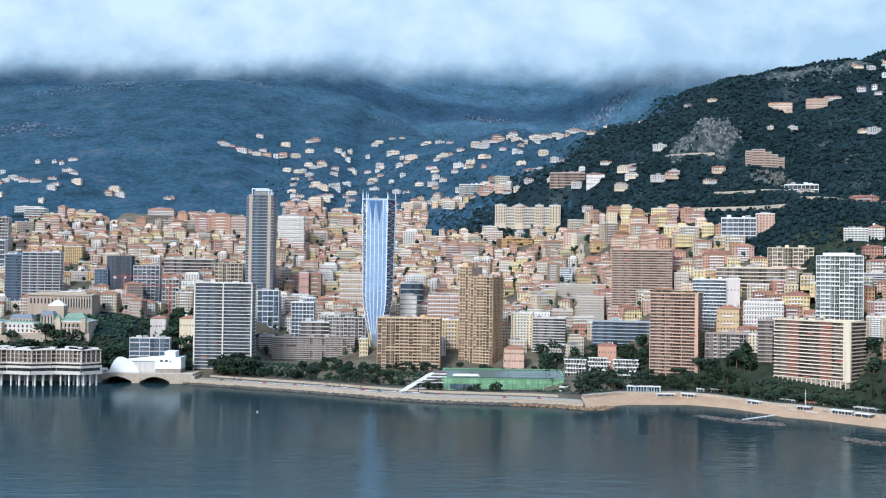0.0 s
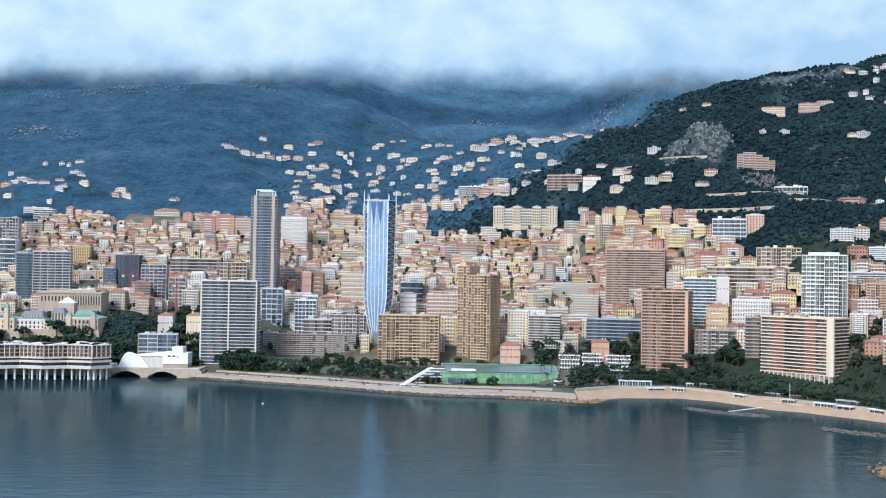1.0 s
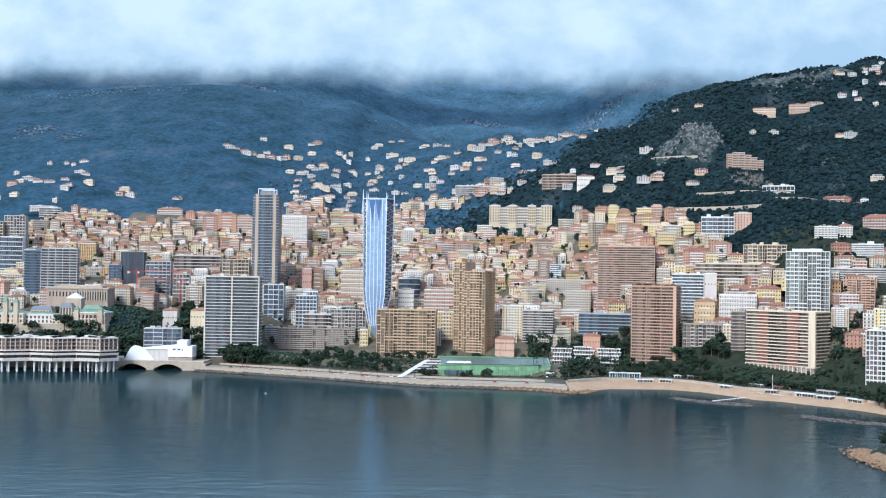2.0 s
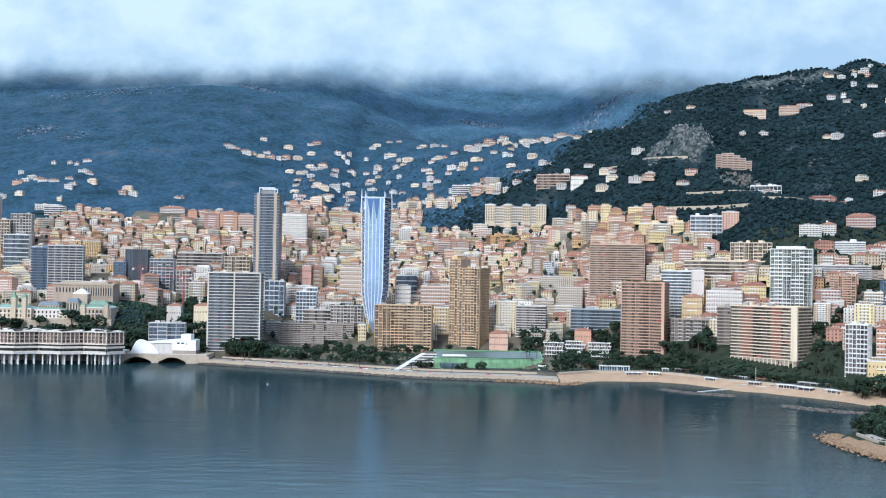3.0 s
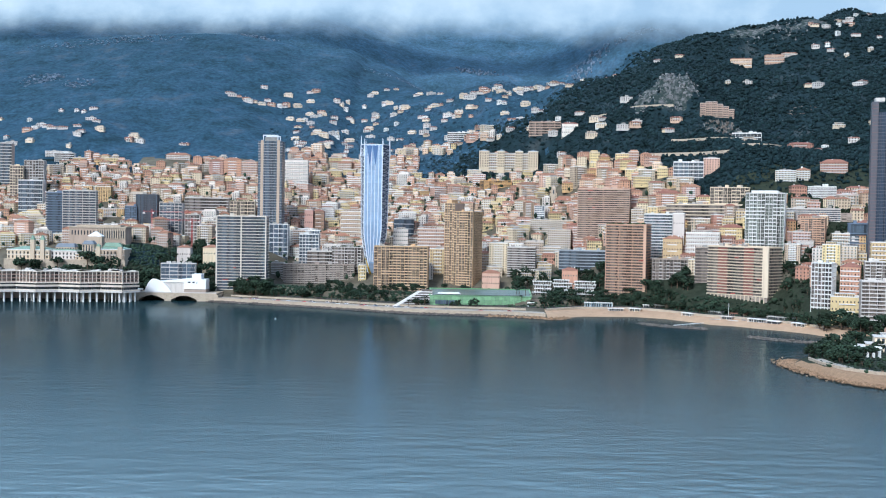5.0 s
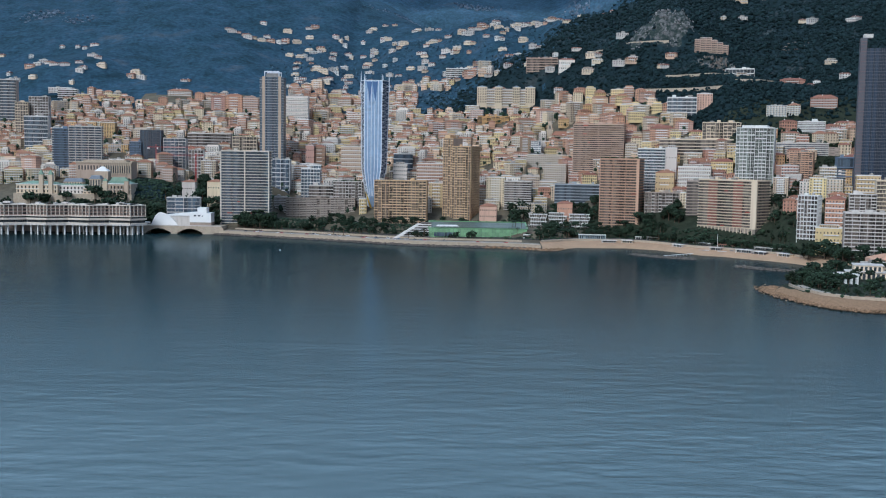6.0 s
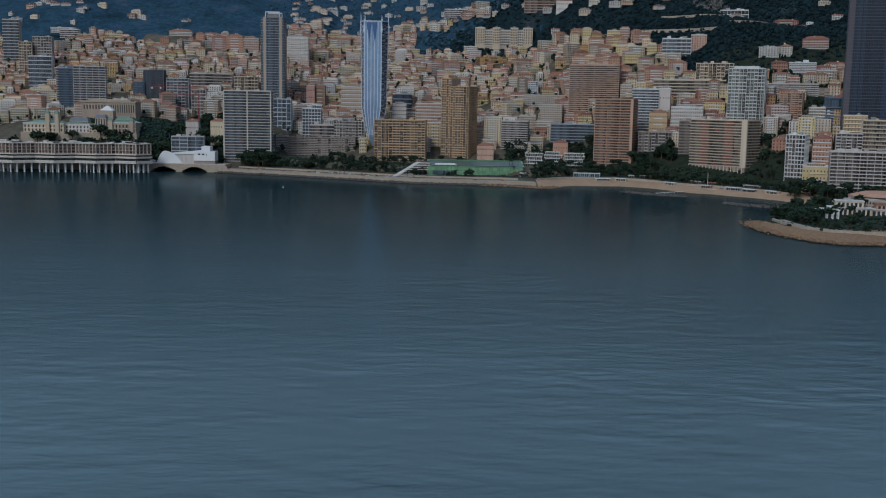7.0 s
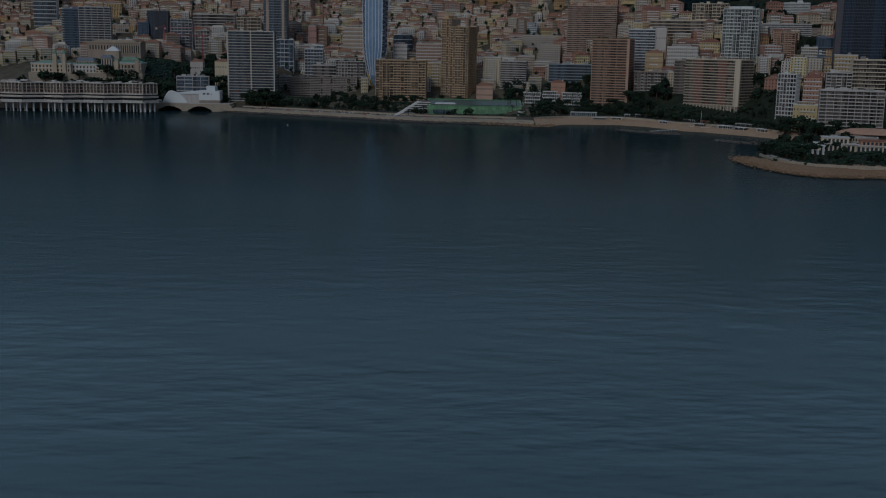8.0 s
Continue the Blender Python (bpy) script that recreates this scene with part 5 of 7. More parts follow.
# ---- hotel on piles over the water ----
def pier_hotel():
    t = thing("waterfront_hotel", "long cream hotel with folded front on piles over the sea", "hotel", pose(0, 0, 0), "")
    pts = [(-338, 1040), (-352, 1026), (-378, 1030), (-398, 1020), (-424, 1025), (-445, 1014), (-470, 1019), (-492, 1008), (-520, 1014), (-545, 1003), (-570, 1008)]
    RESERVED.extend((p[0], p[1] + 25, 28) for p in pts)
    for a, b in zip(pts, pts[1:]):
        u = Vector((b[0] - a[0], b[1] - a[1], 0))
        ln = u.length
        u.normalize()
        m = Matrix(((-u.x, u.y, 0, b[0]), (-u.y, -u.x, 0, b[1]), (0, 0, 1, 0), (0, 0, 0, 1)))
        def put(nm, geo, mt, **k):
            o = part(nm, geo, mt, t, **k)
            o.matrix_local = m
            return o
        dp = 34
        put("deck", Geo().box(-0.6, ln + 0.6, -2.5, dp + 20, 11.2, 13.2), OFFWHITE)
        put("terrace_wall", Geo().box(-0.4, ln + 0.4, -2.6, -2.2, 13.2, 14.5), HOTELTRIM)
        put("lounge_glazing", pane_row(ln, 1.5, 13.2, 17.0, 2.4, random), GLASS)
        put("lounge_body", Geo().box(0, ln, 1.7, dp, 13.2, 17.4), TAUPE)
        put("gallery_floor", Geo().box(-0.5, ln + 0.5, -1.6, dp, 17.4, 18.4), HOTELTRIM)
        put("gallery_wall", Geo().box(-0.5, ln + 0.5, -1.7, -1.4, 18.4, 19.6), HOTELTRIM)
        put("gallery_glazing", pane_row(ln, 1.4, 18.4, 21.3, 2.6, random), GLASS)
        put("body", Geo().box(0, ln, 1.6, dp, 18.4, 34.2), ROSEWALL)
        put("cornice", Geo().box(-0.5, ln + 0.5, -0.4, dp, 21.3, 22.6), HOTELTRIM)
        put("roof", Geo().box(-0.4, ln + 0.4, -0.6, dp + 0.4, 34.2, 35.2), HOTELTRIM)
        n = max(3, int(ln / 4.2))
        for i in range(n + 1):
            put("pier", Geo().box(ln * i / n - 0.35, ln * i / n + 0.35, -0.2, 1.6, 22.6, 34.2), HOTELTRIM)
        for f in range(3):
            z = 22.6 + f * 3.85
            put("room_panes", pane_row(ln, 1.3, z + 0.7, z + 3.3, ln / n, random, gap=0.9), PANES)
            put("balcony", Geo().box(0, ln, 0.0, 1.6, z - 0.2, z + 0.2).box(0, ln, 0.0, 0.12, z + 0.2, z + 1.0), ROSEWALL)
        for i in range(3):
            for r in (0, 9):
                g = Geo().cyl(ln * (i + 0.5) / 3, 1.5 + r, -6, 11.2, 0.95, k=10)
                o = part("stilt", g, WHITE if r == 0 else OFFWHITE, t)
                o.matrix_local = m
    part("back_wall", Geo().box(-570, -345, 1068, 1072, -4, 12), TAUPE, t, "dark retaining wall under the deck")
    g = Geo()
    rng = random.Random(5)
    for _ in range(14):
        a = rng.uniform(-560, -360)
        g.box(a, a + rng.uniform(3, 9), 1035, 1042, 35.1, 35.1 + rng.uniform(1, 2.6))
    part("roof_housing", g, OFFWHITE, t)


HOTELTRIM = mat("cream_concrete", (0.66, 0.58, 0.49), 0.85, 0.2, vary=0.08, scale=0.2, stain=0.3, streak=True)
ROSEWALL = mat("hotel_wall", (0.36, 0.25, 0.20), 0.85, 0.2, vary=0.12, scale=0.2, stain=0.3)
pier_hotel()


# ---- white shell hall on its arched causeway ----
def shell_hall():
    t = thing("exhibition_hall", "white shell-roofed hall with a low wing on the causeway", "hall", pose(-340, 1072, 9.6), "")
    RESERVED.append((-305, 1084, 38))
    n = 14
    g = Geo()
    prof = [(i / n * 31, 15.6 * (1 - ((i / n - 0.34) / (0.36 if i / n < 0.34 else 0.68)) ** 2) ) for i in range(n + 1)]
    for a, za in prof:
        za = max(za, 0.1)
        g.v += [(a, 0, 0), (a, 0.6, za), (a + 3, 20, za * 0.55), (a + 3, 22, 0)]
    for i in range(n):
        k = i * 4
        g.f += [(k + q, k + 4 + q, k + 4 + (q + 1) % 4, k + (q + 1) % 4) for q in range(4)]
    g.f += [(3, 2, 1, 0), (4 * n, 4 * n + 1, 4 * n + 2, 4 * n + 3)]
    part("shell", g, WHITEPAINT, t, "smooth white curved shell")
    part("low_wing", Geo().prism([(22, 3, 0), (50, 3, 0), (50, 20, 0), (22, 20, 0)], [(16, 3, 11.0), (50, 3, 11.4), (50, 20, 11.4), (16, 20, 11.0)]), OFFWHITE, t)
    part("roof_sweep", Geo().prism([(14, 2, 11.3), (48, 2, 11.6), (48, 20, 11.6), (14, 20, 11.3)], [(14, 2, 12.2), (56, 2, 16.5), (56, 20, 16.5), (14, 20, 12.2)]), WHITEPAINT, t)
    part("main_block", Geo().box(46, 72, 1, 20, 3.8, 15.4).box(55, 66, 3, 18, 15.4, 21.5), WHITEPAINT, t)
    part("base", Geo().box(46, 72, 2, 20, 0, 3.8), TAUPE, t)
    part("fenestration", Geo().box(51, 54, 0.85, 1.05, 11, 12.6).box(56, 59, 0.85, 1.05, 11, 12.6).box(61, 62, 0.85, 1.05, 10.5, 12), GLASS, t)
    c = thing("causeway", "stone causeway with two low arches over the sea", "bridge", pose(-348, 1064, 0), "")
    part("deck", Geo().box(0, 95, -2, 40, 7.6, 9.5), STONE, c)
    part("parapet", Geo().box(0, 95, -2.3, -1.9, 9.5, 10.5), OFFWHITE, c)
    for x0, x1 in ((4, 34), (42, 72)):
        g = Geo()
        k = 10
        for i in range(k + 1):
            a, za = x0 + (x1 - x0) * i / k, 1.5 + 5 * math.sin(math.pi * i / k)
            g.v += [(a, -2, za), (a, -2, 7.6), (a, 6, 7.6), (a, 6, za)]
        for i in range(k):
            q = i * 4
            g.f += [(q + e, q + 4 + e, q + 4 + (e + 1) % 4, q + (e + 1) % 4) for e in range(4)]
        g.f += [(3, 2, 1, 0), (4 * k, 4 * k + 1, 4 * k + 2, 4 * k + 3)]
        part("arch", g, STONE, c)
    for x0, x1 in ((-4, 4), (34, 42), (72, 97)):
        part("abutment", Geo().box(x0, x1, -2.4, 30, -5, 7.6), STONE, c)
    # dark sheet added behind the arches in place of their shade
    part("dark_vault", Geo().box(-2, 80, 28, 30, -5, 7.6), DARKWALL, c)


WHITEPAINT = mat("fresh_white_paint", (0.82, 0.82, 0.81), 0.6, 0.3, vary=0.03, scale=0.1)
shell_hall()


# ---- green glass congress centre and its white stair terraces ----
def congress_centre():
    t = thing("congress_centre", "low green glass congress centre with a dark sloping roof", "congress centre", pose(-3, 985, 5) @ Matrix.Diagonal((1, 1, 0.82, 1)), "")
    RESERVED.extend(((10 + i * 22, 1005, 26) for i in range(5)))
    W = 112
    wall = Geo()
    m = 28
    for i in range(m):
        a, b = W * i / m + 0.15, W * (i + 1) / m - 0.15
        for r in range(3):
            z0, z1 = r * 4.6 + 0.1, r * 4.6 + 4.45
            s0, s1 = -z0 * 0.22, -z1 * 0.22
            wall.prism([(a, 0 - s0, z0), (b, 0 - s0, z0), (b, 0.5 - s0, z0), (a, 0.5 - s0, z0)], [(a, 0 - s1, z1), (b, 0 - s1, z1), (b, 0.5 - s1, z1), (a, 0.5 - s1, z1)])
    part("front_glazing", wall, GREENGLASS, t, "sloped green glass front")
    part("body", Geo().prism([(0, 1, -3), (W, 1, -3), (W, 42, -3), (0, 42, -3)], [(0.3, 4, 13.9), (W - 0.3, 4, 13.9), (W - 0.3, 42, 20.5), (0.3, 42, 20.5)]), GREENDARK, t)
    for i in range(14):
        a, b = 6 + 98 * i / 14, 6 + 98 * (i + 1) / 14 - 0.5
        for j in range(3):
            y0, y1 = 9 + j * 9, 17.4 + j * 9
            part("roof_panel", Geo().prism([(a, y0, 13.4 + y0 * 0.175), (b, y0, 13.4 + y0 * 0.175), (b, y1, 13.4 + y1 * 0.175), (a, y1, 13.4 + y1 * 0.175)], [(a, y0, 14.1 + y0 * 0.175), (b, y0, 14.1 + y0 * 0.175), (b, y1, 14.1 + y1 * 0.175), (a, y1, 14.1 + y1 * 0.175)]), GREENDARK, t)
    part("roof_edge", Geo().box(-0.6, W + 0.6, 3, 5, 13.9, 15.0).box(-0.6, W + 0.6, 41, 43, 20.5, 21.8).prism([(-0.8, 5, 14.0), (0.8, 5, 14.0), (0.8, 41, 20.4), (-0.8, 41, 20.4)], [(-0.8, 5, 15.2), (0.8, 5, 15.2), (0.8, 41, 21.6), (-0.8, 41, 21.6)]).prism([(W - 0.8, 5, 14.0), (W + 0.8, 5, 14.0), (W + 0.8, 41, 20.4), (W - 0.8, 41, 20.4)], [(W - 0.8, 5, 15.2), (W + 0.8, 5, 15.2), (W + 0.8, 41, 21.6), (W - 0.8, 41, 21.6)]), GREENGLASS, t)
    part("skylight", Geo().prism([(8, 12, 15.6), (34, 12, 15.6), (34, 18, 16.6), (8, 18, 16.6)], [(10, 13, 17.4), (32, 13, 17.4), (32, 17, 18.2), (10, 17, 18.2)]), WHITE, t)
    part("entrance_glazing", pane_row(24, -2.0, 0.5, 6.0, 3, random), PANES_BLUE, t, kind="stuff").location = (6, 0, 3)
    for i in range(9):
        part("buttress", Geo().prism([(12 * i + 8, -3, -2), (12 * i + 9.2, -3, -2), (12 * i + 9.2, 2, -2), (12 * i + 8, 2, -2)], [(12 * i + 8, 2.2, 13), (12 * i + 9.2, 2.2, 13), (12 * i + 9.2, 4.5, 13), (12 * i + 8, 4.5, 13)]), GREENGLASS, t)
    e = thing("terrace_stairs", "white stepped terraces beside the green hall", "terrace", pose(-42, 982, 4.5), "")
    for i in range(7):
        a = i * 4.6
        part("step", Geo().box(a, 42, 2 + i * 2.0, 26, i * 2.5, i * 2.5 + 1.0), WHITE, e)
        part("dark_band", Geo().box(a + 2, 41.8, 3.2 + i * 2.0, 26, i * 2.5 + 1.0, i * 2.5 + 2.5), PANES, e)
    part("ramp", Geo().prism([(-2, 1, 0), (4, 1, 0), (4, 2.6, 0), (-2, 2.6, 0)], [(26, 1, 17.5), (31, 1, 17.5), (31, 2.6, 17.5), (26, 2.6, 17.5)]), WHITE, e)
    f = thing("pavilion", "small white two-storey terrace pavilion", "pavilion", pose(98, 972, 4.5), "")
    for i in range(3):
        part("terrace", Geo().box(i * 3, 34 - i * 6, i * 4, 16, i * 3.4 - 2, i * 3.4 + 0.5), WHITE, f)
        part("glazing", pane_row(24 - i * 4, i * 4 + 2, i * 3.4 + 0.5, i * 3.4 + 3.0, 3, random), PANES, f).location = (i * 3 + 3, 0, 0)


congress_centre()


# ---- white stepped flats by the beach ----
def stepped_flats(x, y, n, w, ztop, seed):
    rng = random.Random(seed)
    zb = foot(x, y, -8, w, 18) - 1
    t = thing("stepped_flats", "white stepped garden flats with planted balconies", "apartment building", pose(x, y, zb, 0, 0, -8), "garden flats by the beach")
    h = ztop - zb
    fh = h / n
    for i in range(n):
        a, b = rng.uniform(0, 3), w - rng.uniform(0, 4)
        part("storey", Geo().box(a, b, 1.8 + i * 2.2, 18, i * fh, (i + 1) * fh - 0.3), OFFWHITE, t)
        part("terrace", Geo().box(a - 0.8, b + 0.8, i * 2.2 - 0.6, 18, (i + 1) * fh - 0.3, (i + 1) * fh).box(a - 0.8, b + 0.8, i * 2.2 - 0.6, i * 2.2 - 0.4, (i + 1) * fh, (i + 1) * fh + 0.9), WHITE, t)
        part("glazing", pane_row(b - a - 1, 1.65 + i * 2.2, i * fh + 0.3, (i + 1) * fh - 0.5, 2.8, rng, gap=0.8), PANES, t, kind="stuff").location = (a + 0.5, 0, 0)
        c = [(rng.uniform(a, b), i * 2.2 + rng.uniform(-0.3, 1.0), (i + 1) * fh + 0.6) for _ in range(int(w / 1.6))]
        part("planting", clumps("planting", c, [rng.uniform(0.4, 1.0) for _ in c], HEDGE, seed=seed + i), None, t, "green balcony planting", kind="stuff")


stepped_flats(114, 1040, 4, 21, 31, 1)
stepped_flats(136, 1036, 5, 22, 33, 2)
stepped_flats(159, 1030, 5, 26, 32, 3)
house("villa", "pink house with a flat red roof above the garden flats", 150, 1062, -8, 18, 12, 44, floors=3, wallkey="salmon", roof="tile", balconies=0)


# ---- gaming palace, museum block, church ----
def palace():
    zb = gz(-405, 1150) - 2
    t = thing("casino_palace", "ornate cream palace with green copper roofs and small towers", "palace", pose(-500, 1138, zb), "")
    for i in range(8):
        RESERVED.append((-495 + i * 15, 1152, 16))
    h = 56 - zb
    part("terrace_wall", Geo().box(-32, 118, -3, 31, -16, 0.3), STONE, t, "stone terrace wall under the palace")
    for x0, x1, y0, z1, nm in ((80, 116, 0, h, "main_wing"), (22, 54, 8, h - 3, "white_wing"), (54, 80, 4, h - 6, "middle_wing"), (-30, 22, 2, h - 2, "west_wing")):
        wg = part(nm, Geo().box(x0, x1, y0, 30, 0, z1), WALLS["white"] if nm == "white_wing" else WALLS["cream"], t)
        win = Geo()
        n = int((x1 - x0) / 4.5)
        for r in range(2):
            for i in range(n):
                c = x0 + (x1 - x0) * (i + 0.5) / n
                win.box(c - 0.9, c + 0.9, y0 - 0.1, y0 + 0.02, z1 * (0.12 + 0.45 * r), z1 * (0.12 + 0.45 * r) + z1 * 0.28)
        part("fenestration", win, SHUTTER, wg, kind="stuff")
        part("cornice", Geo().box(x0 - 0.6, x1 + 0.6, y0 - 0.6, 30.4, z1, z1 + 1.0).box(x0 - 0.4, x1 + 0.4, y0 - 0.4, y0, z1 * 0.5, z1 * 0.5 + 0.6), WHITE, wg)
        part("roof", Geo().hip(x0 + 1, x1 - 1, y0 + 1, 29, z1 + 1, 5.5 if nm == "main_wing" else 3.5, over=0), COPPER, wg, "green copper roof")
    for x, y in ((2, 1), (14, 1), (84, -1), (111, -1)):
        tw = part("turret", Geo().box(x - 2.6, x + 2.6, y - 1.2, y + 4, 0, h + (11 if x < 20 else 4)), WALLS["beige"], t)
        part("turret_roof", Geo().prism([(x - 3, y - 1.6, h + (11 if x < 20 else 4)), (x + 3, y - 1.6, h + (11 if x < 20 else 4)), (x + 3, y + 4.4, h + (11 if x < 20 else 4)), (x - 3, y + 4.4, h + (11 if x < 20 else 4))], [(x - 0.3, y + 1, h + (17 if x < 20 else 7.5)), (x + 0.3, y + 1, h + (17 if x < 20 else 7.5)), (x + 0.3, y + 1.6, h + (17 if x < 20 else 7.5)), (x - 0.3, y + 1.6, h + (17 if x < 20 else 7.5))]), COPPER, tw)
    for x0, x1, y0, zz in ((60, 74, 12, h + 6), (26, 50, 14, h + 2), (88, 108, 8, h + 4)):
        up = part("pavilion", Geo().box(x0, x1, y0, y0 + 12, h - 8, zz), WALLS["beige"], t)
        part("mansard", Geo().prism([(x0 - 0.5, y0 - 0.5, zz), (x1 + 0.5, y0 - 0.5, zz), (x1 + 0.5, y0 + 12.5, zz), (x0 - 0.5, y0 + 12.5, zz)], [(x0 + 2, y0 + 2, zz + 4.5), (x1 - 2, y0 + 2, zz + 4.5), (x1 - 2, y0 + 10, zz + 4.5), (x0 + 2, y0 + 10, zz + 4.5)]), SLATE if x0 < 80 else COPPER, up, "slate mansard roof" if x0 < 80 else "green copper mansard roof")
        for i in range(int((x1 - x0) / 3.4)):
            part("arched_window", Geo().box(x0 + 1 + i * 3.4, x0 + 2.6 + i * 3.4, y0 - 0.12, y0 + 0.02, h - 4, zz - 1), GLASS, up)
    for i in range(9):
        part("column", Geo().cyl(83 + i * 3.9, -1.2, 0, h * 0.9, 0.5, 0.42, k=8), STONE, t)
    z2 = gz(-435, 1205) - 2
    m = thing("museum_block", "large beige stone block with tall pilasters", "museum", pose(-474, 1200, z2), "")
    RESERVED.extend((-466 + i * 16, 1214, 18) for i in range(5))
    hh = 82 - z2
    part("body", Geo().box(0, 73, 0, 26, 0, hh), WALLS["beige"], m)
    part("cornice", Geo().box(-1.2, 74.2, -1.2, 27, hh, hh + 1.6).box(8, 65, 4, 22, hh + 1.6, hh + 4), STONE, m)
    pil = Geo().box(-0.7, 0.7, -0.9, 0.1, hh * 0.35, hh).mesh("pilaster", STONE)
    for i in range(13):
        part("pilaster", pil, None, m).location = (36 + i * 3.0, 0, 0)
    win = Geo()
    for i in range(12):
        win.box(36.8 + i * 3, 38.2 + i * 3, -0.15, 0.02, hh * 0.42, hh * 0.86)
    for i in range(8):
        win.box(3 + i * 4, 4.6 + i * 4, -0.15, 0.02, hh * 0.6, hh * 0.85)
    part("fenestration", win, GLASS, m, kind="stuff")
    d = thing("round_hall", "white tent-roofed round hall among the palace roofs", "hall", pose(-432, 1172, gz(-432, 1172) - 1), "")
    part("drum", Geo().box(-9, 9, 0, 12, 0, 18), WALLS["beige"], d)
    part("canopy", Geo().prism([(-9, 0, 18), (9, 0, 18), (9, 12, 18), (-9, 12, 18)], [(-1.5, 5, 24), (1.5, 5, 24), (1.5, 7, 24), (-1.5, 7, 24)]), WHITEPAINT, d)
    zc = gz(185, 1355) - 2
    c = thing("church", "grey stone church with red roof, rose window and bell tower", "church", pose(164, 1345, zc, 0, 0, -8), "")
    RESERVED.extend(((172, 1355, 14), (190, 1355, 16)))
    ch = 131 - zc
    part("nave", Geo().box(4, 34, 0, 14, 0, ch), STONE, c)
    part("roof", Geo().hip(4, 34, 0, 14, ch, 6), TILE, c)
    part("facade", Geo().prism([(30, -2, 0), (40, -2, 0), (40, 2, 0), (30, 2, 0)], [(30, -2, ch + 2), (40, -2, ch + 2), (40, 2, ch + 2), (30, 2, ch + 2)]).prism([(30, -2, ch + 2), (40, -2, ch + 2), (40, 2, ch + 2), (30, 2, ch + 2)], [(34.8, -2, ch + 7), (35.2, -2, ch + 7), (35.2, 2, ch + 7), (34.8, 2, ch + 7)]), STONE, c)
    ringg = Geo()
    for i in range(16):
        a, b = 2 * math.pi * i / 16, 2 * math.pi * (i + 1) / 16
        ringg.beam((35 + 3 * math.cos(a), -2.2, ch - 2 + 3 * math.sin(a)), (35 + 3 * math.cos(b), -2.2, ch - 2 + 3 * math.sin(b)), 0.35)
    part("rose_window", ringg, DARKWALL, c)
    part("bell_tower", Geo().box(0, 6, 0, 6, 0, ch + 17).prism([(0, 0, ch + 17), (6, 0, ch + 17), (6, 6, ch + 17), (0, 6, ch + 17)], [(2.8, 2.8, ch + 22), (3.2, 2.8, ch + 22), (3.2, 3.2, ch + 22), (2.8, 3.2, ch + 22)]), STONE, c)
    win = Geo()
    for i in range(5):
        win.box(9 + i * 4.4, 11 + i * 4.4, -0.1, 0.05, ch * 0.45, ch * 0.8)
    win.box(2, 4, -0.1, 0.05, ch + 9, ch + 14)
    part("fenestration", win, GLASS, c, kind="stuff")


SLATE = mat("blue_grey_slate", (0.16, 0.19, 0.23), 0.5, 0.3, vary=0.15, scale=0.5, stain=0.2)
palace()


def tower_crane(x, y, ztop, jib, yaw):
    zb = gz(x, y) - 0.5
    h = ztop - zb
    t = thing("tower_crane", "slim red tower crane above the park", "crane", pose(x, y, zb, 0, 0, yaw), "cranes")
    g = Geo()
    for a, b in ((-0.7, -0.7), (0.7, -0.7), (0.7, 0.7), (-0.7, 0.7)):
        g.beam((a, b, 0), (a, b, h + 4), 0.12)
    for i in range(int(h / 2.5)):
        s = 0.7 if i % 2 else -0.7
        g.beam((-s, -0.7, i * 2.5), (s, -0.7, i * 2.5 + 2.5), 0.13)
        g.beam((0.7, -s, i * 2.5), (0.7, s, i * 2.5 + 2.5), 0.13)
    part("mast", g, CRANE, t)
    j = Geo().beam((-12, 0, h), (jib, 0, h), 0.16).beam((-12, 0, h + 1.4), (jib, 0, h + 1.2), 0.12)
    for i in range(int((jib + 12) / 3)):
        j.beam((-12 + i * 3, 0, h), (-10.5 + i * 3, 0, h + 1.3), 0.12).beam((-10.5 + i * 3, 0, h + 1.3), (-9 + i * 3, 0, h), 0.12)
    part("jib", j, CRANE, t)
    part("counterweight", Geo().box(-12, -9, -0.8, 0.8, h - 2.5, h), OFFWHITE, t)
    part("cab", Geo().box(0.8, 2.4, -0.9, 0.9, h - 2.2, h - 0.1), WHITE, t)


tower_crane(-381, 1250, 104, 52, 4)
tower_crane(-327, 1250, 93, 38, 170)


# ---- sea wall, promenade, rocks, beach ----
def strip(name, xs_, off0, off1, z0, z1, material, label, cat):
    """A band that follows the shore between two offsets inland."""
    g = Geo()
    for a, b in zip(xs_, xs_[1:]):
        ya, yb = float(coast(a)), float(coast(b))
        g.prism([(a, ya + off0, z0), (b, yb + off0, z0), (b, yb + off1, z0), (a, ya + off1, z0)], [(a, ya + off0, z1), (b, yb + off0, z1), (b, yb + off1, z1), (a, ya + off1, z1)])
    return tagged(new(name, g.mesh(name, material)), label, cat, kind="structure")


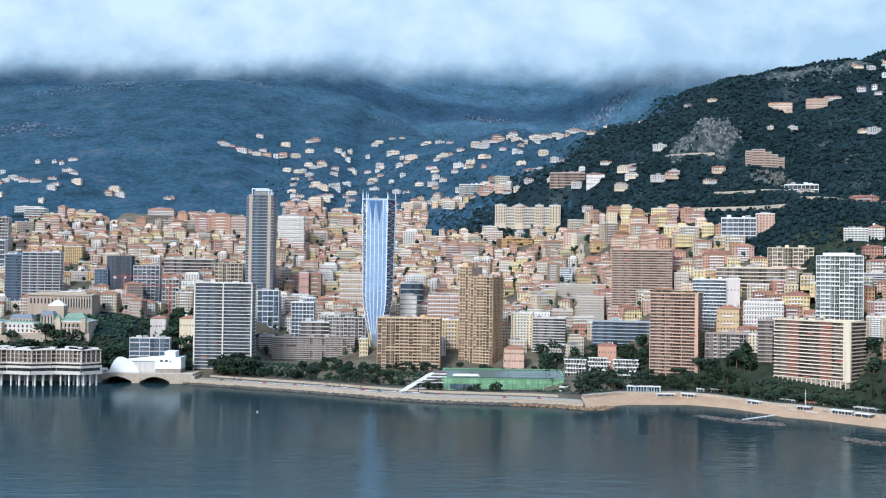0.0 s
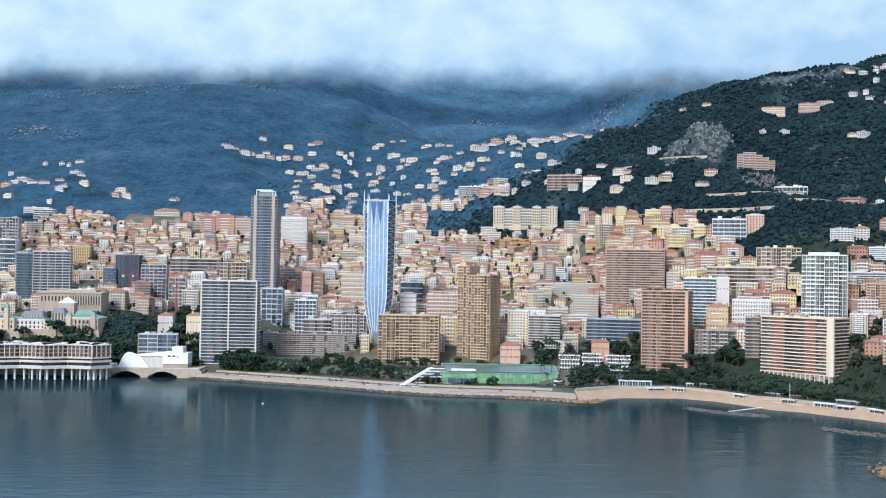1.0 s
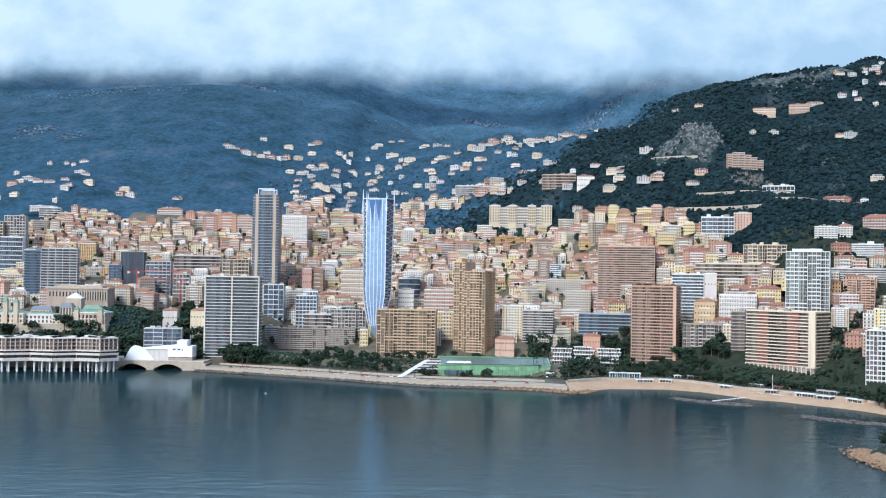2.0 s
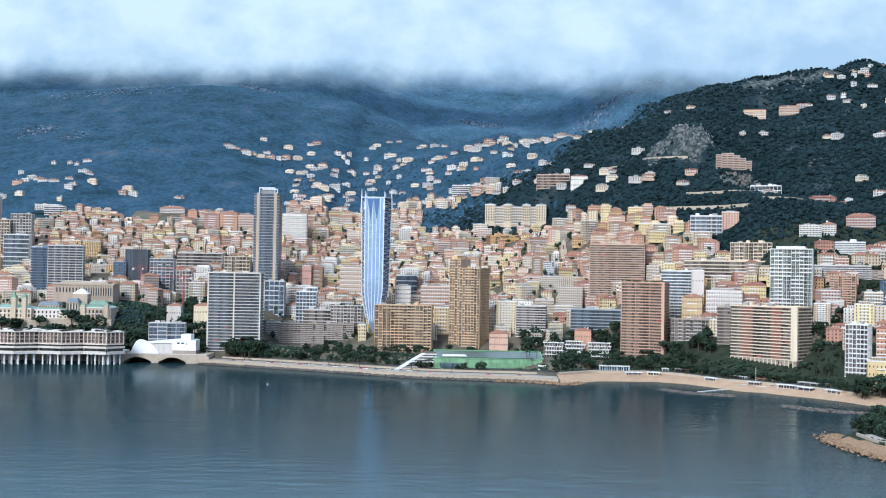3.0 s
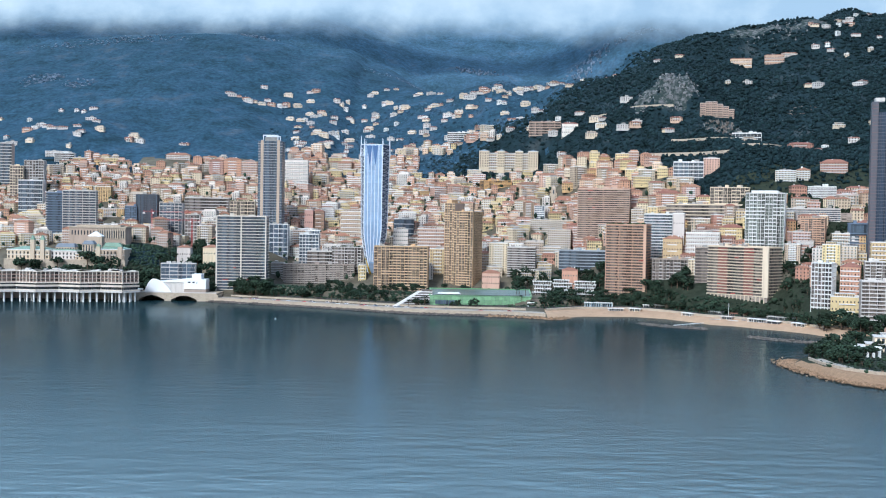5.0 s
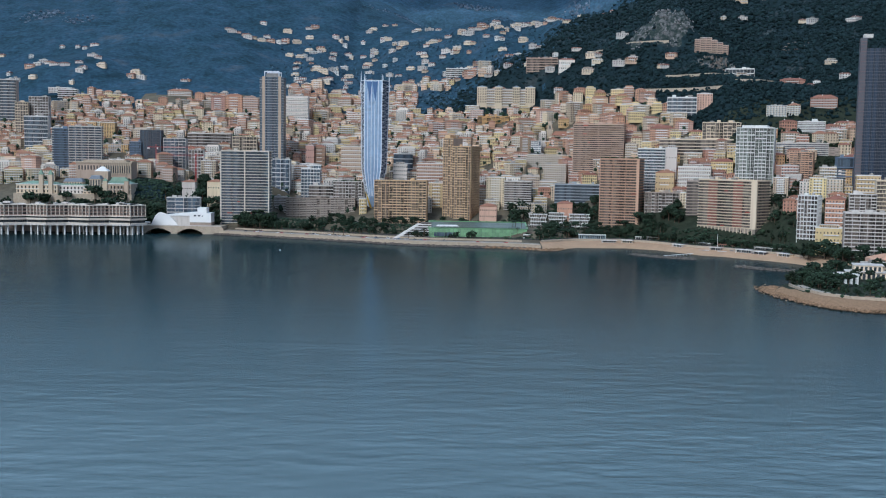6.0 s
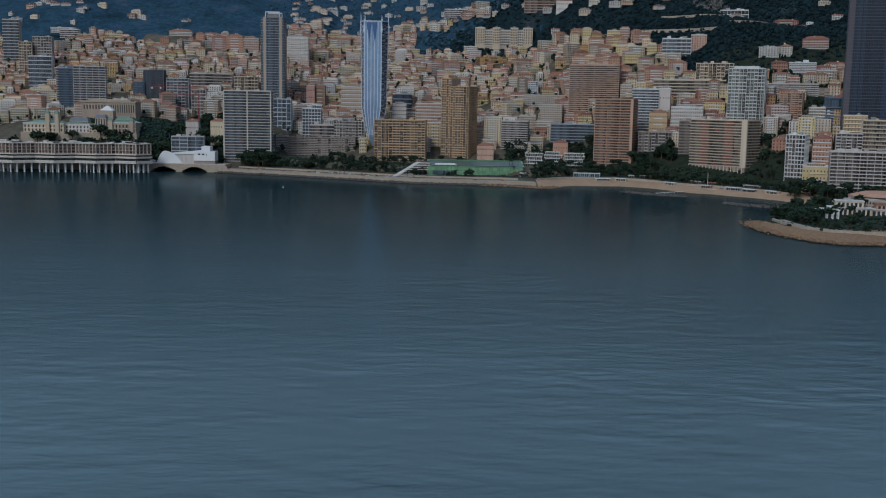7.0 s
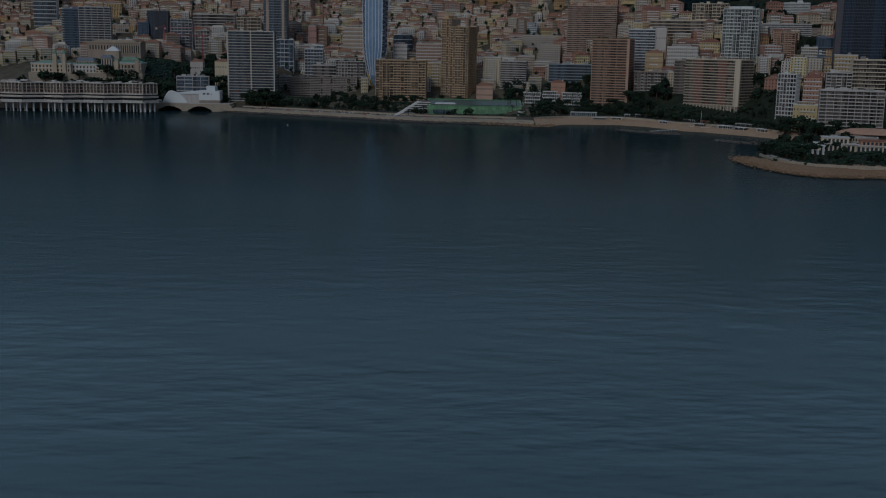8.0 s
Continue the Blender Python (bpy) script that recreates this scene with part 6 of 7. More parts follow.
_w = list(np.linspace(-262, 118, 39))
strip("sea_wall", _w, 3, 6.5, -4, 4.4, STONE, "pale stone sea wall along the quay", "wall")
strip("wall_coping", _w, 2.6, 6.9, 4.4, 4.9, STONE, "light coping on the sea wall", "coping")
strip("pavement", _w, 6.9, 24, 2, 4.7, PAVING, "pale promenade behind the sea wall", "promenade")
strip("terrace_wall", list(np.linspace(-240, 100, 18)), 30, 31, 3, 7.0, STONE, "low stone terrace wall above the promenade", "wall")
_e = list(np.linspace(122, 366, 30))
strip("beach_promenade", _e, 34, 46, 3, 7.0, PAVING, "pale promenade behind the beach", "promenade")
strip("beach_wall", _e, 33, 34, 2, 7.5, STONE, "low pale stone wall at the top of the beach", "wall")
strip("road", list(np.linspace(-240, 366, 60)), 47, 55, 4, 7.6, mat("asphalt", (0.06, 0.06, 0.06), 0.9, 0.2, vary=0.15, scale=0.3, stain=0.2), "grey coast road behind the trees", "road")


def riprap(name, label, pts, n, size, material, seed, spread=3.0, zc=0.0):
    """A bank of boulders scattered along a line."""
    rng = np.random.default_rng(seed)
    seg = rng.integers(0, len(pts) - 1, n)
    u = rng.random(n)
    p = np.array(pts, float)
    c = p[seg] * (1 - u[:, None]) + p[seg + 1] * u[:, None]
    off = rng.normal(0, spread * 0.5, (n, 2))
    z = zc + np.maximum(0, 1 - np.abs(off).sum(1) / spread) * size * 1.1 - size * 0.2
    me = clumps(name, np.column_stack([c + off, z]), rng.uniform(0.45, 1.25, n) * size, material, squash=0.7, seed=seed)
    return tagged(new(name, me), label, "rocks", kind="stuff")


riprap("shore_rocks", "dark wet boulders at the foot of the sea wall", [(x, float(coast(x)) + 1.2) for x in np.linspace(-262, 118, 30)], 2400, 1.5, WETROCK, 3, spread=4)
riprap("point_rocks", "boulders around the end of the quay", [(60, float(coast(60)) - 1), (100, 922), (125, 908), (140, 925)], 350, 1.7, BOULDER, 4, spread=6)
riprap("breakwater", "low rock breakwater off the beach", [(208, 876), (222, 856), (240, 842), (262, 832)], 520, 1.5, WETROCK, 5, spread=4.0, zc=0.1)
riprap("breakwater", "second low rock breakwater across the bay", [(285, 764), (302, 746), (320, 731), (343, 722), (350, 735)], 620, 1.5, WETROCK, 6, spread=4.0, zc=0.1)
riprap("headland_rocks", "tan boulder bank round the headland", [(270, 602), (263, 586), (261, 568), (263, 545), (267, 520), (275, 494), (294, 475), (325, 478), (362, 469), (420, 459)], 5600, 0.75, BOULDER, 7, spread=8, zc=1.2)
jt = thing("jetty", "white plank jetty from the sand to the breakwater", "jetty", pose(236, 850, 0, 0, 0, 40), "")
part("deck", Geo().box(0, 46, -1.0, 1.0, 1.5, 1.9), WHITE, jt)
for _i in range(8):
    part("post", Geo().cyl(3 + _i * 5.6, 0, -4, 1.5, 0.3), OFFWHITE, jt)


def kiosk(x, y, w, d, h, yaw, label, wallm, roofm):
    z = gz(x, y) - 0.3
    t = thing("beach_kiosk", label, "kiosk", pose(x, y, z, 0, 0, yaw), "beach kiosks")
    part("body", Geo().box(0, w, 1, d, 0, h), wallm, t)
    part("roof", Geo().box(-0.8, w + 0.8, -1, d + 0.6, h, h + 0.5), roofm, t)
    part("glazing", pane_row(w - 1, 0.88, 0.8, h - 0.4, 2.5, random, gap=0.6), GLASS, t, kind="stuff").location = (0.5, 0, 0)
    for i in range(int(w / 6) + 1):
        part("post", Geo().box(i * 6, i * 6 + 0.3, -0.8, -0.5, 0, h), roofm, t)


kiosk(168, 992, 30, 9, 5, -4, "pale blue beach pavilion with a flat roof", mat("pale_blue_paint", (0.45, 0.58, 0.64), 0.7, 0.2), WHITE)
kiosk(232, 990, 34, 8, 3.6, -10, "long white beach restaurant under a flat roof", OFFWHITE, WHITE)
kiosk(284, 930, 20, 6, 3.2, -45, "small white beach kiosk", OFFWHITE, WHITE)
kiosk(305, 908, 16, 6, 3.2, -45, "low pink-roofed beach kiosk", WALLS["peach"], TILE)
kiosk(335, 878, 26, 6, 3.0, -45, "long low beach bar with a pale roof", OFFWHITE, OFFWHITE)
# a row of low beach clubs and cabins against the wall at the top of the sand
_rng = random.Random(31)
for _x, _w2, _h2, _words, _wm, _rm in (
        (192, 16, 2.8, "low white beach cabin row with a flat roof", OFFWHITE, WHITE),
        (214, 12, 3.2, "sand-coloured beach cabin with a white roof", SAND_WALL, WHITE),
        (262, 13, 3.0, "white changing cabins below the promenade", OFFWHITE, WHITE),
        (293, 11, 3.0, "grey beach hut with a pale flat roof", TAUPE, OFFWHITE),
        (314, 17, 3.4, "long white beach club under a flat awning roof", OFFWHITE, WHITE),
        (328, 13, 2.8, "dark-fronted beach bar with a white roof", DARKWALL, WHITE),
        (346, 15, 3.2, "low sand-coloured beach club with a white roof", SAND_WALL, WHITE)):
    _slope = math.degrees(math.atan2(float(coast(_x + _w2) - coast(_x)), _w2))
    kiosk(_x, float(coast(_x)) + 24.0 + _rng.uniform(-1, 1), _w2, 5, _h2, _slope, _words, _wm, _rm)
_rng = random.Random(12)
for _i in range(14):
    _x = _rng.uniform(280, 360)
    _y = float(coast(_x)) + _rng.uniform(20, 31)
    _t = thing("beach_deck", "weathered grey wooden beach deck on the sand", "deck", pose(_x, _y, gz(_x, _y), 0, 0, -48 + _rng.uniform(-6, 6)), "beach decks")
    part("boards", Geo().box(0, _rng.uniform(4, 11), 0, 2.2, -0.4, 0.5), _rng.choice((TAUPE, OFFWHITE, DARKWALL)), _t)


def parasol_mast(x, y, h):
    t = thing("flag_mast", "thin white mast on the beach", "mast", pose(x, y, gz(x, y)), "")
    part("pole", Geo().cyl(0, 0, -0.5, h, 0.22, 0.12), WHITE, t)
    part("cross_arm", Geo().box(-1.2, 1.2, -0.08, 0.08, h * 0.8, h * 0.8 + 0.15), WHITE, t)


parasol_mast(300, 893, 17)
by = thing("buoy", "small white mooring buoy floating on the sea", "buoy", pose(-152, 860, 0), "")
part("float", Geo().cyl(0, 0, -0.4, 0.8, 0.9, 0.7, k=10), WHITE, by)
part("pole", Geo().cyl(0, 0, 0.8, 1.9, 0.15), WHITE, by)


# ---- headland terraces ----
def headland():
    t = thing("headland_terraces", "stone retaining walls and terraces on the wooded headland", "terrace", pose(0, 0, 0), "")
    arc = [(271, 572), (271, 548), (277, 520), (291, 500), (314, 491), (347, 487), (400, 475), (460, 467)]
    for a, b in zip(arc, arc[1:]):
        g = Geo()
        d = (Vector(b) - Vector(a)).normalized()
        n = Vector((-d.y, d.x)) * 1.2
        g.prism([(a[0], a[1], 0), (b[0], b[1], 0), (b[0] + n.x, b[1] + n.y, 0), (a[0] + n.x, a[1] + n.y, 0)], [(a[0], a[1], 7.4), (b[0], b[1], 7.4), (b[0] + n.x, b[1] + n.y, 7.4), (a[0] + n.x, a[1] + n.y, 7.4)])
        part("wall_section", g, STONE, t)
        n2 = n * 9
        part("walk", Geo().prism([(a[0] + n.x, a[1] + n.y, 3), (b[0] + n.x, b[1] + n.y, 3), (b[0] + n2.x, b[1] + n2.y, 3), (a[0] + n2.x, a[1] + n2.y, 3)], [(a[0] + n.x, a[1] + n.y, 6.4), (b[0] + n.x, b[1] + n.y, 6.4), (b[0] + n2.x, b[1] + n2.y, 6.4), (a[0] + n2.x, a[1] + n2.y, 6.4)]), PAVING, t)
    p = thing("pergola", "white square-pillared pergola in the headland garden", "pergola", pose(312, 592, 5.2, 0, 0, -12), "")
    for i in range(5):
        part("pillar", Geo().box(i * 4.2, i * 4.2 + 1.1, 0, 1.1, 0, 7), WHITE, p)
        part("pillar", Geo().box(i * 4.2, i * 4.2 + 1.1, 6, 7.1, 0, 7), WHITE, p)
    part("beam", Geo().box(-0.6, 18.5, -0.2, 1.3, 7, 8), WHITE, p)
    part("beam", Geo().box(-0.6, 18.5, 5.8, 7.3, 7, 8), WHITE, p)
    v = thing("garden_villa", "low cream and terracotta villa with flat terraces on the headland", "villa", pose(335, 628, 4, 0, 0, -16), "")
    for i, (x0, x1, y0, z0, z1, mt) in enumerate(((0, 34, 0, 0, 7, SAND_WALL), (6, 28, 6, 7, 12, SAND_WALL), (30, 74, 4, 0, 6, SAND_WALL), (38, 60, 10, 6, 10, WALLS["salmon"]), (-22, 4, 8, 0, 4, PAVING))):
        part("wing", Geo().box(x0, x1, y0, y0 + 16, -3, z1), mt, v)
        part("roof", Geo().box(x0 - 0.7, x1 + 0.7, y0 - 0.7, y0 + 16.7, z1, z1 + 0.6), OFFWHITE if i != 3 else TILE, v)
        part("glazing", pane_row(x1 - x0 - 2, y0 - 0.1, z0 + 0.8, z1 - 0.8, 3.4, random, gap=1.4), GLASS, v).location = (x0 + 1, 0, 0)
    r = thing("rotunda_wall", "curved sand-coloured wall of a low round hall", "hall", pose(420, 720, 4), "")
    seg = Geo()
    for i in range(20):
        a, b = math.pi * (1.0 + i / 20), math.pi * (1.0 + (i + 1) / 20)
        seg.prism([(34 * math.cos(a), 24 * math.sin(a), 0), (34 * math.cos(b), 24 * math.sin(b), 0), (32 * math.cos(b), 22 * math.sin(b), 0), (32 * math.cos(a), 22 * math.sin(a), 0)], [(34 * math.cos(a), 24 * math.sin(a), 11), (34 * math.cos(b), 24 * math.sin(b), 11), (32 * math.cos(b), 22 * math.sin(b), 11), (32 * math.cos(a), 22 * math.sin(a), 11)])
    part("drum", seg, WALLS["peach"], r)
    part("roof", Geo().cyl(0, 0, 10, 13, 31, 20, k=20), WALLS["salmon"], r)
    house("garden_house", "low sand-coloured house behind the headland trees", 372, 690, -15, 40, 14, 12, floors=2, wallkey="beige", roof="flat", balconies=0)
    house("garden_house", "white garden house on the east shore", 430, 660, -15, 30, 14, 15, floors=2, wallkey="white", roof="flat", balconies=0)


headland()
RESERVED.extend(((340, 640, 30), (385, 640, 26), (320, 596, 14), (420, 715, 36)))


# ---- grand hotel above the old town ----
def grand_hotel(x, y, yaw, w, d, ztop):
    zb = foot(x, y, yaw, w, d) - 1
    h = ztop - zb
    keep_camera_view(x, y, yaw, w, ztop, 9)
    t = thing("grand_hotel", "long cream belle-epoque palace hotel with rows of tall windows", "hotel", pose(x, y, zb, 0, 0, yaw), "")
    part("body", Geo().box(0, w, 0, d, 0, h), WALLS["cream"], t)
    part("cornice", Geo().box(-0.6, w + 0.6, -0.7, d + 0.4, h, h + 0.9).box(-0.3, w + 0.3, -0.4, 0, h * 0.72, h * 0.72 + 0.5), WHITE, t)
    part("roof", Geo().box(1, w - 1, 1.5, d - 1, h + 0.9, h + 2.4), FLATROOF, t)
    for a, b in ((-2, 14), (w * 0.3, w * 0.3 + 12), (w * 0.62, w * 0.62 + 12), (w - 14, w + 2)):
        pv = part("pavilion", Geo().box(a, b, -2.2, d, 0, h + 4.5), WALLS["cream"], t)
        part("pavilion_cornice", Geo().box(a - 0.5, b + 0.5, -2.7, d + 0.3, h + 4.5, h + 5.3), WHITE, pv)
        part("pavilion_roof", Geo().hip(a + 1, b - 1, -1, d - 1, h + 5.3, 3.0, over=0), SLATE, pv)
        win = Geo()
        for f in range(6):
            for i in range(4):
                c = a + (b - a) * (i + 0.5) / 4
                win.box(c - 0.7, c + 0.7, -2.32, -2.2, h - 3.8 - f * 4.2 + 4, h - 1.2 - f * 4.2 + 4)
        part("fenestration", win, SHUTTER, pv, kind="stuff")
    for f in range(6):
        z = h - 3.6 - f * 4.2
        row = Geo()
        n = int(w / 3.2)
        for i in range(n):
            c = w * (i + 0.5) / n
            row.box(c - 0.75, c + 0.75, -0.12, 0.02, z, z + 2.7)
        part("window_row", row, SHUTTER, t, kind="stuff")
        part("balcony", Geo().box(0, w, -1.0, 0, z - 0.5, z - 0.3).box(0, w, -1.0, -0.9, z - 0.3, z + 0.5), WHITE, t)


grand_hotel(69.1, 1565, -6, 91.5, 16, 208.3)
RESERVED.extend((69.1 + 10 * i, 1545 - i, 17) for i in range(10))


# ---- long retaining walls on the slope ----
def contour_wall(x0, x1, z, h, ylow=1100, yhigh=1560):
    """A wall that keeps one level along the slope."""
    t = thing("retaining_wall", "long pale stone retaining wall across the slope", "wall", pose(0, 0, 0), "retaining walls on the hill")
    pts = []
    for x in np.arange(x0, x1 + 1, 7.0):
        a, b = ylow, yhigh
        for _ in range(16):
            c = (a + b) / 2
            a, b = (c, b) if gz(x, c) < z else (a, c)
        pts.append((float(x), a))
    for (xa, ya), (xb, yb) in zip(pts, pts[1:]):
        if abs(yb - ya) > 24:
            continue
        part("wall_section", Geo().prism([(xa, ya - 1, z - 7), (xb, yb - 1, z - 7), (xb, yb + 5, z - 7), (xa, ya + 5, z - 7)], [(xa, ya - 1, z + h), (xb, yb - 1, z + h), (xb, yb + 5, z + h), (xa, ya + 5, z + h)]), STONE, t)


contour_wall(262, 352, gz(330, 1400), 1.5)
contour_wall(268, 385, gz(330, 1268), 4)
contour_wall(330, 420, gz(372, 1280), 3)
contour_wall(190, 280, gz(230, 1395), 3)
contour_wall(400, 470, gz(430, 1215), 3)


# ---- pink residence stepping down a rocky spur ----
def spur_residence(x, y, yaw, ztop):
    zb = foot(x, y, yaw, 48, 16) - 2
    t = thing("apartment_residence", "pink residence stepping down a rocky spur", "apartment building", pose(x, y, zb, 0, 0, yaw), "")
    h = ztop - zb
    for i, drop in enumerate((2.0, 0.0, 0.0, 3.5, 7.0, 11.0)):
        x0, x1, top = i * 8.0, i * 8.0 + 7.8, h - drop
        sec = part("section", Geo().box(x0, x1, 1.6 + 0.8 * i, 16, 0, top), PEACHC, t)
        part("section_roof", Geo().box(x0 - 0.2, x1 + 0.2, 1.2 + 0.8 * i, 16.2, top, top + 0.5), OFFWHITE, sec)
        for f in range(7):
            z = top - 3.2 * (f + 1)
            part("balcony", Geo().box(x0, x1, 0.8 * i, 1.8 + 0.8 * i, z - 0.2, z + 0.1).box(x0, x1, 0.8 * i, 0.8 * i + 0.15, z + 0.1, z + 1.0), PEACHC, sec)
            part("glazing", pane_row(7.0, 1.45 + 0.8 * i, z + 0.1, z + 2.5, 2.3, random, gap=0.5), PANES, sec, kind="stuff").location = (x0 + 0.4, 0, 0)


spur_residence(377, 1360, -16, 276)


# ---- palms and parked cars along the front ----
def palm_mesh(seed):
    rng = np.random.default_rng(seed)
    tg = Geo()
    for i in range(6):
        tg.cyl(0.12 * i * (seed % 3 - 1), 0, i * 1.5 - 1, i * 1.5 + 0.6, 0.34 - 0.03 * i, 0.32 - 0.03 * i, k=7)
    top = (0.12 * 5 * (seed % 3 - 1), 0, 8.2)
    cg = Geo()
    for i in range(22):
        a, up = rng.uniform(0, 6.28), rng.uniform(-0.1, 1.0)
        prev = Vector(top)
        for j in range(4):
            r = 0.9 * (j + 1)
            p = Vector((top[0] + math.cos(a) * r, top[1] + math.sin(a) * r, top[2] + up * r * 0.5 - 0.09 * r * r))
            w = 0.42 - 0.08 * j
            sd = Vector((-math.sin(a), math.cos(a), 0)) * w
            n = len(cg.v)
            cg.v += [tuple(prev - sd), tuple(prev + sd), tuple(p + sd * 0.8), tuple(p - sd * 0.8), tuple((prev + p) / 2 + Vector((0, 0, 0.12)))]
            cg.f += [(n, n + 1, n + 4), (n + 1, n + 2, n + 4), (n + 2, n + 3, n + 4), (n + 3, n, n + 4)]
            prev = p
    return tg.mesh("trunk", BARK), cg.mesh("fronds", LEAF)


PALM_KINDS = [palm_mesh(i) for i in range(4)]
_rng = random.Random(41)
for _x0, _x1, _o0, _o1, _n in ((-38, -6, 26, 40, 8), (90, 125, 60, 80, 7), (130, 210, 46, 54, 9), (240, 300, 46, 54, 7), (-220, -80, 26, 32, 12)):
    for _i in range(_n):
        _x = _rng.uniform(_x0, _x1)
        _y = float(coast(_x)) + _rng.uniform(_o0, _o1)
        _k = _rng.uniform(0.8, 1.25)
        _t = thing("palm_tree", "tall palm with drooping green fronds by the promenade", "palm", pose(_x, _y, gz(_x, _y), 0, 0, _rng.uniform(0, 360)) @ Matrix.Diagonal((_k, _k, _k, 1)), "palms along the front")
        part("trunk", _rng.choice(PALM_KINDS)[0], None, _t)
        part("fronds", _rng.choice(PALM_KINDS)[1], None, _t)


def car(x, y, z, yaw, paint, words):
    t = thing("parked_car", words, "car", pose(x, y, z, 0, 0, yaw), "parked cars on the quay")
    part("body", Geo().box(-2.1, 2.1, -0.85, 0.85, 0.3, 0.85), paint, t)
    part("cabin", Geo().prism([(-1.5, -0.8, 0.85), (1.1, -0.8, 0.85), (1.1, 0.8, 0.85), (-1.5, 0.8, 0.85)], [(-1.0, -0.65, 1.45), (0.5, -0.65, 1.45), (0.5, 0.65, 1.45), (-1.0, 0.65, 1.45)]), GLASS, t)
    for a in (-1.3, 1.3):
        for b in (-0.8, 0.8):
            part("wheel", Geo().prism([(a + 0.33 * math.cos(q * 0.785), b - 0.1, 0.33 + 0.33 * math.sin(q * 0.785)) for q in range(8)], [(a + 0.33 * math.cos(q * 0.785), b + 0.1, 0.33 + 0.33 * math.sin(q * 0.785)) for q in range(8)]), DARKWALL, t)


_paints = ((WHITEPAINT, "white car parked on the promenade"), (DARKWALL, "dark car parked on the promenade"), (CRANE, "red car parked on the promenade"), (STEEL, "silver car parked on the promenade"), (STEELBLUE, "blue car parked on the promenade"))
for _i in range(34):
    _x = _rng.uniform(-235, 100)
    _p, _wd = _rng.choice(_paints)
    car(_x, float(coast(_x)) + _rng.choice((10.5, 20.5)) + _rng.uniform(-0.4, 0.4), 4.7, math.degrees(math.atan2(float(coast(_x + 5)) - float(coast(_x)), 5)), _p, _wd)


# ---- trees ----
def tree_mesh(kind, seed):
    """Trunk with limbs, and a crown of many small uneven leaf clumps with gaps."""
    rng = np.random.default_rng(seed)
    if kind == "pine":
        H, R, base, sq = 12.0, 5.2, 0.58, 0.42
    elif kind == "cypress":
        H, R, base, sq = 14.0, 1.7, 0.08, 3.6
    else:
        H, R, base, sq = 11.0, 4.6, 0.25, 0.85
    tg = Geo().cyl(0, 0, -1.5, H * base + 1.5, 0.42, 0.26, k=7)
    for _ in range(6):
        a, e = rng.uniform(0, 6.28), rng.uniform(0.35, 0.8)
        z = H * base + rng.uniform(-0.6, 1.5)
        tg.beam((0, 0, z - 1.0), (math.cos(a) * R * e, math.sin(a) * R * e, z + R * sq * rng.uniform(0.3, 1.0)), 0.14)
    n = 84 if kind != "cypress" else 50
    d = rng.normal(size=(n, 3))
    d /= np.linalg.norm(d, axis=1)[:, None]
    r = R * rng.uniform(0.45, 1.0, n) ** 0.6
    lobes = 1 + 0.25 * np.sin(np.arctan2(d[:, 1], d[:, 0]) * 3 + seed)
    c = d * (r * lobes)[:, None]
    c[:, 2] = c[:, 2] * sq + H * base + R * sq * 0.95
    s = rng.uniform(0.5, 1.25, n) * (1.0 if kind != "cypress" else 0.6)
    return tg.mesh("trunk", BARK), clumps("crown", c, s, LEAF, squash=0.75, seed=seed, jitter=0.25)


TREE_KINDS = {k: [tree_mesh(k, 40 + i * 3 + j) for i in range(4)] for j, k in enumerate(("pine", "broadleaf", "cypress"))}
TREE_WORDS = {"pine": "dark green umbrella pine with a flat crown", "broadleaf": "dark evergreen tree with a rounded uneven crown", "cypress": "slim dark green cypress tree"}
TREE_AT = []


def plant(x, y, kind, scale, rng):
    z = gz(x, y)
    tm, cm = TREE_KINDS[kind][rng.randrange(4)]
    t = thing("pine_tree" if kind == "pine" else "cypress_tree" if kind == "cypress" else "tree", TREE_WORDS[kind], "tree", pose(x, y, z, 0, 0, rng.uniform(0, 360)) @ Matrix.Diagonal((scale, scale, scale * rng.uniform(0.85, 1.15), 1)), "trees along the shore and in the gardens")
    part("trunk", tm, None, t)
    part("crown", cm, None, t)
    TREE_AT.append((x, y))


def free(x, y, r=4.0):
    return all((x - a) ** 2 + (y - b) ** 2 > (c + r - 3) ** 2 for a, b, c in RESERVED)


def grove(x0, x1, y0, y1, n, seed, kinds, lo=0.8, hi=1.3, shore=False, clear=2.0):
    rng = random.Random(seed)
    got = 0
    for _ in range(n * 6):
        if got >= n:
            break
        x, y = rng.uniform(x0, x1), rng.uniform(y0, y1)
        if shore:
            y += float(coast(x))
        if gz(x, y) < 3.0 or not free(x, y, clear):
            continue
        if any((x - a) ** 2 + (y - b) ** 2 < 14 for a, b in TREE_AT[-120:]):
            continue
        plant(x, y, rng.choice(kinds), rng.uniform(lo, hi), rng)
        got += 1


grove(-236, -130, 36, 60, 26, 1, ("pine", "broadleaf", "broadleaf"), 0.6, 1.1, True)
grove(-150, -40, 48, 84, 44, 21, ("pine", "broadleaf", "broadleaf"), 0.5, 1.0, True)
grove(-240, -195, 36, 62, 12, 2, ("pine", "broadleaf"), 1.2, 1.6, True)
grove(-70, 110, 88, 122, 24, 22, ("broadleaf", "pine"), 0.5, 0.9, True)
grove(-20, 60, 38, 48, 10, 16, ("broadleaf",), 0.5, 0.8, True)
grove(118, 200, 50, 92, 40, 3, ("pine", "broadleaf"), 0.5, 0.95, True)
grove(190, 300, 48, 76, 56, 4, ("pine", "pine", "broadleaf"), 0.5, 0.85, True)
grove(278, 366, 47, 72, 46, 5, ("pine", "pine", "broadleaf"), 0.5, 0.8, True)
